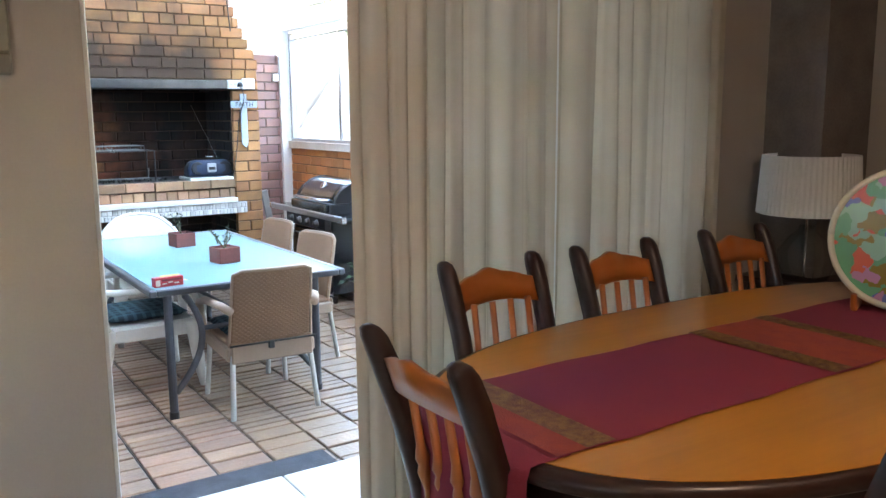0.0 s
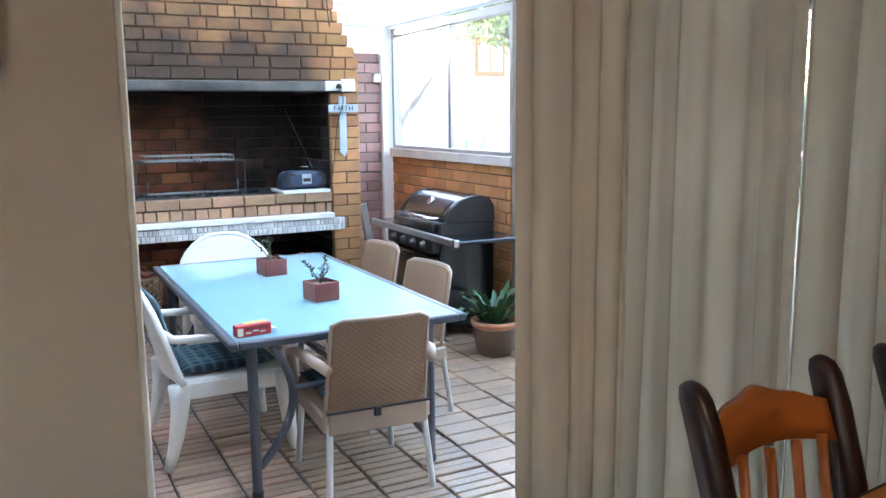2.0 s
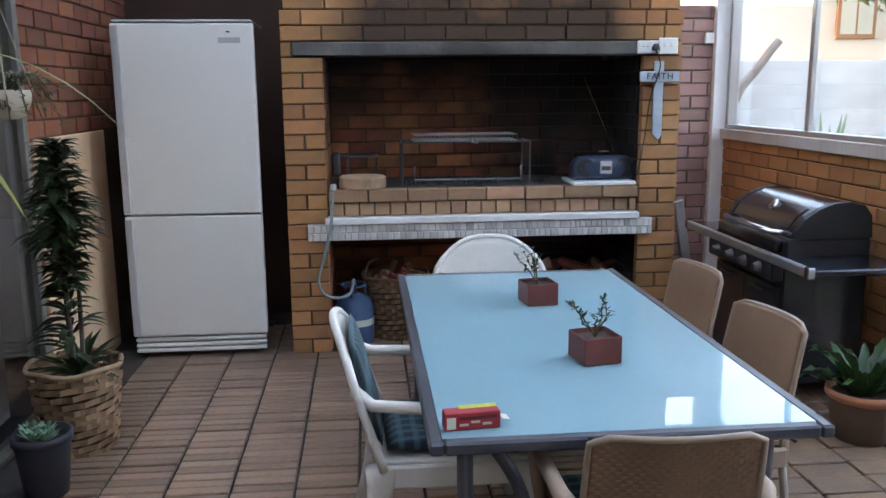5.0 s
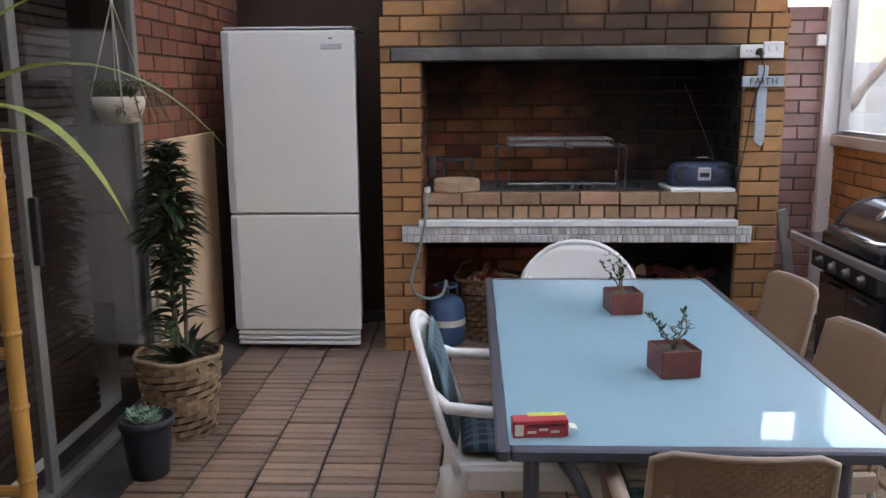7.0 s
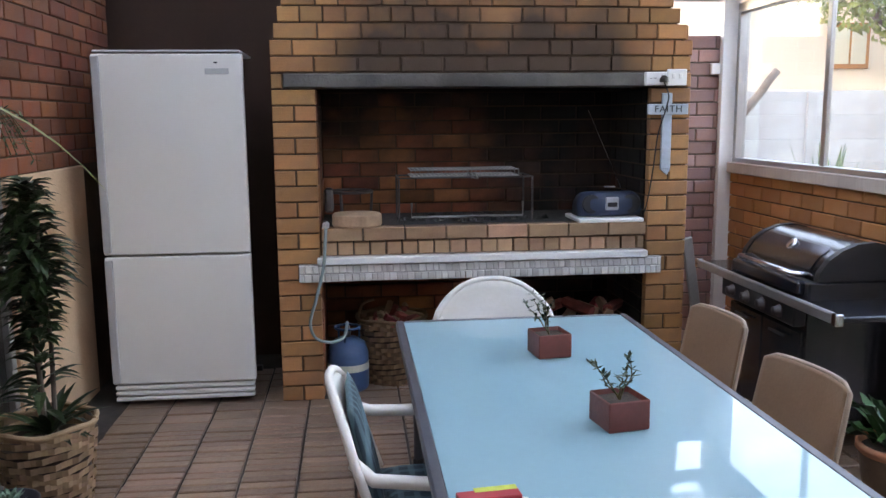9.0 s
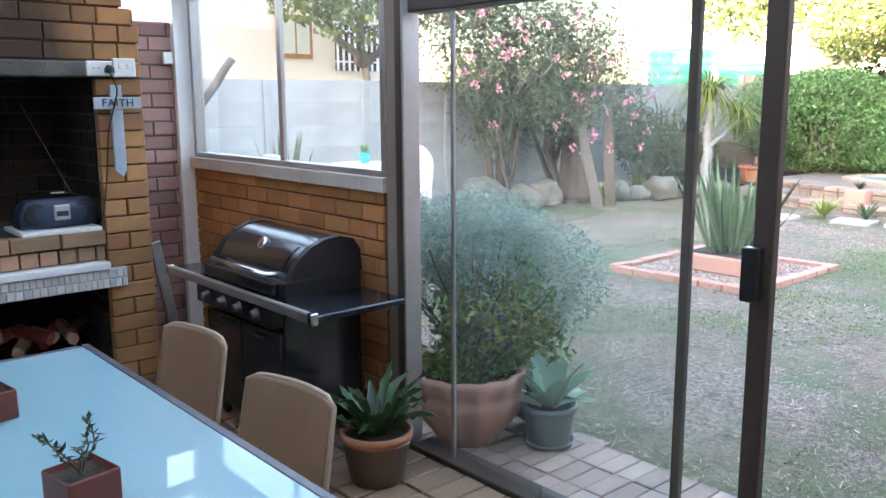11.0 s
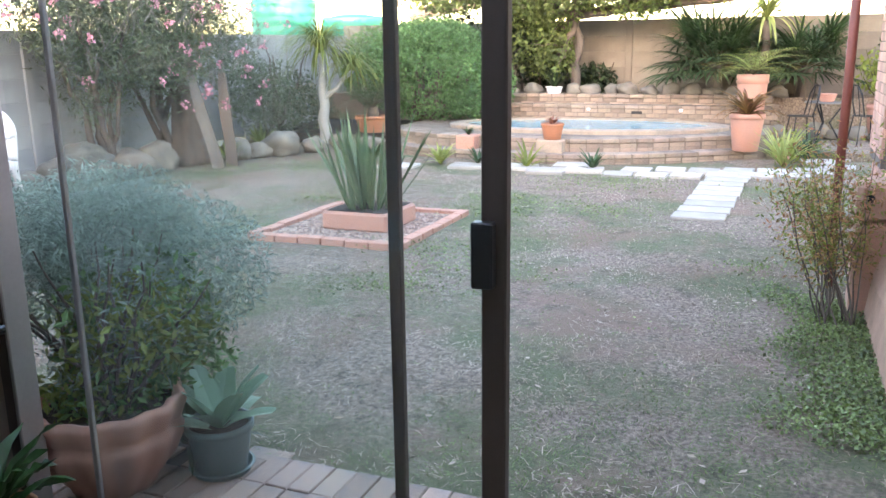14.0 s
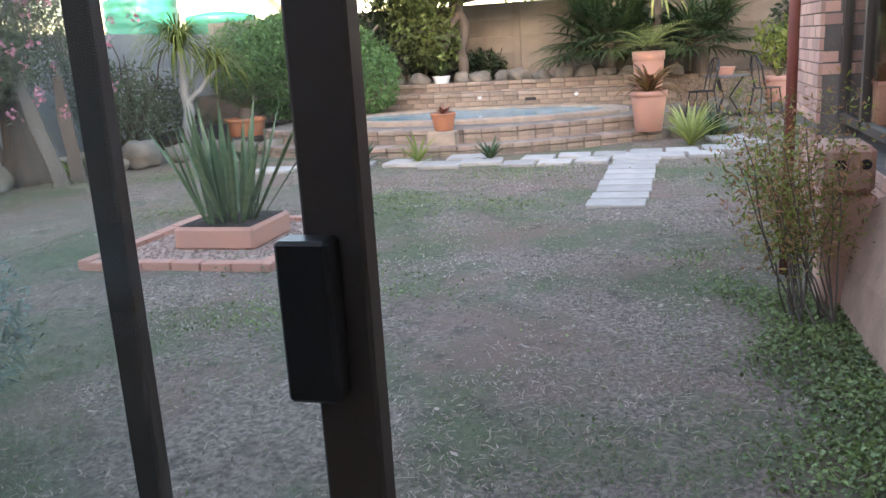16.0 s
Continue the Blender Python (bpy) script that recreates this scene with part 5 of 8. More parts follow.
def runner():
    t = thing("table_runner", "wine-red table runner with gold embroidered bands, laid along the dining table", "table runner")
    y0, y1 = -5.865, -5.44
    def top(x0, x1, off, m, name):
        bm = bmesh.new()
        rows = []
        n = max(2, int((x1 - x0) / 0.05))
        for j in range(9):
            y = y0 + (y1 - y0) * j / 8
            rows.append([(x0 + (x1 - x0) * i / n, y + 0.004 * math.sin(i * 0.9 + 1), TZ + 0.003 + off) for i in range(n + 1)])
        part(name, sheet(bm, rows), m, t)
    top(0.52, 2.56, 0.0, M_RUNNER, "cloth")
    for x0, x1, m in ((0.60, 0.67, M_GOLDTRIM), (0.53, 0.60, M_RUNNER_OR), (1.36, 1.43, M_GOLDTRIM), (1.43, 1.64, M_RUNNER_OR), (1.64, 1.70, M_GOLDTRIM)):
        top(x0, x1, 0.0025, m, "band")
    # the end that hangs over the table's edge
    bm = bmesh.new()
    rows = []
    for j in range(13):
        y = y0 + (y1 - y0) * j / 12
        u = (y - TCY) / TB
        xe = TCX - TA * (1 - abs(u) ** 2.5) ** 0.4 - 0.006
        row = [(0.56, y, TZ + 0.003)]
        for k, (dx, z) in enumerate(((0.0, TZ + 0.002), (-0.008, TZ - 0.02), (-0.012, TZ - 0.1), (-0.014, TZ - 0.2), (-0.016, TZ - 0.27))):
            row.append((min(xe, 0.555) + dx - 0.012 * math.sin(j * 1.3) * k / 4, y, z))
        rows.append(row)
    part("hanging_end", sheet(bm, rows), M_RUNNER, t, "", True)


def lamp():
    t = thing("table_lamp", "clear glass table lamp with a pleated white drum shade", "lamp", pose(2.96, -4.73, STZ))
    part("glass_base", lathem([(0.085, 0.0), (0.10, 0.01), (0.12, 0.06), (0.115, 0.13), (0.07, 0.19), (0.035, 0.22), (0.03, 0.24)], 28), M_LAMPGLASS, t, "clear glass bulb base", True)
    part("stem", tubem([(0, 0, 0.01), (0, 0, 0.33)], 0.006, 8), M_CHROME, t)
    bm = bmesh.new()
    n = 120
    rows = []
    for z, r in ((0.295, 0.212), (0.30, 0.213), (0.42, 0.206), (0.545, 0.198), (0.55, 0.197)):
        rows.append([((r + 0.0035 * (i % 2)) * math.cos(2 * math.pi * i / n), (r + 0.0035 * (i % 2)) * math.sin(2 * math.pi * i / n), z) for i in range(n + 1)])
    part("shade", sheet(bm, rows), M_SHADE, t, "pleated white fabric drum shade")
    s = thing("side_table", "dark wooden side table in the dining room corner", "side table", pose(3.05, -4.68, DF))
    part("tabletop", boxm(-0.24, 0.24, -0.2, 0.2, STZ - DF - 0.03, STZ - DF, 0.005), M_DARKWOOD, s)
    for x in (-0.2, 0.2):
        for y in (-0.16, 0.16):
            part("leg", boxm(x - 0.02, x + 0.02, y - 0.02, y + 0.02, 0, STZ - DF - 0.03), M_DARKWOOD, s)


def plate_material():
    m = mat("painted_plate", (0.16, 0.34, 0.20), 0.25, var=0.1, scale=5, fine=30, bump=0.02)
    N, L = m.node_tree.nodes, m.node_tree.links
    b = N["Principled BSDF"]
    tc = N.new("ShaderNodeTexCoord")
    nz = N.new("ShaderNodeTexNoise")
    nz.inputs["Scale"].default_value = 14
    L.new(tc.outputs["Object"], nz.inputs["Vector"])
    mixv = N.new("ShaderNodeMix")
    mixv.data_type = "VECTOR"
    mixv.inputs["Factor"].default_value = 0.12
    L.new(tc.outputs["Object"], mixv.inputs["A"])
    L.new(nz.outputs["Color"], mixv.inputs["B"])
    vo = N.new("ShaderNodeTexVoronoi")
    vo.inputs["Scale"].default_value = 17
    L.new(mixv.outputs["Result"], vo.inputs["Vector"])
    sp = N.new("ShaderNodeSeparateColor")
    L.new(vo.outputs["Color"], sp.inputs[0])
    cr = N.new("ShaderNodeValToRGB")
    cr.color_ramp.interpolation = "CONSTANT"
    el = cr.color_ramp.elements
    el[0].color = (0.10, 0.30, 0.16, 1)
    el[1].position, el[1].color = 0.3, (0.22, 0.42, 0.30, 1)
    for p, c in ((0.5, (0.50, 0.10, 0.05, 1)), (0.62, (0.10, 0.13, 0.34, 1)), (0.74, (0.36, 0.18, 0.30, 1)), (0.87, (0.20, 0.16, 0.03, 1))):
        e = el.new(p)
        e.color = c
    L.new(sp.outputs[0], cr.inputs[0])
    L.new(cr.outputs[0], b.inputs["Base Color"])
    return m


def plate():
    t = thing("display_plate", "large painted fruit-pattern plate on a wooden stand", "plate", look((2.043, -5.644, TZ + 0.222), (0.323, -6.374, TZ + 0.557)) @ Matrix.Scale(0.8, 4))
    prof = [(0.0, -0.012), (0.12, -0.012), (0.19, -0.004), (0.245, 0.006)]
    bm = bmesh.new()
    n = 56
    rows = [[(r * math.cos(2 * math.pi * i / n), r * math.sin(2 * math.pi * i / n), -z) for i in range(n + 1)] for r, z in [(0.001, -0.012)] + prof[1:]]
    # the plate looks along its own -z
    part("dish", sheet(bm, rows), plate_material(), t, "painted fruit pattern", True)
    rim = [(0.253 * math.cos(2 * math.pi * i / n), 0.253 * math.sin(2 * math.pi * i / n), -0.004) for i in range(n + 1)]
    part("rim", tubem(rim, 0.012, 8), M_CARD_LT, t, "cream rim", True)
    s = thing("plate_stand", "small carved wooden plate stand on the runner", "stand", pose(2.06, -5.637, TZ + 0.006, 0, 0, 23))
    for y in (-0.12, 0.12):
        part("foot", boxm(-0.075, 0.06, y - 0.009, y + 0.009, 0, 0.02, 0.004), M_ORANGE, s)
        part("prop", tubem([(-0.085, y, 0.015), (-0.09, y, 0.055)], 0.009, 8), M_ORANGE, s)
    part("bar", boxm(0.03, 0.05, -0.12, 0.12, 0.0, 0.018, 0.004), M_ORANGE, s)


def curtain():
    t = thing("curtain", "cream full-length curtains hanging in soft folds, slightly parted", "curtain")
    rnd = random.Random(8)
    # three drops of cloth with narrow gaps between them
    for x0, x1, m_, amp0, freq in ((0.825, 1.121, M_CURTAIN_WARMLIT, 0.034, 70), (1.117, 1.668, M_CURTAIN, 0.04, 58), (1.677, 2.585, M_CURTAIN, 0.042, 50)):
        ph = [rnd.uniform(0, 6.28) for _ in range(4)]
        n, rows = int((x1 - x0) * 300), []
        for j in range(15):
            v = j / 14
            row = []
            for i in range(n + 1):
                x = x0 + (x1 - x0) * i / n
                amp = amp0 * (0.75 + 0.55 * noise.noise(Vector((x * 8, v * 0.5, 1.0))) + 0.3 * math.sin(3 * x + ph[0]))
                k = freq * x + 2.6 * math.sin(4.4 * x + ph[1]) + 1.6 * math.sin(11 * x + ph[2]) + 2.2 * noise.noise(Vector((x * 9, v * 0.6, 4.0)))
                amp *= min(1.0, 0.15 + min(x - x0, x1 - x) / 0.045)
                w = math.sin(k)
                y = -4.535 + amp * (math.copysign(abs(w) ** 0.7, w) + 0.22 * math.sin(2.3 * k + ph[3])) * (0.75 + 0.25 * v) + 0.014 * noise.noise(Vector((x * 17, v * 1.2, 7.0)))
                row.append((x + 0.012 * math.cos(k) * (0 < i < n), y, 2.36 - v * 2.19))
            rows.append(row)
        part("drop", sheet(bmesh.new(), rows), m_, t, "", True)
    r = thing("curtain_rail", "white curtain rail over the patio door", "curtain rail")
    part("rail", boxm(0.1, 2.66, -4.56, -4.50, 2.36, 2.40, 0.004), M_WHITE, r)
    for x in (0.2, 1.4, 2.5):
        part("bracket", boxm(x - 0.01, x + 0.01, -4.50, YD0, 2.375, 2.395), M_WHITE, r)


def picture():
    t = thing("picture_frame", "grey-green framed picture on the beige wall", "picture", pose(-0.353, YD0, 1.86))
    for x0, x1, z0, z1 in ((-0.25, 0.25, -0.262, -0.207), (-0.25, 0.25, 0.207, 0.262), (-0.25, -0.195, -0.206, 0.206), (0.195, 0.25, -0.206, 0.206)):
        part("frame_bar", boxm(x0, x1, -0.028, -0.002, z0, z1, 0.006), M_PICFRAME, t)
    part("mount", boxm(-0.194, 0.194, -0.012, -0.004, -0.206, 0.206), M_WALL, t, "plain pale mount")
    part("print", boxm(-0.13, 0.13, -0.015, -0.012, -0.14, 0.14), M_ROCK, t, "plain grey print")


dining_table()
dining_chair(pose(0.995, -5.355, DF, 0, 0, 180), "orange and dark wood spindle-back chair against the curtain")
dining_chair(pose(1.465, -5.36, DF, 0, 0, 180), "orange and dark wood spindle-back chair against the curtain")
dining_chair(pose(2.05, -5.355, DF, 0, 0, 180), "orange and dark wood spindle-back chair near the lamp")
dining_chair(pose(0.672, -5.667, DF, 0, 0, -90), "orange and dark wood spindle-back chair at the table end")
dining_chair(pose(0.90, -6.05, DF, 0, 0, 0), "orange and dark wood spindle-back chair on the open side")
runner()
lamp()
plate()
curtain()
picture()
mt = thing("door_mat", "charcoal door mat on the pavers at the step", "mat", pose(0.555, -3.765, 0.003))
part("mat_body", boxm(-0.55, 0.55, -0.13, 0.13, 0, 0.012, 0.004), M_MATT, mt)

# ---- garden ----
def leaf_cloud(name, pts, size, material, parent, rnd, ratio=0.45, up=0.3, out=None):
    """Many small leaves, each a folded quad, at the given points."""
    V, F = [], []
    for p in pts:
        n = Vector((rnd.gauss(0, 1), rnd.gauss(0, 1), rnd.gauss(up, 1))).normalized()
        a = n.orthogonal().normalized()
        a.rotate(Matrix.Rotation(rnd.uniform(0, 6.28), 3, n))
        b = n.cross(a)
        l = size * rnd.uniform(0.6, 1.3)
        w = l * ratio
        k = len(V)
        V += [tuple(p - a * l * 0.5), tuple(p + b * w * 0.5 + n * w * 0.12), tuple(p + a * l * 0.5), tuple(p - b * w * 0.5 + n * w * 0.12)]
        F += [(k, k + 1, k + 2), (k, k + 2, k + 3)]
    return mesh_from(name, V, F, material, parent)


def clump_points(rnd, centres, n, shell=0.55):
    """Points in blobs, denser to the outside; centres: (x, y, z, rx, ry, rz)."""
    out = []
    w = [c[3] * c[4] + c[3] * c[5] for c in centres]
    for c in rnd.choices(centres, w, k=n):
        d = Vector((rnd.gauss(0, 1), rnd.gauss(0, 1), rnd.gauss(0, 1))).normalized()
        r = shell + (1 - shell) * rnd.random() ** 0.6
        r *= 1 + 0.16 * noise.noise(d * 3 + Vector(c[:3]))
        out.append(Vector((c[0] + d.x * c[3] * r, c[1] + d.y * c[4] * r, c[2] + d.z * c[5] * r)))
    return out


def limb(bm, a, b, r0, r1, rnd, wob=0.06, n=7, sides=7):
    a, b = Vector(a), Vector(b)
    pts = []
    for i in range(n + 1):
        u = i / n
        q = Vector((rnd.uniform(-1, 1), rnd.uniform(-1, 1), rnd.uniform(-0.5, 0.5))) * wob * (0 < i < n)
        pts.append(a.lerp(b, u) + q)
    tube(bm, pts, r0, sides, r1)
    return pts


def rosette(bm, n, length, width, rnd, rise=(0.3, 1.3), droop=0.9, segs=5, at=(0, 0, 0)):
    for i in range(n):
        a = 6.283 * i / n + rnd.uniform(-0.25, 0.25)
        blade(bm, at, (math.cos(a), math.sin(a), rnd.uniform(*rise)), length * rnd.uniform(0.7, 1.1), width, segs, droop)


def pot(name, label, x, y, z, r, h, material, group="", lip=0.08, n=28):
    t = thing(name, label, "plant pot", pose(x, y, z), group)
    prof = [(r * 0.68, 0), (r * 0.72, 0.01), (r * 0.93, h * 0.86), (r * 0.93, h * 0.861), (r, h * 0.87), (r, h), (r * 0.9, h), (r * 0.86, h * 0.86)]
    part("pot", lathem(prof, n), material, t, "", True)
    bm = lathem([(0.001, h * 0.87), (r * 0.87, h * 0.87), (r * 0.87, h * 0.88), (0.001, h * 0.89)], n)
    part("soil", bm, M_SOIL, t)
    return t


def rock(x, y, z, s, seed, label="pale rounded garden rock"):
    rnd = random.Random(seed)
    bm = bmesh.new()
    bmesh.ops.create_icosphere(bm, subdivisions=3, radius=1.0)
    sc = Vector((s * rnd.uniform(0.8, 1.25), s * rnd.uniform(0.8, 1.25), s * rnd.uniform(0.65, 0.95)))
    o = Vector((seed * 1.7, seed * 0.9, 3))
    for v in bm.verts:
        k = 1 + 0.36 * noise.noise(v.co * 1.2 + o) + 0.16 * noise.noise(v.co * 2.9 + o) + 0.05 * noise.noise(v.co * 7 + o)
        v.co = Vector((v.co.x * sc.x, v.co.y * sc.y, max(v.co.z, -0.55) * sc.z)) * k
    zmin = min(v.co.z for v in bm.verts)
    ob = link("rock", bm, M_ROCK, None, True)
    ob.matrix_basis = pose(x, y, z - zmin - s * 0.08, 0, 0, rnd.uniform(0, 360))
    tagged(ob, label, "rock", "garden rocks")


rg = random.Random(77)
# boundary wall of precast concrete panels
def precast(name, x0, y0, x1, y1, top, label, m_):
    t = thing(name, label, "wall", kind="structure")
    d = Vector((x1 - x0, y1 - y0, 0))
    L, ang = d.length, math.degrees(math.atan2(d.y, d.x))
    m = pose(x0, y0, 0, 0, 0, ang)
    bay = 1.55
    n = int(L / bay)
    pm = bpy.data.meshes.new("panel")
    bm = boxm(0.0, bay - 0.11, -0.022, 0.022, 0.0, 0.2995, 0.005)
    bm.to_mesh(pm)
    bm.free()
    pm.materials.append(m_)
    qm = bpy.data.meshes.new("post")
    bm = boxm(-0.065, 0.065, -0.06, 0.06, 0.0, top - GROUND + 0.02, 0.008)
    bm.to_mesh(qm)
    bm.free()
    qm.materials.append(m_)
    k = int(round((top - GROUND) / 0.3))
    for i in range(n + 1):
        ob = new("post", qm)
        ob.parent, ob.matrix_basis = t, m @ pose(i * bay, 0, GROUND - 0.02)
        if i == n:
            break
        for j in range(k):
            ob = new("panel", pm)
            ob.parent, ob.matrix_basis = t, m @ pose(i * bay + 0.055, 0, top - (j + 1) * 0.3)


precast("wall_boundary", 1.45, 5.5, 18.6, 5.5, 1.84, "grey precast concrete panel boundary wall", M_PRECAST)
precast("wall_boundary_far", 17.9, 5.5, 17.9, -9.5, 2.05, "precast panel wall at the garden's end, shade put into its brown-grey", M_PRECAST_SHADED)
structure("wall_boundary_rear", boxm(-8, 2.9, 5.4, 5.5, GROUND, 1.84), M_PRECAST, "grey boundary wall", "wall")

# lawn: one gently uneven sheet with short blades near the door
bm = bmesh.new()
rows = []
for j in range(57):
    y = -8.5 + j * 0.25
    rows.append([(2.96 + i * 0.25, y, GROUND + 0.018 * noise.noise(Vector((i * 0.22, j * 0.22, 0))) - 0.004 - (0.04 if i < 3 and y < -0.9 else 0.0)) for i in range(61)])
structure("ground_lawn", sheet(bm, rows), M_LAWN, "dry patchy winter lawn", "lawn", True)
V, F = [], []
GV, GF = [], []
for k in range(190000):
    x = 3.0 + 9.5 * rg.random() ** 1.9
    y = rg.uniform(-4.3, 3.0) if x < 7 else rg.uniform(-4.3, 4.3)
    if x < 3.66 and y < -1.2 or 7.05 < x < 8.7 and -0.8 < y < 0.72:
        continue
    if noise.noise(Vector((x * 0.8, y * 0.8, 11.3))) > 0.18 and rg.random() < 0.6 or rg.random() < 0.5 and noise.noise(Vector((x * 6.5, y * 9.0, 8.1))) > 0.0:
        continue
    lush = noise.noise(Vector((x * 0.6, y * 0.6, 2.2))) + 0.5 * noise.noise(Vector((x * 2.3, y * 2.3, 5)))
    green = rg.random() < 0.27 + 1.4 * lush + (0.35 if y < -3.3 and x < 7 else 0.0)
    a = rg.uniform(0, 6.283)
    l, w, b = rg.uniform(0.010, 0.028), rg.uniform(0.0012, 0.0028) * (1 + x * 0.12), rg.uniform(0.5, 1.7)
    dx, dy, z = math.cos(a), math.sin(a), GROUND + rg.uniform(-0.002, 0.008)
    vv, ff = (GV, GF) if green else (V, F)
    q = len(vv)
    vv += [(x - dy * w, y + dx * w, z), (x + dy * w, y - dx * w, z), (x + dx * l * b, y + dy * l * b, z + l * max(0.08, 1.0 - 0.55 * b))]
    ff.append((q, q + 1, q + 2))
# dry runners curling over the lawn
for k in range(6500):
    x, y = 3.2 + 7.5 * rg.random() ** 1.5, rg.uniform(-4.2, 3.0)
    if x < 3.66 and y < -1.2 or 7.05 < x < 8.7 and -0.8 < y < 0.72:
        continue
    a, l, w, c = rg.uniform(0, 6.283), rg.uniform(0.02, 0.055), rg.uniform(0.0013, 0.0024), rg.uniform(-1.2, 1.2)
    p0 = Vector((x, y, GROUND + 0.014))
    p1 = p0 + Vector((math.cos(a), math.sin(a), 0.15)) * l
    p2 = p1 + Vector((math.cos(a + c), math.sin(a + c), -0.1)) * l
    n_ = Vector((-math.sin(a), math.cos(a), 0)) * w
    q = len(V)
    V += [tuple(p0 - n_), tuple(p0 + n_), tuple(p1 + n_), tuple(p1 - n_), tuple(p2)]
    F += [(q, q + 1, q + 2, q + 3), (q + 3, q + 2, q + 4)]
# fallen leaves
for k in range(420):
    x, y = 3.8 + 6 * rg.random() ** 1.3, rg.uniform(-4.1, 3.0)
    a, l = rg.uniform(0, 6.283), rg.uniform(0.012, 0.028)
    u_, v_ = Vector((math.cos(a), math.sin(a), rg.uniform(-0.2, 0.3))) * l, Vector((-math.sin(a), math.cos(a), rg.uniform(-0.2, 0.3))) * l * 0.5
    c_ = Vector((x, y, GROUND + 0.02))
    q = len(V)
    V += [tuple(c_ - u_), tuple(c_ + v_), tuple(c_ + u_), tuple(c_ - v_)]
    F.append((q, q + 1, q + 2, q + 3))
gr = thing("grass", "short dry straw-coloured and green grass blades", "grass", kind="stuff")
tagged(mesh_from("dry_blades", V, F, M_BLADE, gr), kind="stuff")
tagged(mesh_from("green_blades", GV, GF, M_BLADE_GR, gr), kind="stuff")
# low groundcover with round leaves by the house wall
pts = []
for k in range(24000):
    x, y = rg.uniform(3.9, 7.6), -4.25 + abs(rg.gauss(0, 0.42))
    if noise.noise(Vector((x * 1.3, y * 1.6, 9))) > -0.05 + (y + 4.0) * 0.4 + rg.gauss(0, 0.14):
        pts.append(Vector((x, y, GROUND + rg.uniform(0.0, 0.035))))
for cx, cy, s in ((10.8, -1.6, 0.55), (9.6, -0.9, 0.3), (6.1, -1.15, 0.3), (6.7, -1.5, 0.35), (8.9, -0.85, 0.35), (9.3, -1.9, 0.3), (11.2, -1.9, 0.5), (9.0, 1.0, 0.35), (7.2, -0.95, 0.3), (11.4, 2.6, 0.5), (10.9, 3.6, 0.5)):
    for k in range(600):
        pts.append(Vector((cx + rg.gauss(0, s * 0.55), cy + rg.gauss(0, s), GROUND + rg.uniform(0.0, 0.04))))
gc = thing("groundcover", "low green creeping groundcover along the house wall", "groundcover", kind="stuff")
tagged(leaf_cloud("leaves", pts, 0.02, M_LEAF_COVER, gc, rg, 0.8, 1.6), kind="stuff")

# paving outside the glass door: single pavers
pv = thing("pavement_garden", "pale pink and grey clay pavers outside the glass door", "pavement", kind="structure")
part("bed", boxm(XR + 0.09, 3.64, -4.3, -1.1, GROUND - 0.1, GROUND - 0.008), M_JOINT, pv)
for i in range(3):
    for j in range(32):
        x, y = XR + 0.1 + i * 0.215, -4.28 + j * 0.1
        if i == 2 and j > 27:
            continue
        me = piece_mesh(0.209, 0.0955, 0.03, M_PAVER_OUT, 0.004)
        ob = new("paver", me)
        ob.parent, ob.matrix_basis = pv, pose(x, y, GROUND + rg.uniform(0.0, 0.006), -90, 0, 0)
for j, (x, y) in enumerate(((3.60, -1.62), (3.50, -1.40), (3.62, -1.86))):
    me = piece_mesh(0.1, 0.2, 0.03, M_PAVER_OUT, 0.004)
    ob = new("paver", me)
    ob.parent, ob.matrix_basis = pv, pose(x, y, GROUND + 0.002, -90, 0, 0)

# square bed with brick edging and pebbles
bed = thing("flower_bed", "square pebble bed edged with terracotta bricks in the lawn", "flower bed", pose(7.88, -0.03, GROUND))
part("gravel_base", boxm(-0.72, 0.72, -0.65, 0.65, -0.05, 0.012), M_PEBBLE, bed)
me = bpy.data.meshes.new("edge_brick")
b_ = boxm(-0.11, 0.11, -0.05, 0.05, -0.04, 0.052, 0.006)
b_.to_mesh(me)
b_.free()
me.materials.append(M_TERRA_LT)
for i in range(7):
    for s in (-1, 1):
        ob = new("edge_brick", me)
        ob.parent, ob.matrix_basis = bed, pose(-0.70 + i * 0.235, s * 0.70, rg.uniform(-0.006, 0.006), 0, 0, rg.uniform(-2, 2))
for i in range(6):
    for s in (-1, 1):
        ob = new("edge_brick", me)
        ob.parent, ob.matrix_basis = bed, pose(s * 0.77, -0.575 + i * 0.23, rg.uniform(-0.006, 0.006), 0, 0, 90 + rg.uniform(-2, 2))
V, F = [], []
for k in range(1900):
    x, y = rg.uniform(-0.7, 0.7), rg.uniform(-0.63, 0.63)
    s = rg.uniform(0.010, 0.022)
    q = len(V)
    for dx, dy, dz in ((1, 0, 0), (0, 1, 0), (-1, 0, 0), (0, -1, 0), (0, 0, 0.7)):
        V.append((x + s * dx * rg.uniform(0.7, 1.2), y + s * dy * rg.uniform(0.7, 1.2), 0.014 + s * dz))
    F += [(q, q + 1, q + 4), (q + 1, q + 2, q + 4), (q + 2, q + 3, q + 4), (q + 3, q, q + 4)]
tagged(mesh_from("pebbles", V, F, M_PEBBLE, bed), kind="stuff")
sp = thing("snake_plant", "tall dark snake plant in a square terracotta planter", "plant", pose(7.9, -0.08, GROUND + 0.012))
b_ = boxm(-0.33, 0.33, -0.33, 0.33, 0, 0.17, 0.02)
part("planter", b_, M_TERRA_LT, sp, "square salmon terracotta planter")
part("soil", boxm(-0.29, 0.29, -0.29, 0.29, 0.168, 0.176), M_SOIL, sp)
b_ = bmesh.new()
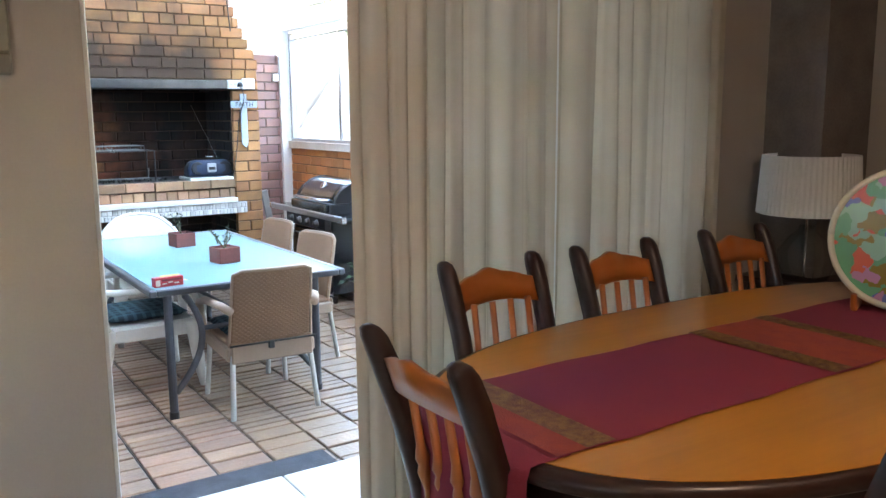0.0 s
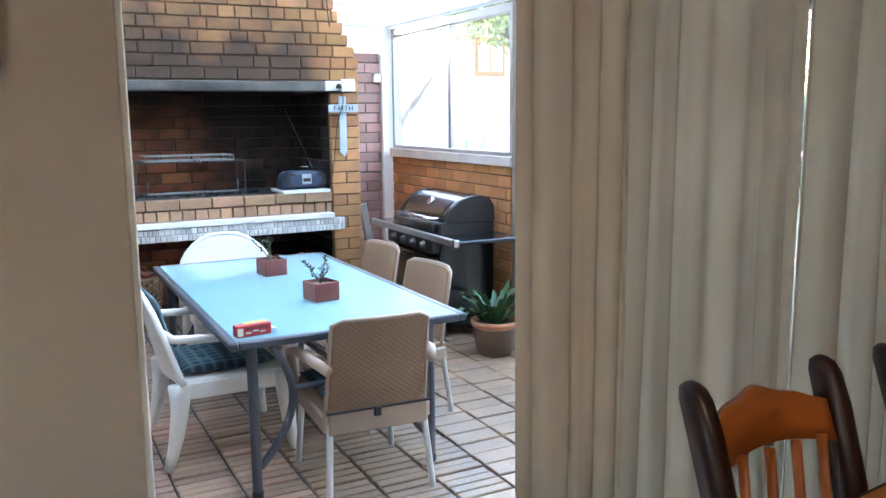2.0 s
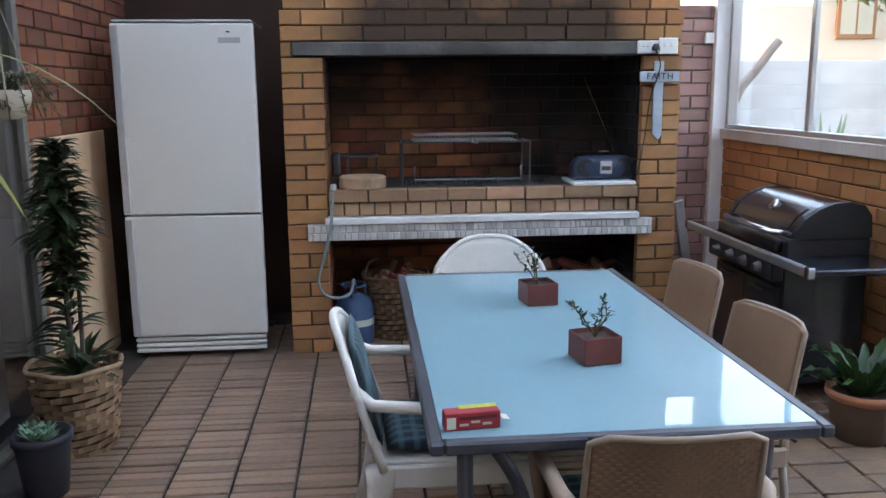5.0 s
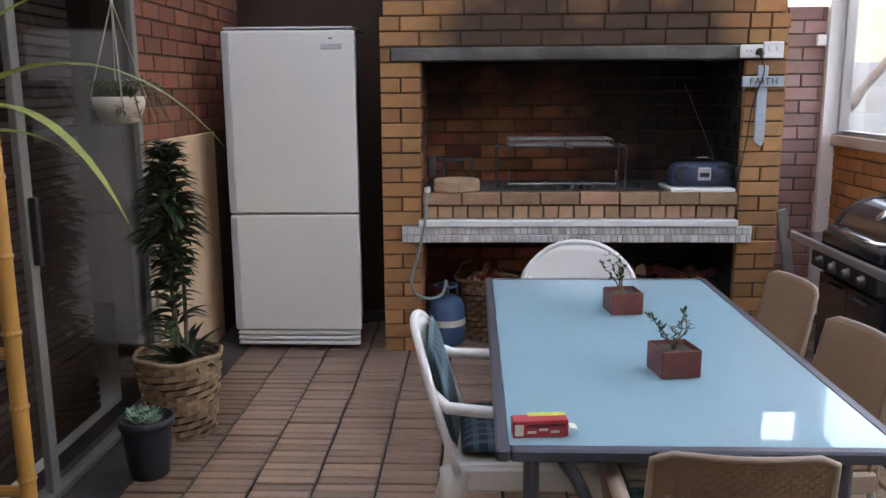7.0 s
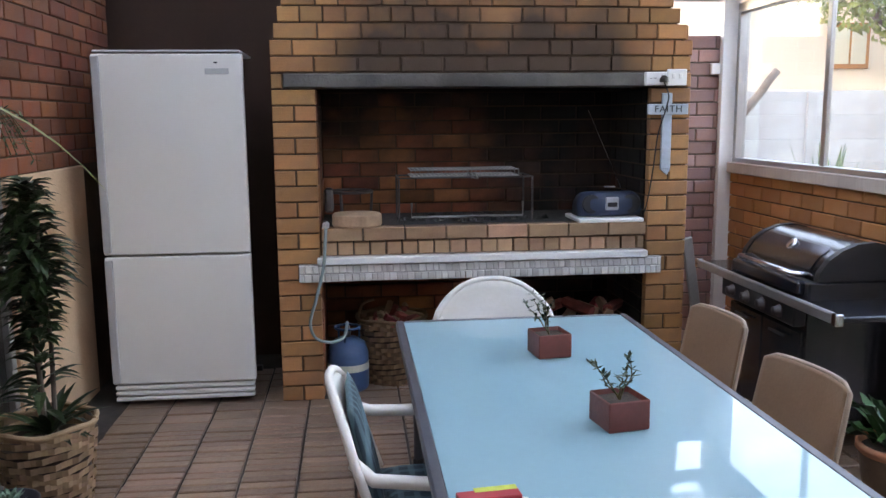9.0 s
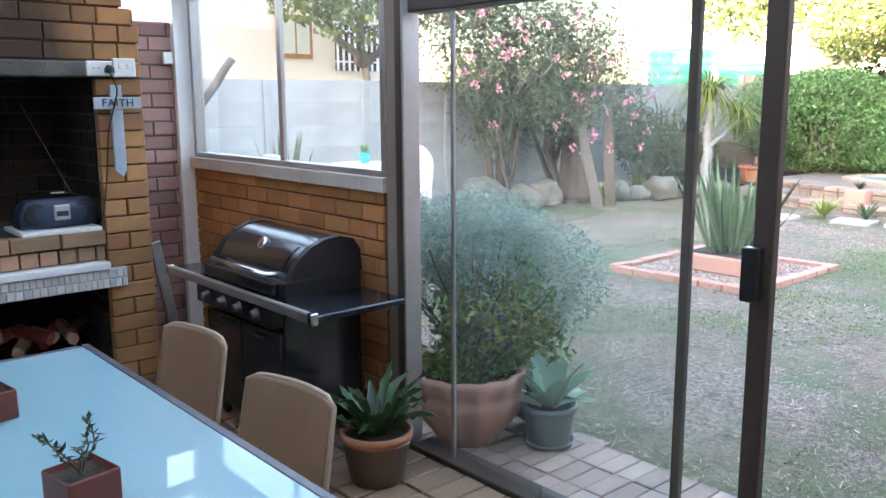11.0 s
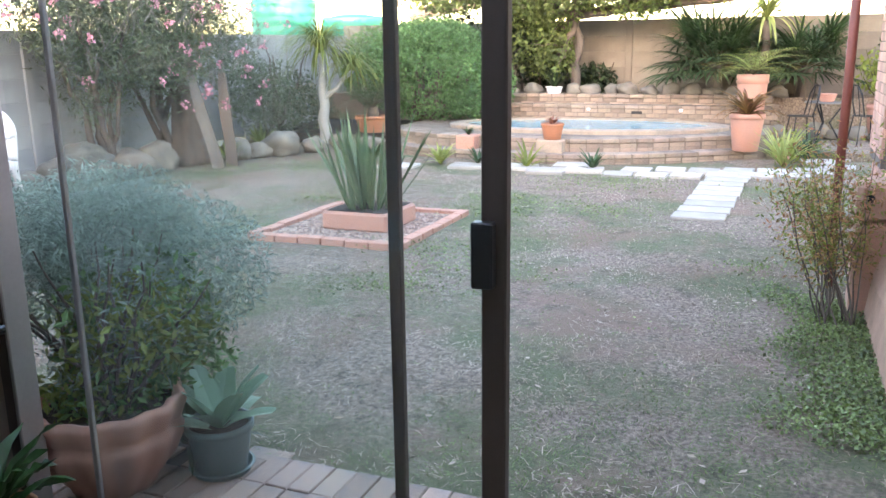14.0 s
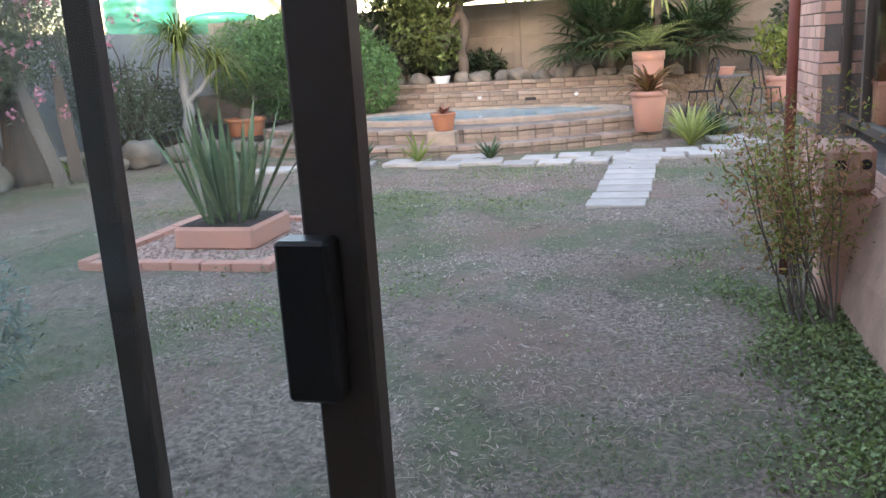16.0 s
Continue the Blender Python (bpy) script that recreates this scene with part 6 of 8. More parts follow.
for k in range(54):
    a, r = rg.uniform(0, 6.283), 0.25 * rg.random() ** 0.5
    t_ = rg.uniform(0.05, 0.42) if k > 9 else rg.uniform(0.5, 0.9)
    blade(b_, (r * math.cos(a), r * math.sin(a), 0.172), (math.cos(a) * t_, math.sin(a) * t_, 1), rg.uniform(0.45, 0.98), rg.uniform(0.05, 0.075), 6, 0.05, 0.25)
part("leaves", b_, M_LEAF_SNAKE, sp)

# stepping stones and flag path
FLAGS = []


def flag(x, y, w, d, turn, label="pale rough flagstone set in the lawn"):
    ob = link("flagstone", boxm(-w / 2, w / 2, -d / 2, d / 2, -0.03, 0.022, 0.008), M_FLAG)
    FLAGS.append(ob)
    ob.matrix_basis = pose(x, y, GROUND + 0.0007 * len(FLAGS), 0, 0, turn)
    tagged(ob, label, "paving stone", "flagstones")


for i in range(10):
    flag(9.28 + i * 0.335, -2.93 - 0.012 * i + rg.uniform(-0.02, 0.02), 0.285, 0.5, rg.uniform(-3, 3))
for i in range(6):
    flag(11.75 + rg.uniform(-0.05, 0.05) + 0.09 * i, -1.65 - i * 0.42 - 0.03, 0.36, 0.38, rg.uniform(-5, 5))
    flag(12.2 + rg.uniform(-0.05, 0.05) + 0.09 * i, -1.85 - i * 0.42, 0.38, 0.38, rg.uniform(-5, 5))
for x, y in ((11.9, 0.42), (11.6, 1.35), (12.0, -0.25), (11.75, -0.75), (11.95, -1.2), (12.35, -0.95)):
    flag(x, y, 0.42, 0.5, rg.uniform(-8, 8))
for x, y in ((12.6, -4.0), (13.1, -4.3), (13.6, -4.1), (14.2, -4.5), (14.9, -4.4)):
    flag(x, y, 0.5, 0.45, rg.uniform(-8, 8))

# raised pool with curved brick steps
def arc_front(u):
    """The front line of the steps, from the garden side to the house side."""
    y = 2.6 - 6.0 * u
    x = 12.62 + 0.10 * math.sin(u * 9) + (1.35 * max(0, (u - 0.52) / 0.48) ** 2) + 0.9 * max(0, (0.25 - u) / 0.25) ** 2
    return x, y


pool = thing("swimming_pool", "raised blue swimming pool with curved clay-brick steps", "swimming pool", kind="structure")
def tier(off, z0, z1, nm):
    bm = bmesh.new()
    n = 60
    a, b, c, d = [], [], [], []
    for i in range(n + 1):
        x, y = arc_front(i / n)
        a.append(bm.verts.new((x + off, y, z0)))
        b.append(bm.verts.new((x + off, y, z1)))
        c.append(bm.verts.new((16.4, y, z1)))
        d.append(bm.verts.new((16.4, y, z0)))
    for i in range(n):
        bm.faces.new((a[i], a[i + 1], b[i + 1], b[i]))
        bm.faces.new((b[i], b[i + 1], c[i + 1], c[i]))
    bm.faces.new((a[0], b[0], c[0], d[0]))
    bm.faces.new((a[n], d[n], c[n], b[n]))
    part(nm, bm, M_POOLMORTAR, pool)
    # brick face and coping along the curve
    s = 0.0
    prev = None
    for i in range(0, 401):
        x, y = arc_front(i / 400)
        if prev is None:
            prev = (x, y)
            continue
        dd = math.hypot(x - prev[0], y - prev[1])
        if dd >= 0.235:
            ang = math.degrees(math.atan2(y - prev[1], x - prev[0]))
            h = z1 - z0 - 0.062
            for c_ in range(2):
                lay(pool, 0.224, round(max(h / 2 - 0.005, 0.03), 3), 0.05, M_POOLBRICK, pose(prev[0] + off - 0.012 - 0.002 * c_, prev[1], z0 + c_ * h / 2, 0, 0, ang))
            lay(pool, 0.226, 0.055, 0.3, M_POOLBRICK, pose(prev[0] + off - 0.028, prev[1], z1 - 0.05, 0, 0, ang), "coping_brick")
            prev = (x, y)


tier(0.0, GROUND - 0.02, 0.075, "lower_step")
tier(0.36, 0.07, 0.255, "upper_step")
# basin outline: a rounded kidney
def basin(k, z):
    out = []
    for i in range(48):
        a = 2 * math.pi * i / 48
        r = 1 + 0.10 * math.cos(2 * a + 0.6)
        out.append((14.75 + 0.95 * k * r * math.cos(a), -0.55 + 2.15 * k * r * math.sin(a), z))
    return out


bm = bmesh.new()
skin(bm, [[bm.verts.new(p) for p in basin(k, z)] for k, z in ((1.14, 0.25), (1.14, 0.31), (1.10, 0.325), (1.0, 0.325), (1.0, 0.25))], False)
part("coping", bm, M_POOLBRICK, pool, "rounded brick pool coping")
bm = bmesh.new()
bm.faces.new([bm.verts.new(p) for p in basin(1.01, 0.285)])
part("water", bm, M_WATER, pool, "still turquoise pool water")
bm = bmesh.new()
skin(bm, [[bm.verts.new(p) for p in basin(k, z)] for k, z in ((1.0, 0.29), (1.0, 0.256))], False)
part("waterline", bm, M_POOLIN, pool)
# low terraces behind the pool
for x, z0, z1 in ((16.0, 0.25, 0.54), (16.45, 0.25, 0.70)):
    part("terrace", boxm(x, 17.85, -3.4, 2.6, z0 - 0.4, z1 - 0.03), M_POOLMORTAR, pool)
    k = int((z1 - z0 + 0.02) / 0.075)
    for i in range(k):
        for j in range(25):
            lay(pool, 0.226, 0.066, 0.05, M_POOLBRICK, pose(x - 0.012, 2.6 - j * 0.24 - (0.12 if i % 2 else 0), z1 - 0.055 - (i + 1) * 0.075, 0, 0, -90))
    for j in range(25):
        lay(pool, 0.23, 0.055, 0.34, M_POOLBRICK, pose(x - 0.04 + rg.uniform(-0.012, 0.012), 2.6 - j * 0.24, z1 - 0.052, 0, 0, -90), "coping_brick")
structure("ground_bank", boxm(16.75, 17.85, -8, 5.4, GROUND, 0.66), M_LAWN, "raised planted soil bank", "ground")
structure("ground_bank_side", boxm(13.9, 17.85, 2.6, 5.4, GROUND - 0.01, 0.12), M_SOIL, "raised soil bank beside the pool", "ground")
structure("ground_bank_house", boxm(13.95, 17.85, -8, -3.4, GROUND - 0.01, 0.06), M_LAWN, "raised ground beside the pool", "ground")
sk = thing("skimmer", "small dark pool skimmer opening", "pool skimmer", pose(15.99, -1.2, 0.42))
part("mouth", boxm(-0.015, 0.0, -0.09, 0.09, -0.03, 0.02, 0.004), M_BLACK, sk)
for y in (-0.35, -1.95):
    j_ = thing("pool_jet", "round white pool jet on the brick wall", "pool jet", pose(16.0, y, 0.47))
    b_ = lathem([(0.035, 0), (0.035, 0.012), (0.02, 0.02)], 16)
    bmesh.ops.transform(b_, matrix=pose(-0.012, 0, 0, 0, -90, 0), verts=b_.verts[:])
    part("ring", b_, M_WHITE, j_)
for i in range(15):
    rock(16.78 + rg.uniform(-0.05, 0.05), 1.6 - i * 0.36 + rg.uniform(-0.06, 0.06), 0.66, rg.uniform(0.14, 0.2), 200 + i)
for i in range(7):
    rock(15.7 + rg.uniform(-0.1, 0.2), -3.5 - i * 0.3, 0.05, rg.uniform(0.14, 0.24), 240 + i)

# rocks along the left-hand border
for i, (x, y, s) in enumerate(((8.3, 4.75, 0.24), (8.95, 4.8, 0.28), (9.4, 4.85, 0.36), (9.75, 4.4, 0.32), (10.35, 4.5, 0.28), (11.66, 4.15, 0.26), (12.0, 3.95, 0.22), (12.35, 3.7, 0.28), (12.9, 3.5, 0.2), (13.3, 3.2, 0.24), (13.4, 2.7, 0.2), (13.45, 2.2, 0.22), (13.5, 1.75, 0.18))):
    rock(x, y, GROUND, s, 300 + i)

# oleander: several stems, thin grey-green crown, pink flowers
ol = thing("oleander", "large multi-stemmed oleander with sparse pink flowers", "tree", pose(0, 0, 0))
b_ = bmesh.new()
tips = []
for bx, by, n in ((9.75, 4.75, 6), (10.95, 4.85, 5)):
    for k in range(n):
        a = rg.uniform(0, 6.283)
        top = (bx + math.cos(a) * rg.uniform(0.4, 1.1), by - 0.1 + math.sin(a) * rg.uniform(0.3, 0.8), rg.uniform(1.5, 2.7))
        pts_ = limb(b_, (bx + rg.uniform(-0.12, 0.12), by + rg.uniform(-0.12, 0.12), GROUND), top, rg.uniform(0.035, 0.07), 0.02, rg, 0.07)
        tips += pts_[3:]
        for q in range(3):
            s_ = pts_[rg.randint(3, 6)]
            e_ = s_ + Vector((rg.uniform(-0.7, 0.7), rg.uniform(-0.6, 0.5), rg.uniform(0.1, 0.7)))
            tips += limb(b_, s_, e_, 0.018, 0.006, rg, 0.04, 5, 5)[2:]
part("trunk", b_, M_BARK, ol, "", True)
cl = [(11.0, 4.6, 2.1, 1.5, 0.8, 0.75), (9.7, 4.6, 1.9, 1.25, 0.75, 0.7), (8.8, 4.7, 2.3, 0.9, 0.7, 0.7), (10.2, 4.3, 1.5, 1.0, 0.6, 0.5), (11.9, 4.6, 1.7, 0.9, 0.7, 0.7), (10.0, 4.7, 2.9, 1.6, 0.8, 0.6), (8.6, 4.6, 3.1, 1.0, 0.8, 0.7), (9.4, 4.9, 2.7, 1.6, 0.6, 0.8), (11.6, 4.9, 2.7, 1.3, 0.6, 0.8)]
b_ = bmesh.new()
for k in range(420):
    c = rg.choice(cl)
    p0 = Vector((c[0] + rg.uniform(-1, 1) * c[3], c[1] + rg.uniform(-1, 0.4) * c[4], c[2] + rg.uniform(-1, 0.9) * c[5]))
    p1 = p0 + Vector((rg.uniform(-0.4, 0.4), rg.uniform(-0.3, 0.2), rg.uniform(0.15, 0.5)))
    tube(b_, [p0, p0.lerp(p1, 0.5) + Vector((rg.uniform(-0.05, 0.05), 0, rg.uniform(-0.04, 0.08))), p1], 0.007, 4, 0.003)
tagged(part("twigs", b_, M_TIMBER, ol, "pale bare twigs"), kind="stuff")
pts = clump_points(rg, cl, 33000, 0.25) + [p + Vector((rg.gauss(0, 0.13), rg.gauss(0, 0.13), rg.gauss(0, 0.12))) for p in rg.choices(tips, k=9000)]
part_ob = leaf_cloud("crown", pts, 0.10, M_LEAF_OLE, ol, rg, 0.2, 0.2)
fl = []
for k in range(70):
    c = Vector(rg.choice(cl)[:3]) + Vector((rg.uniform(-1.1, 1.1), rg.uniform(-1.0, -0.5), rg.uniform(-0.8, 0.6)))
    fl += [c + Vector((rg.gauss(0, 0.035), rg.gauss(0, 0.035), rg.gauss(0, 0.035))) for _ in range(11)]
leaf_cloud("flowers", fl, 0.06, M_PINK, ol, rg, 0.8, 0.0)
# old stump trunk and two leaning sleepers
st = thing("old_trunk", "thick rough old tree trunk behind the sleepers", "tree trunk", pose(11.1, 4.55, GROUND - 0.02))
b_ = lathem([(0.38, 0), (0.29, 0.12), (0.22, 0.35), (0.19, 0.8), (0.17, 1.2), (0.13, 1.8)], 30, flute=0.12, flutes=5)
part("bark", b_, M_BARK, st, "", True)
for x, y, lean, m_, lab in ((10.80, 3.80, -13, M_TIMBER, "pale weathered timber sleeper leaning against the trunk"), (11.0, 3.72, -3, M_BARK, "dark timber sleeper standing by the trunk")):
    s_ = thing("timber_sleeper", lab, "sleeper", pose(x, y, GROUND - 0.02, 0, 0, -58) @ pose(0, 0, 0, 0, lean, 0), "timber sleepers")
    b_ = bmesh.new()
    skin(b_, [[b_.verts.new((px_ * w_ + o_, py__ * 0.05, z_)) for px_, py__ in ((-1, -1), (1, -0.9), (1, 1), (-1, 0.9))] for z_, w_, o_ in ((0, 0.085, 0), (0.35, 0.075, 0.006), (0.8, 0.08, -0.006), (1.15, 0.062, 0.004), (1.34, 0.045, 0.012))])
    part("timber", b_, m_, s_)

# ponytail palm, cycad pots, hedge
py_ = thing("ponytail_palm", "slim grey ponytail palm with a drooping head", "palm", pose(13.9, 3.85, GROUND))
b_ = bmesh.new()
limb(b_, (0, 0, 0), (0.05, 0.05, 1.55), 0.12, 0.05, rg, 0.02)
limb(b_, (0.0, 0, 0.75), (0.25, -0.45, 1.25), 0.045, 0.035, rg, 0.02)
part("trunk", b_, M_PRECAST, py_, "", True)
b_ = bmesh.new()
rosette(b_, 260, 1.15, 0.026, rg, (0.1, 3.2), 2.6, 8, (0.05, 0.05, 1.55))
rosette(b_, 150, 0.9, 0.024, rg, (0.1, 2.6), 2.6, 8, (0.25, -0.45, 1.25))
part("crown", b_, M_LEAF_YEL, py_)


def cycad(t, z, n, length, rnd, mat_=None, width=0.1):
    b = bmesh.new()
    lv = bmesh.new()
    for i in range(n):
        a = 6.283 * i / n + rnd.uniform(-0.2, 0.2)
        rise = rnd.uniform(0.5, 1.8)
        d = Vector((math.cos(a), math.sin(a), rise)).normalized()
        p = Vector((0, 0, z))
        L_ = length * rnd.uniform(0.75, 1.1)
        pts_ = []
        for k in range(9):
            pts_.append(p.copy())
            p = p + d * L_ / 9
            d = (d + Vector((0, 0, -0.16))).normalized()
            side = d.cross(Vector((0, 0, 1))).normalized()
            if k > 0:
                for s in (-1, 1):
                    for h in (0, 0.5):
                        w = width * (1 - abs(k / 9 - 0.45))
                        blade(lv, p - d * L_ / 9 * h, side * s + d * 0.5 + Vector((0, 0, 0.2)), w * 1.6, 0.014, 2, 0.2)
        tube(b, pts_, 0.006, 5, 0.002)
    part("stalk", b, M_STEM, t)
    part("fronds", lv, mat_ or M_LEAF_PALM, t)


t_ = pot("cycad_pot", "red terracotta pot with a dark green cycad beside the border", 14.5, 3.2, GROUND + 0.0, 0.33, 0.46, M_TERRA)
part("stem", lathem([(0.1, 0.4), (0.11, 0.5), (0.08, 0.62)], 14), M_BARK, t_)
cycad(t_, 0.6, 26, 0.85, rg)
t_ = pot("big_fern_pot", "large salmon terracotta pot with a rust-tinged fern on the pool step", 13.75, -3.12, 0.075, 0.245, 0.53, M_TERRA_LT)
b_ = bmesh.new()
rosette(b_, 70, 0.62, 0.06, rg, (0.5, 2.6), 1.5, 6, (0, 0, 0.47))
part("fronds", b_, M_LEAF_RUST, t_)
t_ = pot("cycad_pot", "salmon terracotta pot with a cycad, coloured as if sunlit, on the upper terrace", 15.7, -3.085, 0.06, 0.25, 1.02, M_TERRA_LT)
cycad(t_, 1.02, 26, 0.85, rg, M_LEAF_BRIGHT, 0.17)
yu = thing("yucca", "tall yucca with long drooping leaves, coloured as if sunlit, behind the pots", "plant", pose(16.55, -3.2, 0.5))
b_ = bmesh.new()
limb(b_, (0, 0, 0), (0.05, 0.0, 1.45), 0.09, 0.06, rg, 0.03)
part("trunk", b_, M_BARK, yu, "", True)
b_ = bmesh.new()
rosette(b_, 80, 0.95, 0.05, rg, (0.1, 3.0), 2.2, 8, (0.05, 0, 1.45))
part("leaves", b_, M_LEAF_BRIGHT, yu)
t_ = pot("bromeliad_pot", "small terracotta pot with a red bromeliad on a brick pier", 12.85, -0.52, 0.255, 0.17, 0.23, M_TERRA)
b_ = bmesh.new()
rosette(b_, 34, 0.2, 0.028, rg, (0.5, 1.8), 0.9, 4, (0, 0, 0.2))
part("leaves", b_, mat("red_bromeliad", (0.30, 0.06, 0.05), 0.5, per=0.3, island=True, second=(0.16, 0.12, 0.05)), t_)
pr = thing("brick_pier", "small clay brick pier on the pool step", "pier", pose(12.85, -0.52, 0.07))
part("bricks", boxm(-0.19, 0.19, -0.19, 0.19, 0, 0.185, 0.008), M_POOLBRICK, pr)
t_ = thing("square_pot", "square salmon planter with a small green plant", "plant pot", pose(12.92, 0.8, 0.06))
part("pot", boxm(-0.15, 0.15, -0.15, 0.15, 0, 0.22, 0.015), M_TERRA_LT, t_)
b_ = bmesh.new()
rosette(b_, 30, 0.18, 0.03, rg, (0.6, 2.2), 0.8, 4, (0, 0, 0.21))
part("leaves", b_, M_LEAF_PALM, t_)
t_ = pot("white_pot", "small white pot with a dark leafy plant on the terrace", 16.6, 0.45, 0.66, 0.16, 0.17, M_WHITE)
b_ = bmesh.new()
rosette(b_, 26, 0.45, 0.09, rg, (0.8, 3.0), 0.8, 5, (0, 0, 0.15))
part("leaves", b_, M_LEAF_DK, t_)
t_ = pot("yellow_plant_pot", "terracotta pot with a yellow-green shrub by the house", 16.0, -5.0, 0.06, 0.2, 0.55, M_TERRA_LT)
b_ = bmesh.new()
for k in range(9):
    limb(b_, (0, 0, 0.5), (rg.uniform(-0.3, 0.3), rg.uniform(-0.3, 0.3), rg.uniform(0.9, 1.4)), 0.014, 0.005, rg, 0.03, 5, 5)
part("stem", b_, M_STEM, t_)
leaf_cloud("leaves", clump_points(rg, [(0, 0, 1.05, 0.4, 0.4, 0.4)], 420, 0.3), 0.11, M_LEAF_YEL, t_, rg, 0.5)
for x, y, n, l, m_, lab in ((13.1, -3.64, 60, 0.66, M_LEAF_BRIGHT, "bright clivia clump with strap leaves by the pool step"), (13.8, -3.95, 36, 0.5, M_LEAF_PALM, "green strap-leaved clump by the pool step"),
                        (12.05, 0.9, 46, 0.38, M_LEAF_BRIGHT, "small bright tufted plant at the pool step"), (12.1, 0.35, 18, 0.36, M_LEAF_PALM, "small spiky plant between flagstones"),
                        (12.1, -1.28, 20, 0.34, M_LEAF_PALM, "small spiky plant between flagstones"), (12.0, -0.4, 18, 0.45, M_LEAF_YEL, "small striped spiky plant between flagstones"),
                        (11.3, 4.0, 26, 0.4, M_LEAF_YEL, "tufted plant among the border rocks"), (12.6, 4.3, 34, 0.55, M_LEAF_YEL, "tufted plant among the border rocks"), (11.9, 1.9, 20, 0.4, M_LEAF_PALM, "small spiky plant by the pool step")):
    t_ = thing("strap_plant", lab, "plant", pose(x, y, GROUND), "strap-leaved plants")
    b_ = bmesh.new()
    rosette(b_, n, l, 0.05, rg, (0.6, 2.8), 0.9, 5)
    part("leaves", b_, m_, t_)

hd = thing("hedge", "dense rounded bright green hedge beside the pool", "hedge", pose(0, 0, 0))
b_ = bmesh.new()
for k in range(8):
    limb(b_, (15.6, 2.5 + rg.uniform(-0.6, 0.6), 0.1), (15.6 + rg.uniform(-0.4, 0.4), 2.5 + rg.uniform(-1.2, 1.2), rg.uniform(1.2, 1.8)), 0.05, 0.02, rg)
part("stem", b_, M_BARK, hd)
leaf_cloud("foliage", clump_points(rg, [(15.6, 2.55, 1.15, 0.9, 1.35, 0.95), (15.6, 1.6, 0.9, 0.75, 0.7, 0.7), (15.7, 3.6, 1.2, 0.8, 0.8, 0.8), (15.6, 2.5, 1.65, 0.7, 0.9, 0.45)], 34000, 0.66), 0.058, M_LEAF_HEDGE, hd, rg, 0.6, 0.4)
sh = thing("shrub", "loose dark green shrub behind the ponytail palm", "shrub", pose(0, 0, 0))
b_ = bmesh.new()
for k in range(9):
    limb(b_, (13.3 + rg.uniform(-0.5, 0.5), 4.6, GROUND), (13.2 + rg.uniform(-1, 1), 4.5 + rg.uniform(-0.4, 0.4), rg.uniform(0.8, 1.7)), 0.03, 0.008, rg)
part("stem", b_, M_BARK, sh)
leaf_cloud("foliage", clump_points(rg, [(13.2, 4.5, 0.75, 1.0, 0.5, 0.7), (14.4, 4.6, 0.6, 0.9, 0.5, 0.6), (12.6, 4.6, 1.0, 0.6, 0.4, 0.6)], 6500, 0.2), 0.075, M_LEAF_OLE, sh, rg, 0.4)

# trees at the garden's end
def tree(label, x, y, z, clumps, n, leaf, size, seed, h=1.7, lean=(0, 0)):
    rnd = random.Random(seed)
    t = thing("tree", label, "tree", pose(0, 0, 0))
    b = bmesh.new()
    top = (x + lean[0], y + lean[1], z + h)
    limb(b, (x, y, z), top, 0.10, 0.065, rnd, 0.06, 7, 9)
    for c in clumps:
        mid = Vector(top).lerp(Vector(c[:3]), 0.5) + Vector((0, 0, -0.15))
        limb(b, top, mid, 0.08, 0.05, rnd, 0.05)
        limb(b, mid, c[:3], 0.05, 0.015, rnd, 0.06)
        for q in range(4):
            limb(b, mid, Vector(c[:3]) + Vector((rnd.uniform(-1, 1) * c[3], rnd.uniform(-1, 1) * c[4], rnd.uniform(-0.6, 0.8) * c[5])), 0.025, 0.006, rnd, 0.05)
    part("trunk", b, M_BARK, t, "", True)
    pts_ = clump_points(rnd, clumps, n, 0.3)
    leaf_cloud("crown", pts_, size, leaf, t, rnd, 0.5, 0.3)


tree("broad tree with sunlit crown at the far wall", 16.9, 0.1, 0.62, [(16.9, 1.4, 2.7, 0.9, 1.0, 0.7), (16.6, -0.2, 2.85, 1.0, 1.1, 0.6), (16.8, -1.6, 2.75, 0.9, 1.0, 0.5), (16.9, 0.6, 2.0, 0.6, 0.5, 0.6), (16.9, 2.6, 2.9, 0.8, 0.9, 0.8), (17.0, 0.3, 3.6, 1.2, 2.2, 0.6), (16.7, 0.45, 1.35, 0.45, 0.4, 0.5), (17.0, -3.0, 3.0, 0.9, 1.1, 0.6), (17.0, -4.6, 3.1, 0.9, 1.1, 0.7), (17.1, -1.2, 3.7, 1.0, 1.8, 0.6), (16.5, 0.5, 2.45, 0.7, 0.9, 0.5), (16.6, -1.0, 2.4, 0.6, 0.8, 0.4), (17.2, -2.3, 2.75, 0.7, 1.0, 0.5), (17.2, -5.6, 2.9, 0.8, 1.2, 0.7), (16.9, 1.0, 1.7, 0.5, 0.5, 0.7)], 33000, M_LEAF_TREE, 0.11, 5, 1.5)
tree("leafy neighbouring tree beyond the side wall", 9.2, 7.6, GROUND, [(8.8, 7.2, 3.3, 1.2, 1.0, 0.9), (7.6, 7.2, 3.6, 1.2, 1.0, 0.9), (10.2, 7.2, 3.6, 1.2, 1.0, 0.9)], 5000, M_LEAF_TREE, 0.14, 6, 2.2)
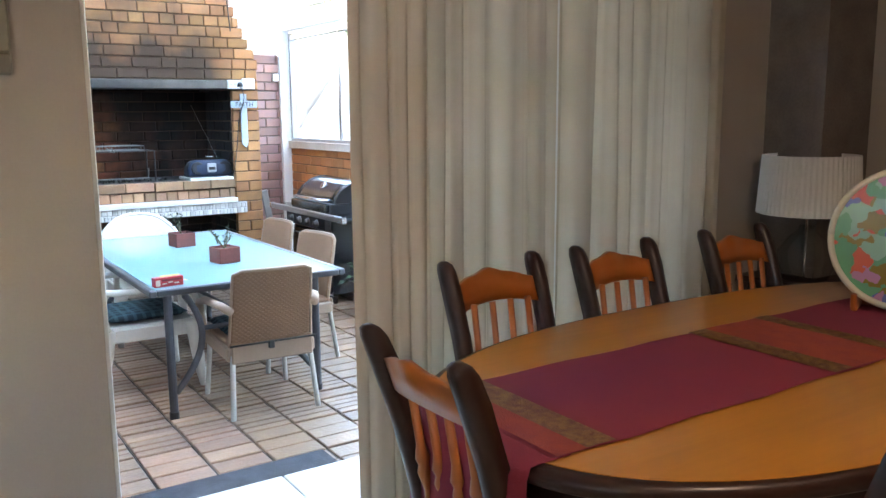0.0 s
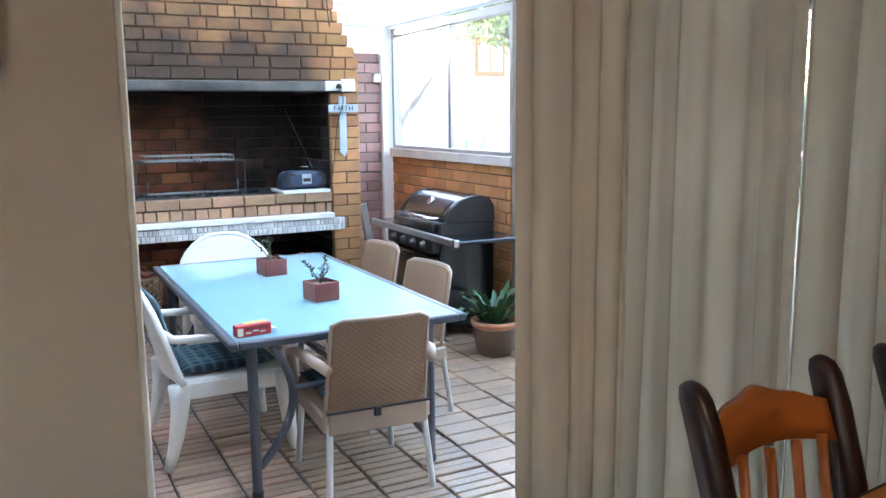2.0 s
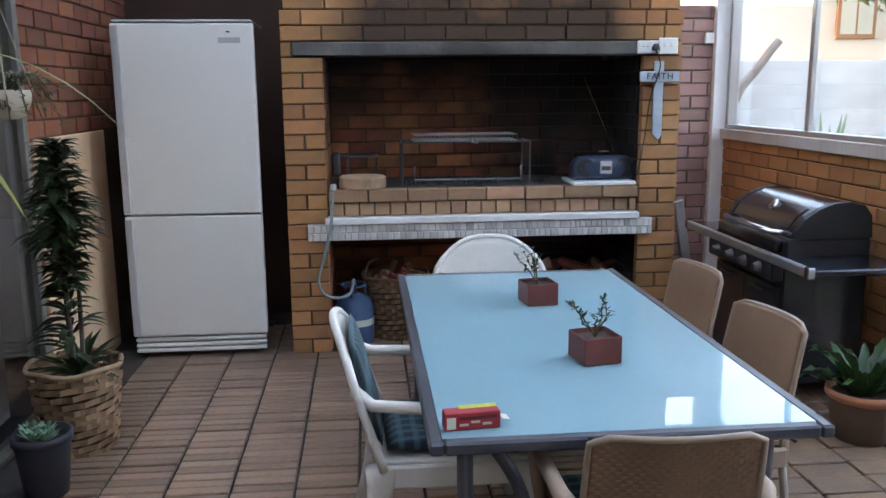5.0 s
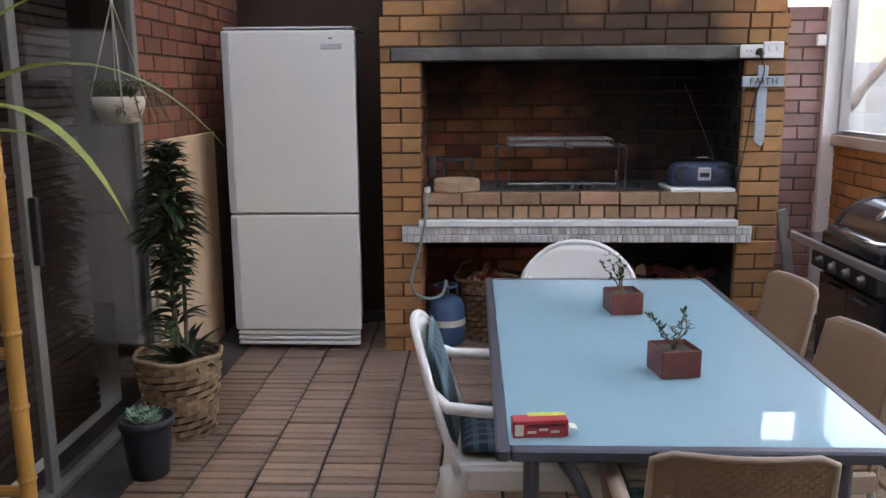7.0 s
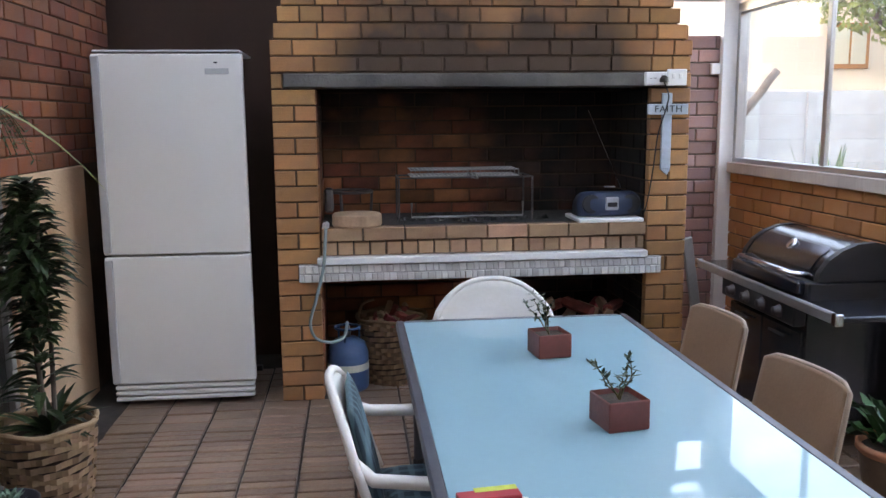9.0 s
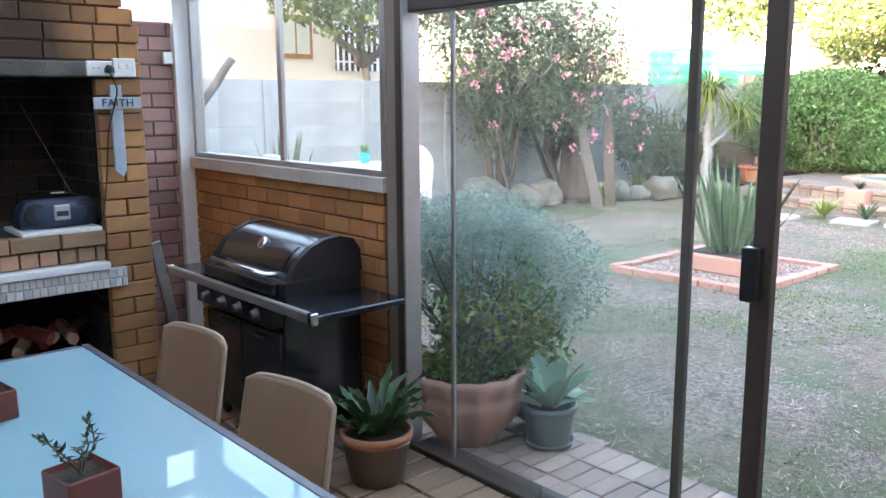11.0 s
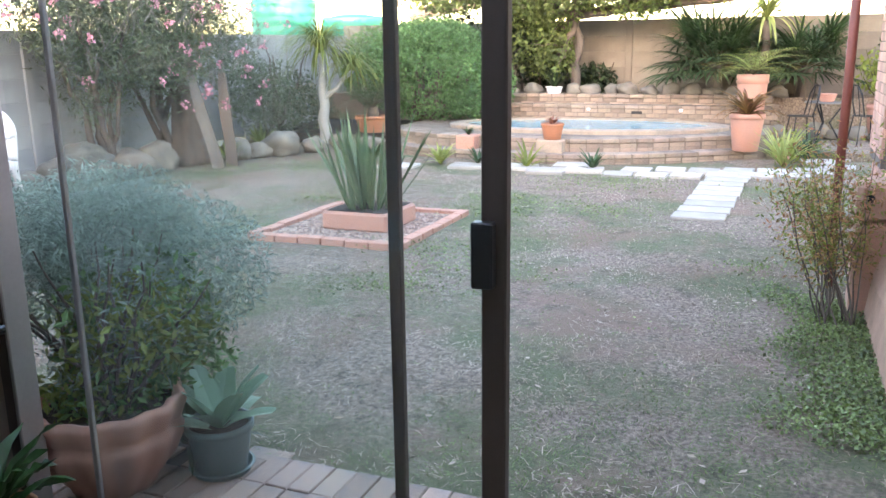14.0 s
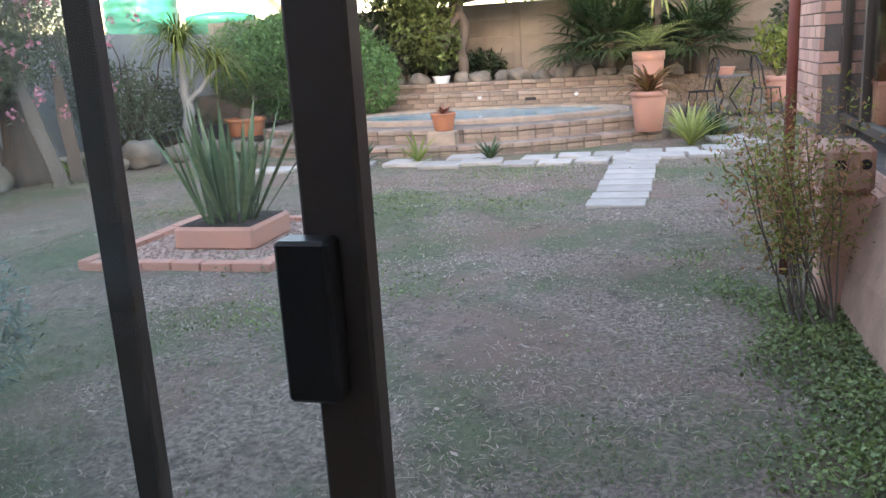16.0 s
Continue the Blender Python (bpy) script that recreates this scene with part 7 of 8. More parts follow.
tree("tall trees beyond the far wall", 21.5, 5.5, GROUND, [(21, 4.4, 3.6, 1.4, 1.6, 1.2), (21, 7.2, 4.2, 1.4, 1.8, 1.3), (21, 1.6, 4.4, 1.4, 1.8, 1.1), (21, -2.0, 4.5, 1.4, 2.2, 1.2), (21, -6.0, 4.2, 1.4, 2.2, 1.4)], 14000, M_LEAF_TREE, 0.2, 7, 2.4)


def fan_palm(x, y, z, n, length, seed, label):
    rnd = random.Random(seed)
    t = thing("fan_palm", label, "palm", pose(x, y, z))
    part("trunk", lathem([(0.16, 0), (0.13, 0.3), (0.1, 0.6)], 12), M_BARK, t)
    stl, lv = bmesh.new(), bmesh.new()
    for i in range(n):
        a = 6.283 * i / n + rnd.uniform(-0.2, 0.2)
        d = Vector((math.cos(a), math.sin(a), rnd.uniform(-0.3, 1.5))).normalized()
        e = Vector((0, 0, 0.55)) + d * length * rnd.uniform(0.3, 0.75)
        tube(stl, [(0, 0, 0.55), Vector((0, 0, 0.6)).lerp(e, 0.6), e], 0.009, 5, 0.005)
        side = d.cross(Vector((0, 0, 1))).normalized()
        up = side.cross(d)
        for k in range(15):
            an = -1.9 + 3.8 * k / 14
            blade(lv, e, d * math.cos(an) + side * math.sin(an) + up * 0.15, length * 0.62 * (0.75 + 0.25 * math.cos(an)), 0.05, 4, 0.9)
    part("stalk", stl, M_STEM, t)
    part("frond", lv, M_LEAF_PALM, t)


fan_palm(16.9, -2.4, 0.62, 64, 1.2, 31, "spreading dark green fan palm against the far wall")
fan_palm(16.9, -3.9, 0.6, 54, 1.0, 33, "spreading dark green fan palm against the far wall")

# dark planting in front of the far wall
for lab, cl in (("dense dark green shrub before the far wall", [(17.35, -0.1, 0.95, 0.3, 0.5, 0.3), (17.3, 0.9, 1.35, 0.4, 0.6, 0.7), (17.3, 1.5, 1.9, 0.4, 0.5, 0.6)]),
                ("dense dark green shrub before the far wall", [(17.4, 2.6, 1.5, 0.4, 1.0, 0.8), (17.3, 3.9, 1.3, 0.5, 0.8, 0.8)]),
                ("loose dark shrub beyond the bistro set", [(17.2, -5.8, 1.2, 0.6, 0.9, 0.9), (17.3, -7.2, 1.4, 0.6, 0.9, 1.0)])):
    fs = thing("background_shrub", lab, "shrub", pose(0, 0, 0))
    b_ = bmesh.new()
    for c in cl:
        for k in range(4):
            limb(b_, (c[0], c[1] + rg.uniform(-0.2, 0.2), 0.1), (c[0] + rg.uniform(-0.2, 0.2), c[1] + rg.uniform(-0.5, 0.5), c[2] + 0.3), 0.03, 0.01, rg)
    part("stem", b_, M_BARK, fs)
    leaf_cloud("foliage", clump_points(rg, cl, 3600, 0.25), 0.13, M_LEAF_DK, fs, rg, 0.45, 0.4)

# wire bistro set
bt = thing("bistro_table", "black wrought-iron bistro table beside the pool", "table", pose(15.4, -4.2, 0.06))
part("tabletop", lathem([(0.001, 0.6), (0.32, 0.6), (0.33, 0.61), (0.32, 0.62), (0.001, 0.62)], 28), M_GRILL, bt)
for k in range(3):
    a = k * 2.094 + 0.4
    part("leg", tubem([(0.25 * math.cos(a), 0.25 * math.sin(a), 0.6), (0.06 * math.cos(a), 0.06 * math.sin(a), 0.3), (0.24 * math.cos(a), 0.24 * math.sin(a), 0.0)], 0.014, 8), M_BLACK, bt)
tp = pot("bistro_pot", "small terracotta bowl on the bistro table", 15.4, -4.2, 0.68, 0.14, 0.12, M_TERRA_LT)
for x, y, r in ((15.2, -4.75, 200), (15.0, -3.85, 20)):
    c_ = thing("bistro_chair", "black wrought-iron bistro chair with curled back", "chair", pose(x, y, 0.06, 0, 0, r), "bistro chairs")
    part("seat", lathem([(0.001, 0.42), (0.19, 0.42), (0.2, 0.43), (0.001, 0.44)], 24), M_BLACK, c_)
    part("back", tubem([(-0.17, -0.1, 0.42), (-0.18, -0.17, 0.75), (-0.08, -0.2, 0.88), (0.08, -0.2, 0.88), (0.18, -0.17, 0.75), (0.17, -0.1, 0.42)], 0.012, 8), M_BLACK, c_)
    for s in (-0.07, 0.07):
        part("back_scroll", tubem([(s, -0.13, 0.43), (s * 1.6, -0.17, 0.62), (s, -0.2, 0.86)], 0.008, 6), M_BLACK, c_)
    for sx in (-1, 1):
        for sy in (-1, 1):
            part("leg", tubem([(sx * 0.13, sy * 0.13, 0.42), (sx * 0.18, sy * 0.18, 0)], 0.011, 6), M_BLACK, c_)

# white patio table and chairs by the side wall
wt = thing("round_table", "round white plastic garden table by the side wall", "table", pose(6.55, 3.95, GROUND))
part("tabletop", lathem([(0.001, 0.84), (0.46, 0.84), (0.48, 0.86), (0.47, 0.88), (0.001, 0.885)], 36), M_WPLASTIC, wt)
for k in range(4):
    a = k * 1.571 + 0.7
    part("leg", tubem([(0.3 * math.cos(a), 0.3 * math.sin(a), 0.84), (0.38 * math.cos(a), 0.38 * math.sin(a), 0.0)], 0.03, 8), M_WPLASTIC, wt)
tq = pot("turquoise_pot", "small turquoise pot with a green plant on the garden table", 6.55, 4.0, GROUND + 0.885, 0.075, 0.13, mat("turquoise_glaze", (0.03, 0.38, 0.36), 0.35, var=0.1))
b_ = bmesh.new()
rosette(b_, 26, 0.15, 0.025, rg, (0.6, 2.5), 0.6, 4, (0, 0, 0.12))
part("leaves", b_, M_LEAF_HEDGE, tq)
for x, y, r in ((7.25, 4.3, 110), (5.75, 4.1, -80)):
    o_ = white_chair(pose(x, y, GROUND, 0, 0, r), "white moulded plastic armchair beside the round garden table")
    o_.scale = (1.25, 1.25, 1.3)

# neighbours: plastered house with a barred window and an orange shutter, and green water tanks
nh = thing("neighbour_house", "pale plastered neighbouring house with barred window", "house", pose(0, 0, 0))
part("wall", boxm(4.0, 11.6, 9.0, 13.0, GROUND, 3.7), M_NEIGH, nh)
part("roof", boxm(3.6, 12.0, 8.6, 13.4, 3.7, 3.85), M_ROOF, nh)
wd = part("window", boxm(8.35, 9.05, 8.95, 8.999, 2.3, 3.05, 0.01), M_ORWOOD, nh, "orange wooden window")
for x0_, x1_ in ((8.42, 8.68), (8.72, 8.98)):
    part("pane", boxm(x0_, x1_, 8.94, 8.9495, 2.38, 2.97), M_CARD_LT, wd, "pale curtained pane")
part("window", boxm(9.55, 10.5, 8.97, 8.999, 2.1, 2.95, 0.01), M_BLACK, nh, "dark window behind white bars")
for k in range(8):
    part("bar", boxm(9.55 + k * 0.13, 9.58 + k * 0.13, 8.9, 8.94, 2.1, 2.95), M_WHITE, nh)
for z in (2.25, 2.8):
    part("bar", boxm(9.5, 10.55, 8.9, 8.94, z, z + 0.03), M_WHITE, nh)
for x, y, r, z in ((19.6, 8.2, 0.8, 2.85), (19.9, 6.4, 0.75, 2.45)):
    tk = thing("water_tank", "ribbed green plastic water tank beyond the wall", "water tank", pose(x, y, GROUND), "water tanks")
    pr_ = []
    zz = 0.0
    while zz < z - 0.2:
        pr_ += [(r, zz), (r * 1.02, zz + 0.05), (r * 1.02, zz + 0.12), (r, zz + 0.17)]
        zz += 0.22
    part("body", lathem(pr_ + [(r, z - 0.2), (r * 0.7, z - 0.05), (0.25, z), (0.001, z)], 36), M_TANK, tk, "", True)

# pruned trunk and spiky plant against the side wall
pt = thing("pruned_trunk", "leaning pruned bare tree trunk before the side wall", "tree trunk", pose(4.3, 4.85, GROUND))
b_ = bmesh.new()
limb(b_, (0, 0, 0), (0.35, -0.1, 1.35), 0.07, 0.055, rg, 0.03)
limb(b_, (0.35, -0.1, 1.33), (0.88, -0.25, 2.1), 0.055, 0.045, rg, 0.02)
part("bark", b_, M_BARK, pt, "", True)
ag = thing("spiky_plant", "upright spiky green plant at the foot of the side wall", "plant", pose(6.03, 4.95, GROUND))
b_ = bmesh.new()
rosette(b_, 26, 1.25, 0.10, rg, (2.4, 7.0), 0.2, 6)
part("leaves", b_, M_LEAF_SNAKE, ag)

# house wall along the garden, with pier, window and sill
hw = thing("wall_house", "pinkish face-brick house wall with windows", "wall", kind="structure")
part("core", boxm(3.0, 9.6, -4.75, -4.42, GROUND - 0.05, 0.56), M_MORTAR, hw)
part("core", boxm(3.0, 6.48, -4.75, -4.345, 0.56, 2.7), M_MORTAR, hw)
part("core", boxm(8.62, 9.6, -4.75, -4.372, 0.56, 2.7), M_MORTAR, hw)
part("head", boxm(6.48, 8.62, -4.75, -4.45, 2.1, 2.7), M_MORTAR, hw)
mh = pose(0, -4.33, 0, 0, 0, 180)
for i in range(7):
    course(hw, -9.6, -3.9, GROUND + 0.02 + i * CW, M_BRICK_HOUSE, mh @ pose(0, 0.078, 0), start=0.5 if i % 2 else 0, rnd=rg)
for i in range(18):
    course(hw, -6.50, -4.2, 0.64 + i * CW, M_BRICK_HOUSE, mh, start=0.5 if i % 2 else 0, rnd=rg)
    course(hw, -9.6, -8.62, 0.64 + i * CW, M_BRICK_HOUSE, mh @ pose(0, 0.03, 0), start=0.5 if i % 2 else 0, rnd=rg)
    course(hw, 0.0, 0.3, 0.64 + i * CW, M_BRICK_HOUSE, pose(8.62, -4.38, 0, 0, 0, -90), start=0.5 if i % 2 else 0, rnd=rg)
    course(hw, 0.0, 0.3, 0.64 + i * CW, M_BRICK_HOUSE, pose(6.5, -4.65, 0, 0, 0, 90), start=0.5 if i % 2 else 0, rnd=rg)
# sloping plastered footing along the wall
b_ = bmesh.new()
skin(b_, [[b_.verts.new((x, y, z)) for y, z in ((-4.42, GROUND), (-4.16, GROUND), (-4.19, 0.18 + 0.04 * (k % 2)), (-4.30, 0.5), (-4.42, 0.54))] for k, x in enumerate((4.3, 4.7, 5.2, 5.7, 6.2, 6.48))])
part("footing", b_, M_SANDSTONE, hw, "sloping pinkish stone footing")
w2 = thing("window_2", "brown-framed house window over a brick sill", "window", kind="structure")
for x in (6.52, 7.2, 7.88, 8.54):
    part("window_frame", boxm(x, x + 0.06, -4.56, -4.50, 0.66, 2.1, 0.004), M_ALU, w2)
for z in (0.66, 2.04):
    part("window_frame", boxm(6.58, 8.54, -4.56, -4.50, z, z + 0.06, 0.004), M_ALU, w2)
part("pane", boxm(6.58, 8.54, -4.535, -4.53, 0.72, 2.04), M_GLASS, w2)
structure("wall_house_room", boxm(6.4, 9.2, -6.2, -6.1, 0, 2.6), M_SHADED_BROWN, "room wall behind the house window, dimness put into its colour", "wall")
structure("wall_house_end", boxm(9.55, 9.6, -9, -4.4, GROUND, 2.7), M_BRICK_HOUSE, "brick house end wall", "wall")
pl = thing("veranda_post", "thin red-oxide steel post in front of the house", "post", pose(7.15, -3.99, GROUND - 0.02))
part("shaft", tubem([(0, 0, 0), (0, 0, 2.75)], 0.03, 14), M_RUSTPOLE, pl, "", True)
ow = thing("stone_block", "pinkish sandstone block with two drilled holes", "stone", pose(6.62, -4.19, GROUND - 0.02))
part("pier", boxm(-0.13, 0.13, -0.12, 0.12, 0, 0.6, 0.02), M_BRICK_HOUSE, ow)
part("block", boxm(-0.16, 0.16, -0.1, 0.13, 0.6, 0.84, 0.03), M_SANDSTONE, ow)
for x in (-0.05, 0.06):
    b_ = lathem([(0.026, 0), (0.026, 0.004), (0.001, 0.005)], 14)
    bmesh.ops.transform(b_, matrix=pose(-0.159, x, 0.75, 0, -90, 0), verts=b_.verts[:])
    part("hole", b_, M_BLACK, ow, "dark drilled hole")

# shrub with thin reddish stems beside the house
bs = thing("nandina_shrub", "thin-stemmed reddish and yellow-green shrub beside the house wall", "shrub", pose(6.3, -3.98, GROUND))
b_ = bmesh.new()
tp_ = []
for k in range(20):
    tp_ += limb(b_, (rg.uniform(-0.2, 0.22), rg.uniform(-0.12, 0.12), 0), (rg.uniform(-0.45, 0.5), rg.uniform(-0.2, 0.35), rg.uniform(0.6, 1.05)), 0.006, 0.002, rg, 0.02, 6, 5)[3:]
part("stem", b_, M_BARK, bs)
lv_ = [p + Vector((rg.gauss(0, 0.08), rg.gauss(0, 0.08), rg.gauss(0, 0.07))) for p in rg.choices(tp_, k=5000)]
leaf_cloud("leaves", lv_[:2600], 0.036, M_LEAF_NANDINA, bs, rg, 0.3)
leaf_cloud("young_leaves", lv_[2600:], 0.036, M_LEAF_YEL, bs, rg, 0.3)

# big urn with lavender-grey bush, and grey-green tub, outside the glass door
ux, uy = 3.27, -1.33
ur = thing("urn", "large fluted salmon terracotta urn on the paving", "plant pot", pose(ux, uy, GROUND))
b_ = lathem([(0.15, 0), (0.16, 0.03), (0.235, 0.13), (0.265, 0.2), (0.268, 0.235), (0.25, 0.25), (0.262, 0.27), (0.285, 0.33), (0.275, 0.36), (0.25, 0.355), (0.24, 0.3)], 64, flute=0.04, flutes=12)
part("pot", b_, M_TERRA_LT, ur, "", True)
part("soil", lathem([(0.001, 0.3), (0.245, 0.3), (0.245, 0.31), (0.001, 0.315)], 32), M_SOIL, ur)
bu = thing("lavender_bush", "bushy grey-green shrub growing in the terracotta urn", "shrub", pose(ux, uy, GROUND + 0.31))
b_ = bmesh.new()
tw = []
for k in range(34):
    e_ = (rg.uniform(-0.15, 0.6), rg.uniform(-0.3, 0.55), rg.uniform(0.3, 0.68))
    tw += limb(b_, (rg.uniform(-0.1, 0.1), rg.uniform(-0.1, 0.1), 0), e_, 0.012, 0.003, rg, 0.025, 6, 5)[2:]
part("stem", b_, M_BARK, bu)
cl = [(0.30, 0.22, 0.62, 0.42, 0.42, 0.28), (0.55, 0.0, 0.42, 0.34, 0.36, 0.3), (0.1, 0.45, 0.55, 0.32, 0.32, 0.3), (0.55, 0.45, 0.5, 0.4, 0.35, 0.32)]
pts = clump_points(rg, cl, 22000, 0.25) + [p + Vector((rg.gauss(0, 0.05), rg.gauss(0, 0.05), rg.gauss(0, 0.05))) for p in rg.choices(tw, k=2500)]
leaf_cloud("grey_leaves", pts, 0.042, M_LEAF_LAV, bu, rg, 0.2, 0.8)
cl = [(0.1, -0.05, 0.28, 0.3, 0.3, 0.25), (0.3, 0.05, 0.2, 0.3, 0.3, 0.25), (0.0, 0.1, 0.06, 0.26, 0.26, 0.1)]
leaf_cloud("yellow_leaves", clump_points(rg, cl, 2200, 0.2), 0.05, M_LEAF_YEL, bu, rg, 0.4)
leaf_cloud("green_leaves", clump_points(rg, [(0.05, 0.0, 0.05, 0.25, 0.25, 0.1), (0.35, -0.1, 0.08, 0.25, 0.2, 0.15), (0.2, 0.0, 0.3, 0.35, 0.35, 0.3)], 1800, 0.2), 0.05, M_LEAF_HEDGE, bu, rg, 0.4)
tb = pot("plastic_tub", "grey-green plastic pot with a pale broad-leaved succulent", 3.50, -1.66, GROUND, 0.135, 0.21, M_TUB)
part("saucer", lathem([(0.11, -0.0), (0.13, 0.03), (0.12, 0.032), (0.1, 0.01)], 28), M_TUB, tb)
b_ = bmesh.new()
for k in range(12):
    a = k * 2.4
    blade(b_, (0.01 * math.cos(a), 0.01 * math.sin(a), 0.17 + 0.004 * k), (math.cos(a), math.sin(a), 0.5 + 0.16 * k), rg.uniform(0.2, 0.27), 0.12, 7, 0.7, 0.12, 0.55)
part("leaves", b_, M_LEAF_PALE, tb)
fb = thing("dark_fern", "small dark feathery fern behind the succulent pot", "fern", pose(3.62, -1.42, GROUND))
b_ = bmesh.new()
rosette(b_, 40, 0.34, 0.045, rg, (0.5, 2.2), 1.2, 5)
part("fronds", b_, M_LEAF_DK, fb)

# ---- fireplace contents ----
HZ = 0.955
gb = thing("gas_bottle", "blue steel gas bottle under the hearth", "gas bottle", pose(0.36, 0.20, -0.012))
part("cylinder", lathem([(0.10, 0), (0.115, 0.02), (0.118, 0.06), (0.118, 0.22), (0.10, 0.28), (0.05, 0.31), (0.03, 0.315)], 28), M_BLUE, gb, "", True)
part("label_band", lathem([(0.1195, 0.13), (0.1195, 0.17)], 28), M_CARD_LT, gb, "worn pale label")
part("collar", tubem([(0.07 * math.cos(a / 10), 0.07 * math.sin(a / 10), 0.37) for a in range(0, 60)], 0.008, 8), M_BLUE, gb)
for a in (0.3, 2.4, 4.5):
    part("collar_stay", tubem([(0.07 * math.cos(a), 0.07 * math.sin(a), 0.29), (0.07 * math.cos(a), 0.07 * math.sin(a), 0.37)], 0.006, 6), M_BLUE, gb)
part("valve", lathem([(0.018, 0.31), (0.02, 0.35), (0.012, 0.38)], 12), M_GRILL, gb)
hs = thing("gas_hose", "grey-green gas hose hanging from the gas ring", "hose")
def smooth_path(pts, n=8):
    """A curve through points (Catmull-Rom)."""
    pts = [Vector(p) for p in pts]
    q = [pts[0]] + pts + [pts[-1]]
    out = []
    for i in range(1, len(q) - 2):
        a, b, c, d = q[i - 1], q[i], q[i + 1], q[i + 2]
        for k in range(n):
            t_ = k / n
            out.append(0.5 * (2 * b + (c - a) * t_ + (2 * a - 5 * b + 4 * c - d) * t_ ** 2 + (3 * b - a - 3 * c + d) * t_ ** 3))
    return out + [pts[-1]]


part("tube", tubem(smooth_path([(0.268, 0.03, 0.985), (0.262, -0.055, 0.95), (0.245, -0.068, 0.76), (0.20, -0.065, 0.58), (0.165, -0.05, 0.45), (0.19, -0.03, 0.36), (0.27, 0.0, 0.325), (0.34, 0.06, 0.335), (0.36, 0.12, 0.40), (0.36, 0.19, 0.375)]), 0.0085, 8), M_HOSE, hs, "", True)
part("nozzle", lathem([(0.018, 0), (0.018, 0.025), (0.012, 0.03)], 14, (0.264, -0.045, 0.965)), M_GREY, hs)
# gas ring / cast pot stand behind the stump
ri = thing("gas_ring", "black cast-iron gas ring on the hearth", "gas ring", pose(0.40, 0.36, HZ))
for a in range(3):
    part("leg", tubem([(0.11 * math.cos(a * 2.1), 0.11 * math.sin(a * 2.1), 0), (0.12 * math.cos(a * 2.1), 0.12 * math.sin(a * 2.1), 0.17)], 0.008, 6), M_IRON, ri)
part("ring", tubem([(0.12 * math.cos(a * 0.262), 0.12 * math.sin(a * 0.262), 0.17) for a in range(25)], 0.009, 8), M_IRON, ri)
part("valve", boxm(-0.15, -0.1, -0.12, -0.06, 0.06, 0.2, 0.012), M_IRON, ri)
sm = thing("wood_stump", "sawn round of pale wood used as a chopping block", "chopping block", pose(0.428, 0.115, HZ))
part("log", lathem([(0.132, 0), (0.138, 0.01), (0.136, 0.062), (0.128, 0.07), (0.001, 0.072)], 32, flute=0.02, flutes=5), M_CUTWOOD, sm, "", False)
# folding grill grid on its stand
gd = thing("grill_stand", "wire braai grid resting on a steel stand over the ash", "grill", pose(0, 0, HZ))
for x in (0.67, 1.44):
    part("upright", tubem([(x, 0.22, 0), (x, 0.22, 0.25), (x, 0.48, 0.25), (x, 0.48, 0)], 0.006, 6), M_IRON, gd)
for y in (0.22, 0.48):
    part("cross_bar", tubem([(0.67, y, 0.25), (1.44, y, 0.25)], 0.005, 6), M_IRON, gd)
part("lower_bar", tubem([(0.74, 0.2, 0.11), (0.74, 0.2, 0.03), (1.38, 0.2, 0.03), (1.38, 0.2, 0.11)], 0.007, 8), M_GRILL, gd)
gg = thing("wire_grid", "hinged wire braai grid", "grid", pose(1.05, 0.35, HZ + 0.258))
for s, nm in ((0.0, "lower_grid"), (0.035, "upper_grid")):
    b_ = bmesh.new()
    for i in range(26):
        x = -0.31 + i * 0.0248
        tube(b_, [(x, -0.13, s), (x, 0.13, s)], 0.0022, 5)
    for y in (-0.13, -0.045, 0.045, 0.13):
        tube(b_, [(-0.312, y, s), (0.312, y, s)], 0.0032, 5)
    tagged(part(nm, b_, M_GRILL, gg), kind="stuff")
b_ = bmesh.new()
for i in range(26):
    x = -0.31 + i * 0.0248
    tube(b_, [(x, -0.13, 0), (x, -0.13, 0.035)], 0.002, 5)
tagged(part("front_wire", b_, M_GRILL, gg), kind="stuff")
part("handle", tubem([(0.02, -0.13, 0.02), (0.03, -0.2, -0.005), (0.06, -0.21, -0.01), (0.05, -0.14, 0.02)], 0.005, 6), M_GRILL, gg)
as_ = thing("coal", "burnt coals and ash heap under the grid", "coals", pose(1.08, 0.33, HZ), kind="stuff")
V, F = [], []
ra = random.Random(2)
for k in range(140):
    c = Vector((ra.gauss(0, 0.17), ra.gauss(0, 0.08), 0.0))
    s = ra.uniform(0.01, 0.028)
    q = len(V)
    for d in ((1, 0, 0), (0, 1, 0), (-1, 0, 0), (0, -1, 0), (0, 0, 1), (0, 0, -0.2)):
        V.append(tuple(c + Vector(d) * s * ra.uniform(0.7, 1.2)))
    F += [(q, q + 1, q + 4), (q + 1, q + 2, q + 4), (q + 2, q + 3, q + 4), (q + 3, q, q + 4), (q + 1, q, q + 5), (q + 2, q + 1, q + 5), (q + 3, q + 2, q + 5), (q, q + 3, q + 5)]
tagged(mesh_from("lumps", V, F, M_ASH, as_), kind="stuff")
# radio on its board
bd = thing("board", "pale board lying on the hearth under the radio", "board", pose(1.86, 0.16, HZ))
part("plank", boxm(-0.2, 0.17, -0.16, 0.16, 0, 0.022, 0.004), M_LEDGE, bd)
rd = thing("portable_radio", "navy portable radio cassette player with raised aerial", "radio", pose(1.865, 0.15, HZ + 0.022))
b_ = bmesh.new()
pr_ = []
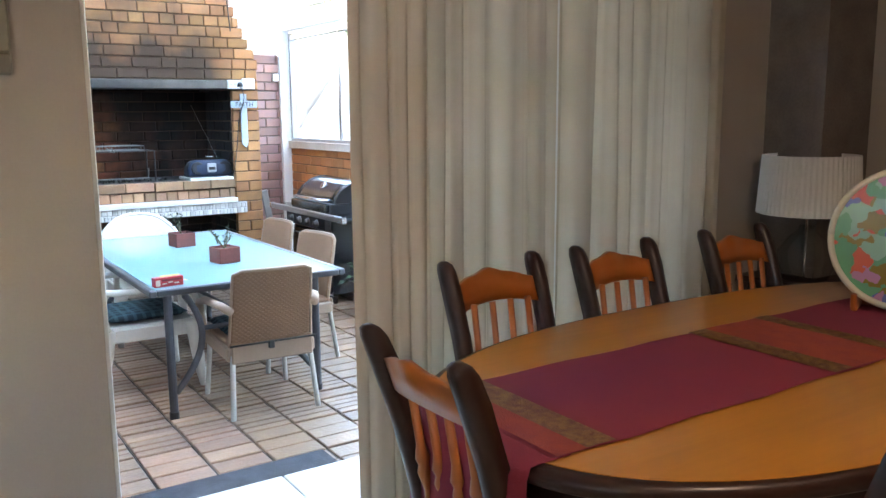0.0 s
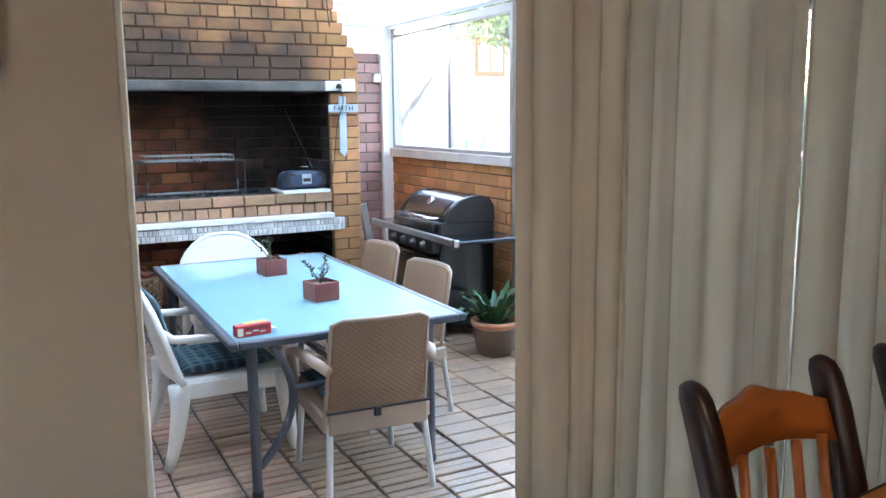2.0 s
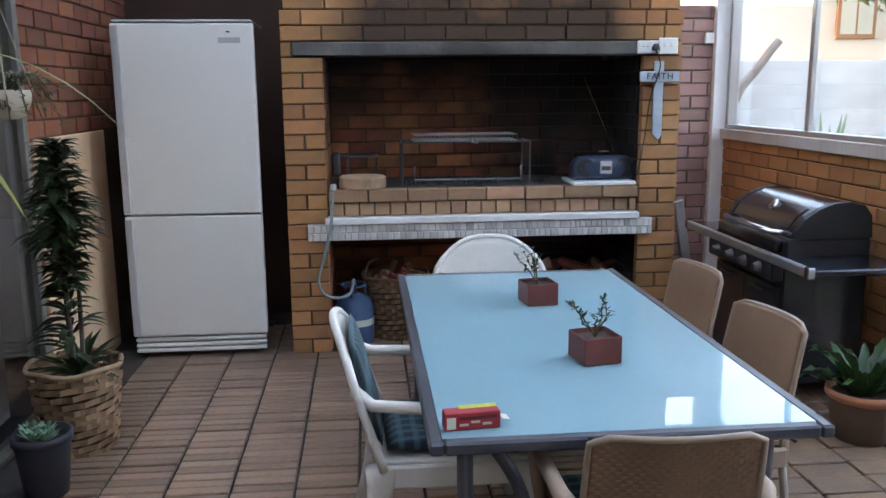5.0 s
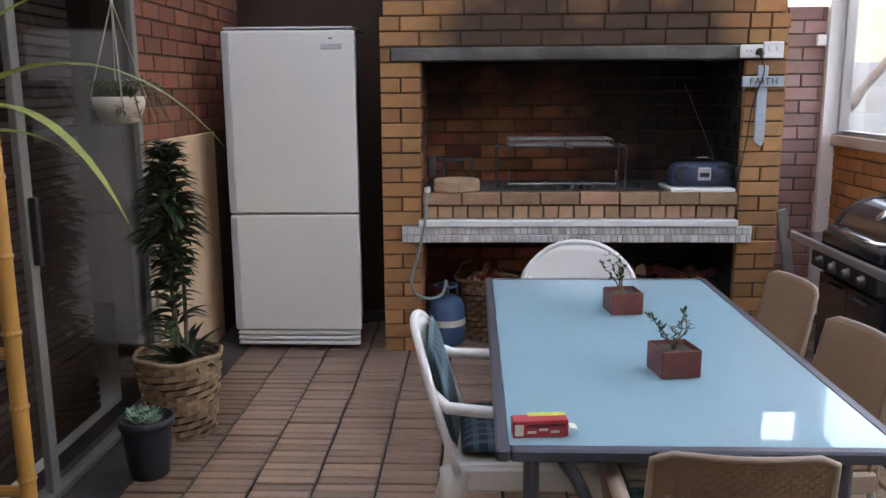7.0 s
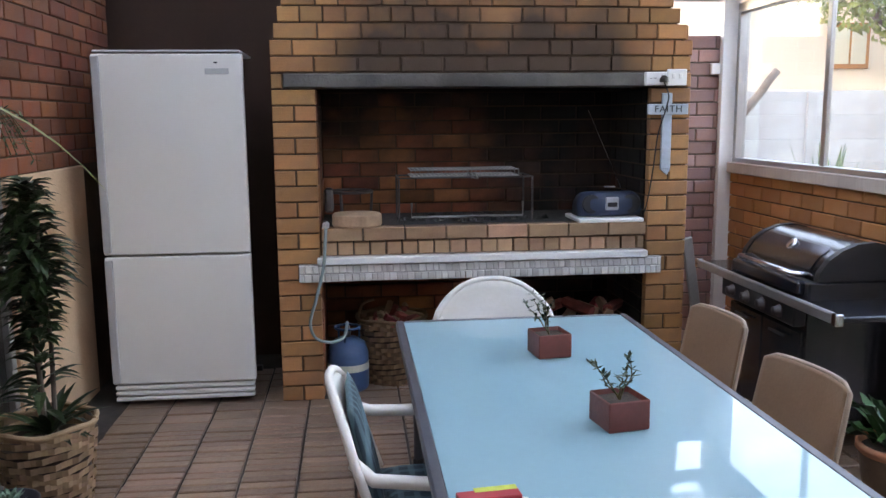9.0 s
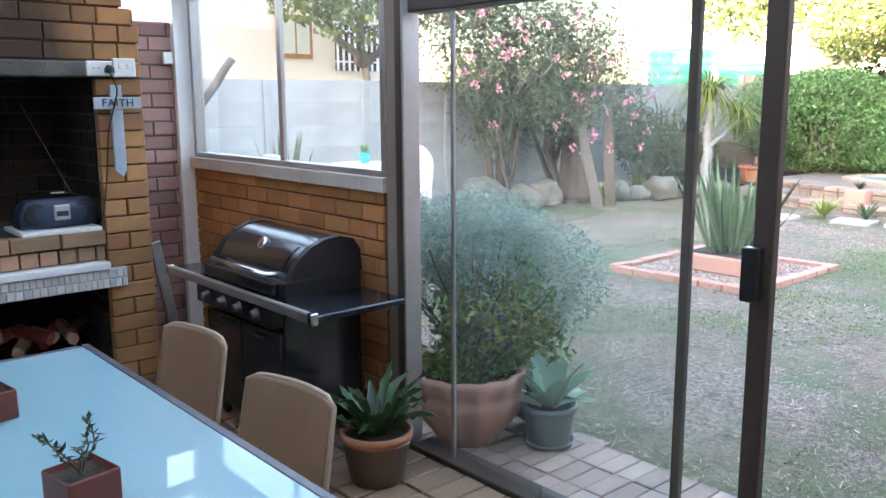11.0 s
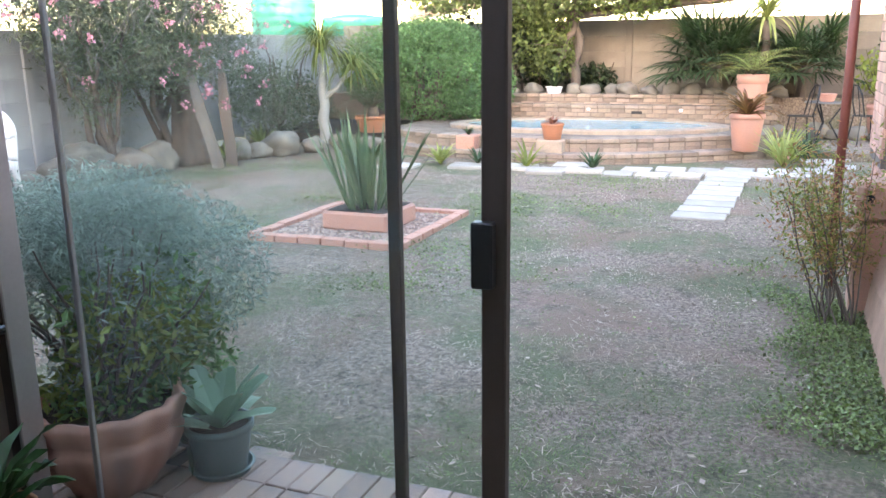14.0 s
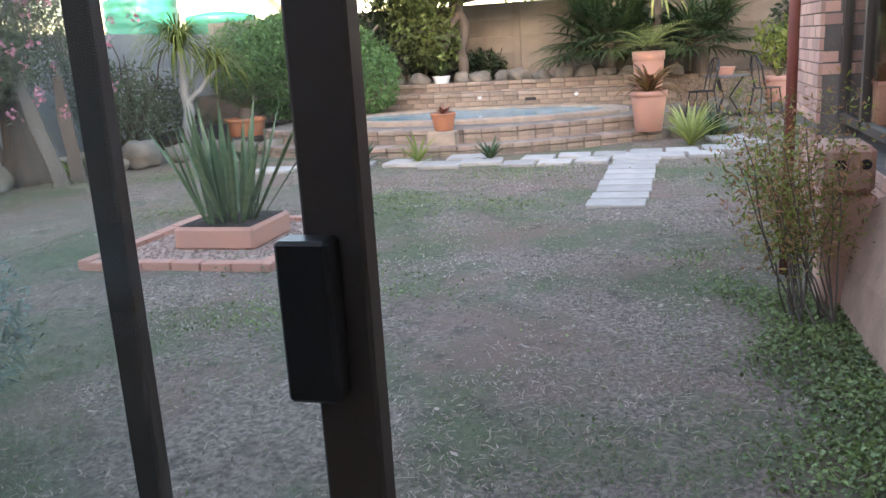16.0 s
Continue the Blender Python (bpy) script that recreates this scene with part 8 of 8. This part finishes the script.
for k in range(25):
    u = -1 + 2 * k / 24
    h = 0.145 * (1 - 0.42 * abs(u) ** 9)
    d = 0.085 * (1 - 0.35 * u * u)
    x = u * 0.185
    pr_.append([b_.verts.new((x, -d + 0.02 * q, z)) for q, z in ((0.6, 0.004), (0.0, 0.03), (0.0, h * 0.7), (0.8, h * 0.95), (2.5, h), (6, h * 0.95), (7, h * 0.6), (7, 0.004))])
skin(b_, pr_)
rb = part("body", b_, M_RADIO, rd, "", True)
for s in (-1, 1):
    b_ = lathem([(0.055, 0), (0.055, 0.006), (0.048, 0.01), (0.02, 0.004), (0.001, 0.004)], 24)
    bmesh.ops.transform(b_, matrix=pose(s * 0.115, -0.068, 0.075, 90, 0, 0), verts=b_.verts[:])
    part("speaker", b_, M_BLACK, rd, "round black speaker grille", True)
part("tape_door", boxm(-0.038, 0.038, -0.094, -0.08, 0.04, 0.115, 0.006), M_GREY, rd, "grey cassette door")
part("tape_window", boxm(-0.028, 0.028, -0.0965, -0.0935, 0.06, 0.085, 0.002), M_BLACK, rd)
part("button_row", boxm(-0.03, 0.03, -0.05, -0.02, 0.166, 0.172, 0.002), M_GREY, rd)
part("aerial", tubem([(0.09, 0.03, 0.15), (-0.105, 0.06, 0.60)], 0.0025, 6), M_CHROME, rd, "raised telescopic aerial")
# socket board, cord, wooden cross
so = thing("socket_outlet", "white double wall socket with a black plug", "socket", pose(2.12, -0.006, 1.742))
part("plate", boxm(-0.115, 0.115, -0.03, 0.0, -0.036, 0.036, 0.005), M_WHITE, so)
part("switch_plate", boxm(0.0, 0.112, -0.045, -0.031, -0.04, 0.05, 0.005), M_WHITE, so)
for x in (0.035, 0.075):
    part("switch", boxm(x - 0.009, x + 0.009, -0.05, -0.0455, 0.0, 0.025, 0.002), M_LEDGE, so)
part("plug", lathem([(0.024, 0), (0.022, 0.02), (0.012, 0.035)], 14, (-0.02, -0.052, -0.02)), M_BLACK, so, "black plug")
part("cord", tubem(smooth_path([(-0.02, -0.055, -0.02), (0.01, -0.05, -0.09), (0.0, -0.045, -0.16), (-0.04, -0.04, -0.3), (-0.06, -0.03, -0.5), (-0.085, -0.02, -0.68), (-0.1, 0.04, -0.78), (-0.14, 0.1, -0.78)]), 0.0035, 6), M_BLACK, so, "black power cord")
for x in (-0.085, -0.06):
    part("screw", lathem([(0.006, 0), (0.006, 0.003)], 8, (x, -0.031, 0.0)), M_BLACK, so)
cx_ = thing("wooden_cross", "pale blue wooden cross with the word FAITH on the brick pillar", "cross", pose(2.135, -0.012, 1.58))
part("upright", boxm(-0.028, 0.028, -0.016, 0, -0.33, 0.085, 0.003), M_PALEBLUE, cx_)
part("arm", boxm(-0.115, 0.115, -0.03, -0.0165, -0.032, 0.026, 0.003), M_PALEBLUE, cx_)
b_ = bmesh.new()
v = [b_.verts.new(p) for p in ((-0.028, -0.016, -0.331), (0.028, -0.016, -0.331), (0.01, -0.016, -0.362), (-0.028, 0, -0.331), (0.028, 0, -0.331), (0.01, 0, -0.362))]
for f in ((0, 2, 1), (3, 4, 5), (0, 1, 4, 3), (1, 2, 5, 4), (2, 0, 3, 5)):
    b_.faces.new([v[i] for i in f])
part("tip", b_, M_PALEBLUE, cx_)
cu = bpy.data.curves.new("lettering", "FONT")
cu.body, cu.size, cu.extrude, cu.align_x, cu.align_y = "FAITH", 0.052, 0.0015, "CENTER", "CENTER"
cu.space_character = 1.15
cu.materials.append(M_BLACK)
lt = new("lettering", cu)
lt.parent = cx_
lt.matrix_basis = pose(0, -0.0325, -0.003, 90, 0, 0)
# log basket and wood pile under the hearth
def wicker_basket(name, label, m, r0, r1, h, n=30, rows=11, m_=M_WICKER, seed=1):
    """Woven basket: uprights and alternating weavers, each weaver a strip."""
    t = thing(name, label, "basket", m)
    rnd = random.Random(seed)
    b = bmesh.new()
    for j in range(rows):
        z0, z1 = h * j / rows, h * (j + 0.92) / rows
        for i in range(n):
            a0, a1 = 2 * math.pi * i / n, 2 * math.pi * (i + 1) / n
            out = 0.008 if (i + j) % 2 else -0.003
            vs = []
            for a, z in ((a0, z0), ((a0 + a1) / 2, z0), (a1, z0), (a1, z1), ((a0 + a1) / 2, z1), (a0, z1)):
                r = r0 + (r1 - r0) * z / h + (out if a == (a0 + a1) / 2 else 0.0)
                vs.append(b.verts.new((r * math.cos(a), r * math.sin(a), z + 0.008 * math.sin(a * 2 + j))))
            b.faces.new((vs[0], vs[1], vs[4], vs[5]))
            b.faces.new((vs[1], vs[2], vs[3], vs[4]))
    tagged(part("weave", b, m_, t), kind="stuff")
    b = lathem([(r0 - 0.012, 0.0), (r0 + (r1 - r0) * 0.8 - 0.012, h * 0.8), (r0 + (r1 - r0) * 0.8 - 0.02, h * 0.8), (0.001, h * 0.78)], n)
    part("lining", b, M_SHADED_BROWN, t)
    part("rim", tubem([(r1 * math.cos(a * 0.21), r1 * math.sin(a * 0.21), h + 0.006 * math.sin(a)) for a in range(31)], 0.011, 8), m_, t)
    return t


lb = wicker_basket("log_basket", "round wicker basket full of reddish kindling", pose(0.62, 0.33, -0.012), 0.155, 0.205, 0.40, 34, 14, M_WICKER_DK)
part("basket_handle", tubem(smooth_path([(-0.2, 0, 0.38), (-0.17, 0, 0.47), (-0.1, 0, 0.5)]), 0.008, 6), M_WICKER, lb)
rk = random.Random(14)
for k in range(16):
    a, r = rk.uniform(0, 6.28), 0.14 * rk.random() ** 0.5
    kd = thing("kindling", "split reddish kindling stick in the basket", "firewood", pose(0.62 + r * math.cos(a), 0.33 + r * math.sin(a), 0.345 + rk.uniform(0, 0.05), rk.uniform(-60, 60), rk.uniform(-60, 60), rk.uniform(0, 360)), "kindling")
    part("stick", boxm(-0.09, 0.09, -0.017, 0.017, -0.014, 0.014, 0.004), M_LOGRED if k % 3 else M_CUTWOOD, kd)
for k in range(26):
    x, row = 1.33 + (k % 9) * 0.082 + rk.uniform(-0.01, 0.01), k // 9
    lg = thing("log", "split firewood log stacked under the hearth", "firewood", pose(x, 0.42 + rk.uniform(-0.05, 0.05), 0.035 + row * 0.075 + (0.15 if x > 1.5 else 0.0) * 0, rk.uniform(-4, 4), rk.uniform(0, 60), rk.uniform(-10, 10)), "firewood logs")
    b_ = bmesh.new()
    ringa = [(0.042 * math.cos(i * 1.047) * rk.uniform(0.7, 1.15), 0.042 * math.sin(i * 1.047) * rk.uniform(0.7, 1.1)) for i in range(6)]
    skin(b_, [[b_.verts.new((px_, yy, pz_)) for px_, pz_ in ringa] for yy in (-0.17, 0.17)])
    part("wood", b_, M_CUTWOOD if k % 2 else M_BARK, lg)
for k in range(9):
    x = 1.52 + k * 0.055
    lg = thing("log", "split firewood log stacked under the hearth", "firewood", pose(x, 0.34 + rk.uniform(-0.06, 0.06), 0.30 + rk.uniform(0.0, 0.13) + 0.01 * k, rk.uniform(-15, 15), rk.uniform(0, 60), rk.uniform(-40, 40)), "firewood logs")
    b_ = bmesh.new()
    ringa = [(0.036 * math.cos(i * 1.047) * rk.uniform(0.7, 1.15), 0.036 * math.sin(i * 1.047) * rk.uniform(0.7, 1.1)) for i in range(6)]
    skin(b_, [[b_.verts.new((px_, yy, pz_)) for px_, pz_ in ringa] for yy in (-0.12, 0.12)])
    part("wood", b_, M_CUTWOOD if k % 2 else M_LOGRED, lg)
# plank leaning in the corner, switch on the wall, cable on the hood
lp = thing("plank", "grey plank leaning beside the fireplace", "plank", pose(2.60, 0.45, 0.0, 12, -14, 0))
part("board", boxm(-0.03, 0.03, -0.012, 0.012, 0.02, 0.86, 0.003), M_PRECAST, lp)
sw = thing("light_switch", "small white switch box on the post", "switch", pose(2.80, 0.894, 1.845))
part("box", boxm(-0.03, 0.03, -0.03, 0.0, -0.035, 0.035, 0.004), M_WHITE, sw)
cb = thing("cable", "thin grey cable hanging from the rafters", "cable")
part("wire", tubem(smooth_path([(2.02, -0.05, 2.56), (2.03, -0.045, 2.35), (2.05, -0.03, 2.17)]), 0.005, 6), M_BLACK, cb)
po = thing("bottle", "small purple plastic bottle beside the fireplace", "bottle", pose(2.33, -0.12, 0.0))
part("body", lathem([(0.03, 0), (0.033, 0.01), (0.033, 0.14), (0.014, 0.19), (0.014, 0.22)], 16), mat("purple_plastic", (0.16, 0.05, 0.32), 0.35, var=0.1), po, "", True)

# ---- patio plants ----
def frond_plant(t, z, n, length, width, rnd, material, rise=(0.5, 2.2), droop=0.8):
    b = bmesh.new()
    for i in range(n):
        a = 6.283 * i / n + rnd.uniform(-0.3, 0.3)
        blade(b, (0.02 * math.cos(a), 0.02 * math.sin(a), z), (math.cos(a), math.sin(a), rnd.uniform(*rise)), length * rnd.uniform(0.65, 1.1), width * rnd.uniform(0.8, 1.2), 8, droop, 0.3)
    # crinkled edges
    for v_ in b.verts:
        v_.co.z += 0.014 * math.sin(v_.co.x * 120 + v_.co.y * 95)
        v_.co.x += 0.008 * math.sin(v_.co.z * 130)
    part("fronds", b, material, t, "", True)


rq = random.Random(41)
fp = pot("fern_pot", "two-tone glazed terracotta pot with a glossy bird's-nest fern", 2.575, -1.51, 0.0, 0.155, 0.225, M_TERRA, n=36)
part("glaze", lathem([(0.107, 0.0), (0.114, 0.012), (0.1445, 0.178), (0.145, 0.183)], 36), M_TERRA_GLZ, fp, "dark brown glazed lower part", True)
frond_plant(fp, 0.19, 24, 0.38, 0.05, rq, M_LEAF_FERN, (0.6, 3.2), 1.4)
bw = thing("bowl_planter", "shallow blue bowl planted with trailing leaves and pebbles", "plant pot", pose(2.60, -2.42, 0.0))
part("bowl", lathem([(0.06, 0), (0.07, 0.008), (0.13, 0.035), (0.165, 0.068), (0.17, 0.075), (0.16, 0.073), (0.12, 0.05)], 32), M_RADIO, bw, "", True)
part("soil", lathem([(0.001, 0.056), (0.145, 0.056), (0.145, 0.062), (0.001, 0.066)], 28), M_PEBBLE, bw)
b_ = bmesh.new()
for k in range(8):
    blade(b_, (rq.uniform(-0.03, 0.03), rq.uniform(-0.03, 0.03), 0.06), (rq.uniform(-0.2, 0.2), rq.uniform(-0.2, 0.2), 1), rq.uniform(0.12, 0.23), 0.022, 4, 0.1)
part("spikes", b_, M_LEAF_SNAKE, bw)
b_, b2_ = bmesh.new(), bmesh.new()
for k in range(22):
    a = rq.uniform(0, 6.283)
    L_ = rq.uniform(0.08, 0.24)
    pts_ = smooth_path([(0.04 * math.cos(a), 0.04 * math.sin(a), 0.06), (L_ * 0.6 * math.cos(a), L_ * 0.6 * math.sin(a), 0.12 + rq.uniform(0, 0.06)), (L_ * math.cos(a), L_ * math.sin(a), rq.uniform(0.03, 0.16))], 4)
    tube(b2_, pts_, 0.0025, 5)
    for p in pts_[3::2]:
        blade(b_, p, (math.cos(a + rq.uniform(-1, 1)), math.sin(a + rq.uniform(-1, 1)), rq.uniform(-0.2, 0.5)), rq.uniform(0.05, 0.085), 0.038, 4, 0.6)
part("vines", b2_, M_STEM, bw)
part("leaves", b_, M_LEAF_HEDGE, bw)
# basket with dracaena
db = wicker_basket("plant_basket", "large woven cane basket used as a planter", pose(-0.82, -1.20, 0.0), 0.15, 0.19, 0.37, 26, 13, seed=3)
dr = thing("dracaena", "tall dark leafy dracaena in the cane basket", "plant", pose(-0.82, -1.20, 0.27))
b_ = bmesh.new()
tube(b_, [(0, 0, 0.0), (-0.01, 0.0, 0.5), (0.0, 0.02, 1.05)], 0.014, 8, 0.009)
tube(b_, [(0.03, 0.02, 0.0), (0.04, 0.02, 0.4), (0.03, 0.0, 0.85)], 0.011, 8, 0.008)
part("cane", b_, M_BARK, dr)
b_ = bmesh.new()
for k in range(640):
    z = 0.12 + 0.92 * rq.random() ** 0.75
    a = rq.uniform(0, 6.283)
    dens = 1.0 if z > 0.42 else 0.35
    if rq.random() > dens:
        continue
    blade(b_, (0.01 * math.cos(a), 0.01 * math.sin(a), z), (math.cos(a), math.sin(a), rq.uniform(0.1, 1.0)), rq.uniform(0.10, 0.17) * (1.0 + 0.3 * math.sin(z * 11)), 0.046, 5, 1.3)
rosette(b_, 26, 0.24, 0.045, rq, (0.4, 1.8), 0.9, 5, (0.02, -0.02, 0.05))
part("leaves", b_, M_LEAF_DK, dr)
sg = thing("hanging_bag", "dark cloth bag hanging behind the dracaena", "bag", pose(XL + 0.014, -0.62, 0.92))
part("cloth", boxm(0.0, 0.05, -0.06, 0.06, -0.16, 0.14, 0.02), M_BLACK, sg)
# dark pot with succulent
dp = pot("succulent_pot", "dark charcoal pot with a grey-green echeveria", -0.80, -1.66, 0.0, 0.11, 0.25, mat("charcoal_pot", (0.03, 0.03, 0.038), 0.55, var=0.1))
b_ = bmesh.new()
for k in range(9):
    ox, oy = rq.uniform(-0.06, 0.06), rq.uniform(-0.06, 0.06)
    for ring_, n in ((0, 5), (1, 7), (2, 9)):
        for i in range(n):
            a = 6.283 * i / n + ring_ * 0.4
            blade(b_, (ox, oy, 0.235), (math.cos(a), math.sin(a), 2.2 - ring_ * 0.8), 0.035 + 0.012 * ring_, 0.02, 3, -0.2)
part("rosette", b_, M_LEAF_PALE, dp)
# hanging basket in macrame
hb = thing("hanging_planter", "pale bowl planter hanging in a macrame sling from the frame", "hanging planter", pose(-0.92, -1.40, 1.415))
part("bowl", lathem([(0.05, 0), (0.075, 0.01), (0.098, 0.06), (0.105, 0.11), (0.095, 0.11), (0.085, 0.06)], 28), mat("cream_planter", (0.55, 0.47, 0.37), 0.7, var=0.1), hb, "", True)
part("soil", lathem([(0.001, 0.09), (0.094, 0.09), (0.094, 0.096), (0.001, 0.1)], 24), M_SOIL, hb)
for k in range(4):
    a = k * 1.571 + 0.5
    part("cord", tubem([(0.07 * math.cos(a), 0.07 * math.sin(a), 0.0), (0.106 * math.cos(a), 0.106 * math.sin(a), 0.11), (0.0, 0.0, 0.49)], 0.0028, 5), M_CURTAIN, hb)
part("hook", tubem(smooth_path([(0, 0, 0.48), (0.0, 0.0, 0.52), (0.02, 0.0, 0.545), (0.0, 0.0, 0.575), (-0.02, 0, 0.56)]), 0.006, 6), M_WHITE, hb)
part("wire", tubem([(0, 0, 0.575), (0, 0, 1.17)], 0.002, 5), M_GRILL, hb)
b_, b2_ = bmesh.new(), bmesh.new()
for k in range(30):
    a = rq.uniform(0, 6.283)
    L_ = rq.uniform(0.08, 0.22)
    pts_ = smooth_path([(0.04 * math.cos(a), 0.04 * math.sin(a), 0.1), (L_ * 0.6 * math.cos(a), L_ * 0.6 * math.sin(a), 0.17), (L_ * math.cos(a), L_ * math.sin(a), rq.uniform(-0.03, 0.12))], 5)
    tube(b2_, pts_, 0.002, 4)
    for p in pts_[1::1]:
        for q in range(2):
            blade(b_, p, (rq.uniform(-1, 1), rq.uniform(-1, 1), rq.uniform(-0.4, 0.6)), rq.uniform(0.02, 0.035), 0.012, 3, 0.3)
part("vines", b2_, M_STEM, hb)
part("leaves", b_, M_LEAF_OLE, hb)
# bamboo ladder shelf with an arching strap-leaved plant
bl_ = thing("bamboo_ladder", "varnished bamboo ladder shelf leaning by the inner door", "ladder", pose(-0.80, -2.60, 0.0))
for x in (-0.42, 0.03):
    pts_ = [(x, 0.0, 1.5 * k / 10) for k in range(11)]
    part("rail", tubem(pts_, 0.024, 12), M_BAMBOO, bl_, "", True)
    for k in range(1, 7):
        part("node", lathem([(0.025, -0.008), (0.028, 0), (0.025, 0.008)], 12, (x, 0.0, 0.22 * k)), M_BAMBOO, bl_)
for z in (0.4, 0.82, 1.22):
    part("rung", tubem([(-0.42, 0, z), (0.03, 0, z)], 0.018, 10), M_BAMBOO, bl_)
ap = thing("strap_plant_pot", "terracotta pot with long arching strap leaves on the ladder", "plant pot", pose(-1.0, -2.60, 1.238))
part("pot", lathem([(0.06, 0), (0.085, 0.13), (0.08, 0.13), (0.06, 0.02)], 20), M_TERRA, ap, "", True)
part("soil", lathem([(0.001, 0.11), (0.078, 0.11), (0.078, 0.114), (0.001, 0.116)], 20), M_SOIL, ap)
b_ = bmesh.new()
for way, L_, dr_ in (((1, 0.05, 1.5), 0.92, 2.4), ((0.9, -0.3, 1.1), 0.78, 2.5), ((0.5, 0.3, 2.0), 0.6, 1.8), ((0.2, -0.8, 1.4), 0.6, 2.0), ((-0.6, 0.3, 1.5), 0.6, 2.0), ((0.8, 0.5, 0.9), 0.55, 2.4), ((-0.3, -0.6, 2), 0.5, 1.5)):
    blade(b_, (0, 0, 0.11), way, L_ * 1.15, 0.05, 14, dr_, 0.3)
part("leaves", b_, M_LEAF_YEL, ap, "", True)

# ---- added unseen warm ceiling lamp, placed to light the dining table and chairs ----
cl_ = thing("added_ceiling_lamp", "added unseen ceiling lamp of warm frosted glass in the dining room", "lamp", pose(0.75, -7.1, 2.55))
part("rose", lathem([(0.09, -0.02), (0.09, 0.0)], 24), M_WHITE, cl_)
part("diffuser", lathem([(0.001, -0.13), (0.09, -0.115), (0.15, -0.07), (0.165, -0.02), (0.15, -0.02)], 28), M_GLOW, cl_, "glowing frosted glass bowl", True)
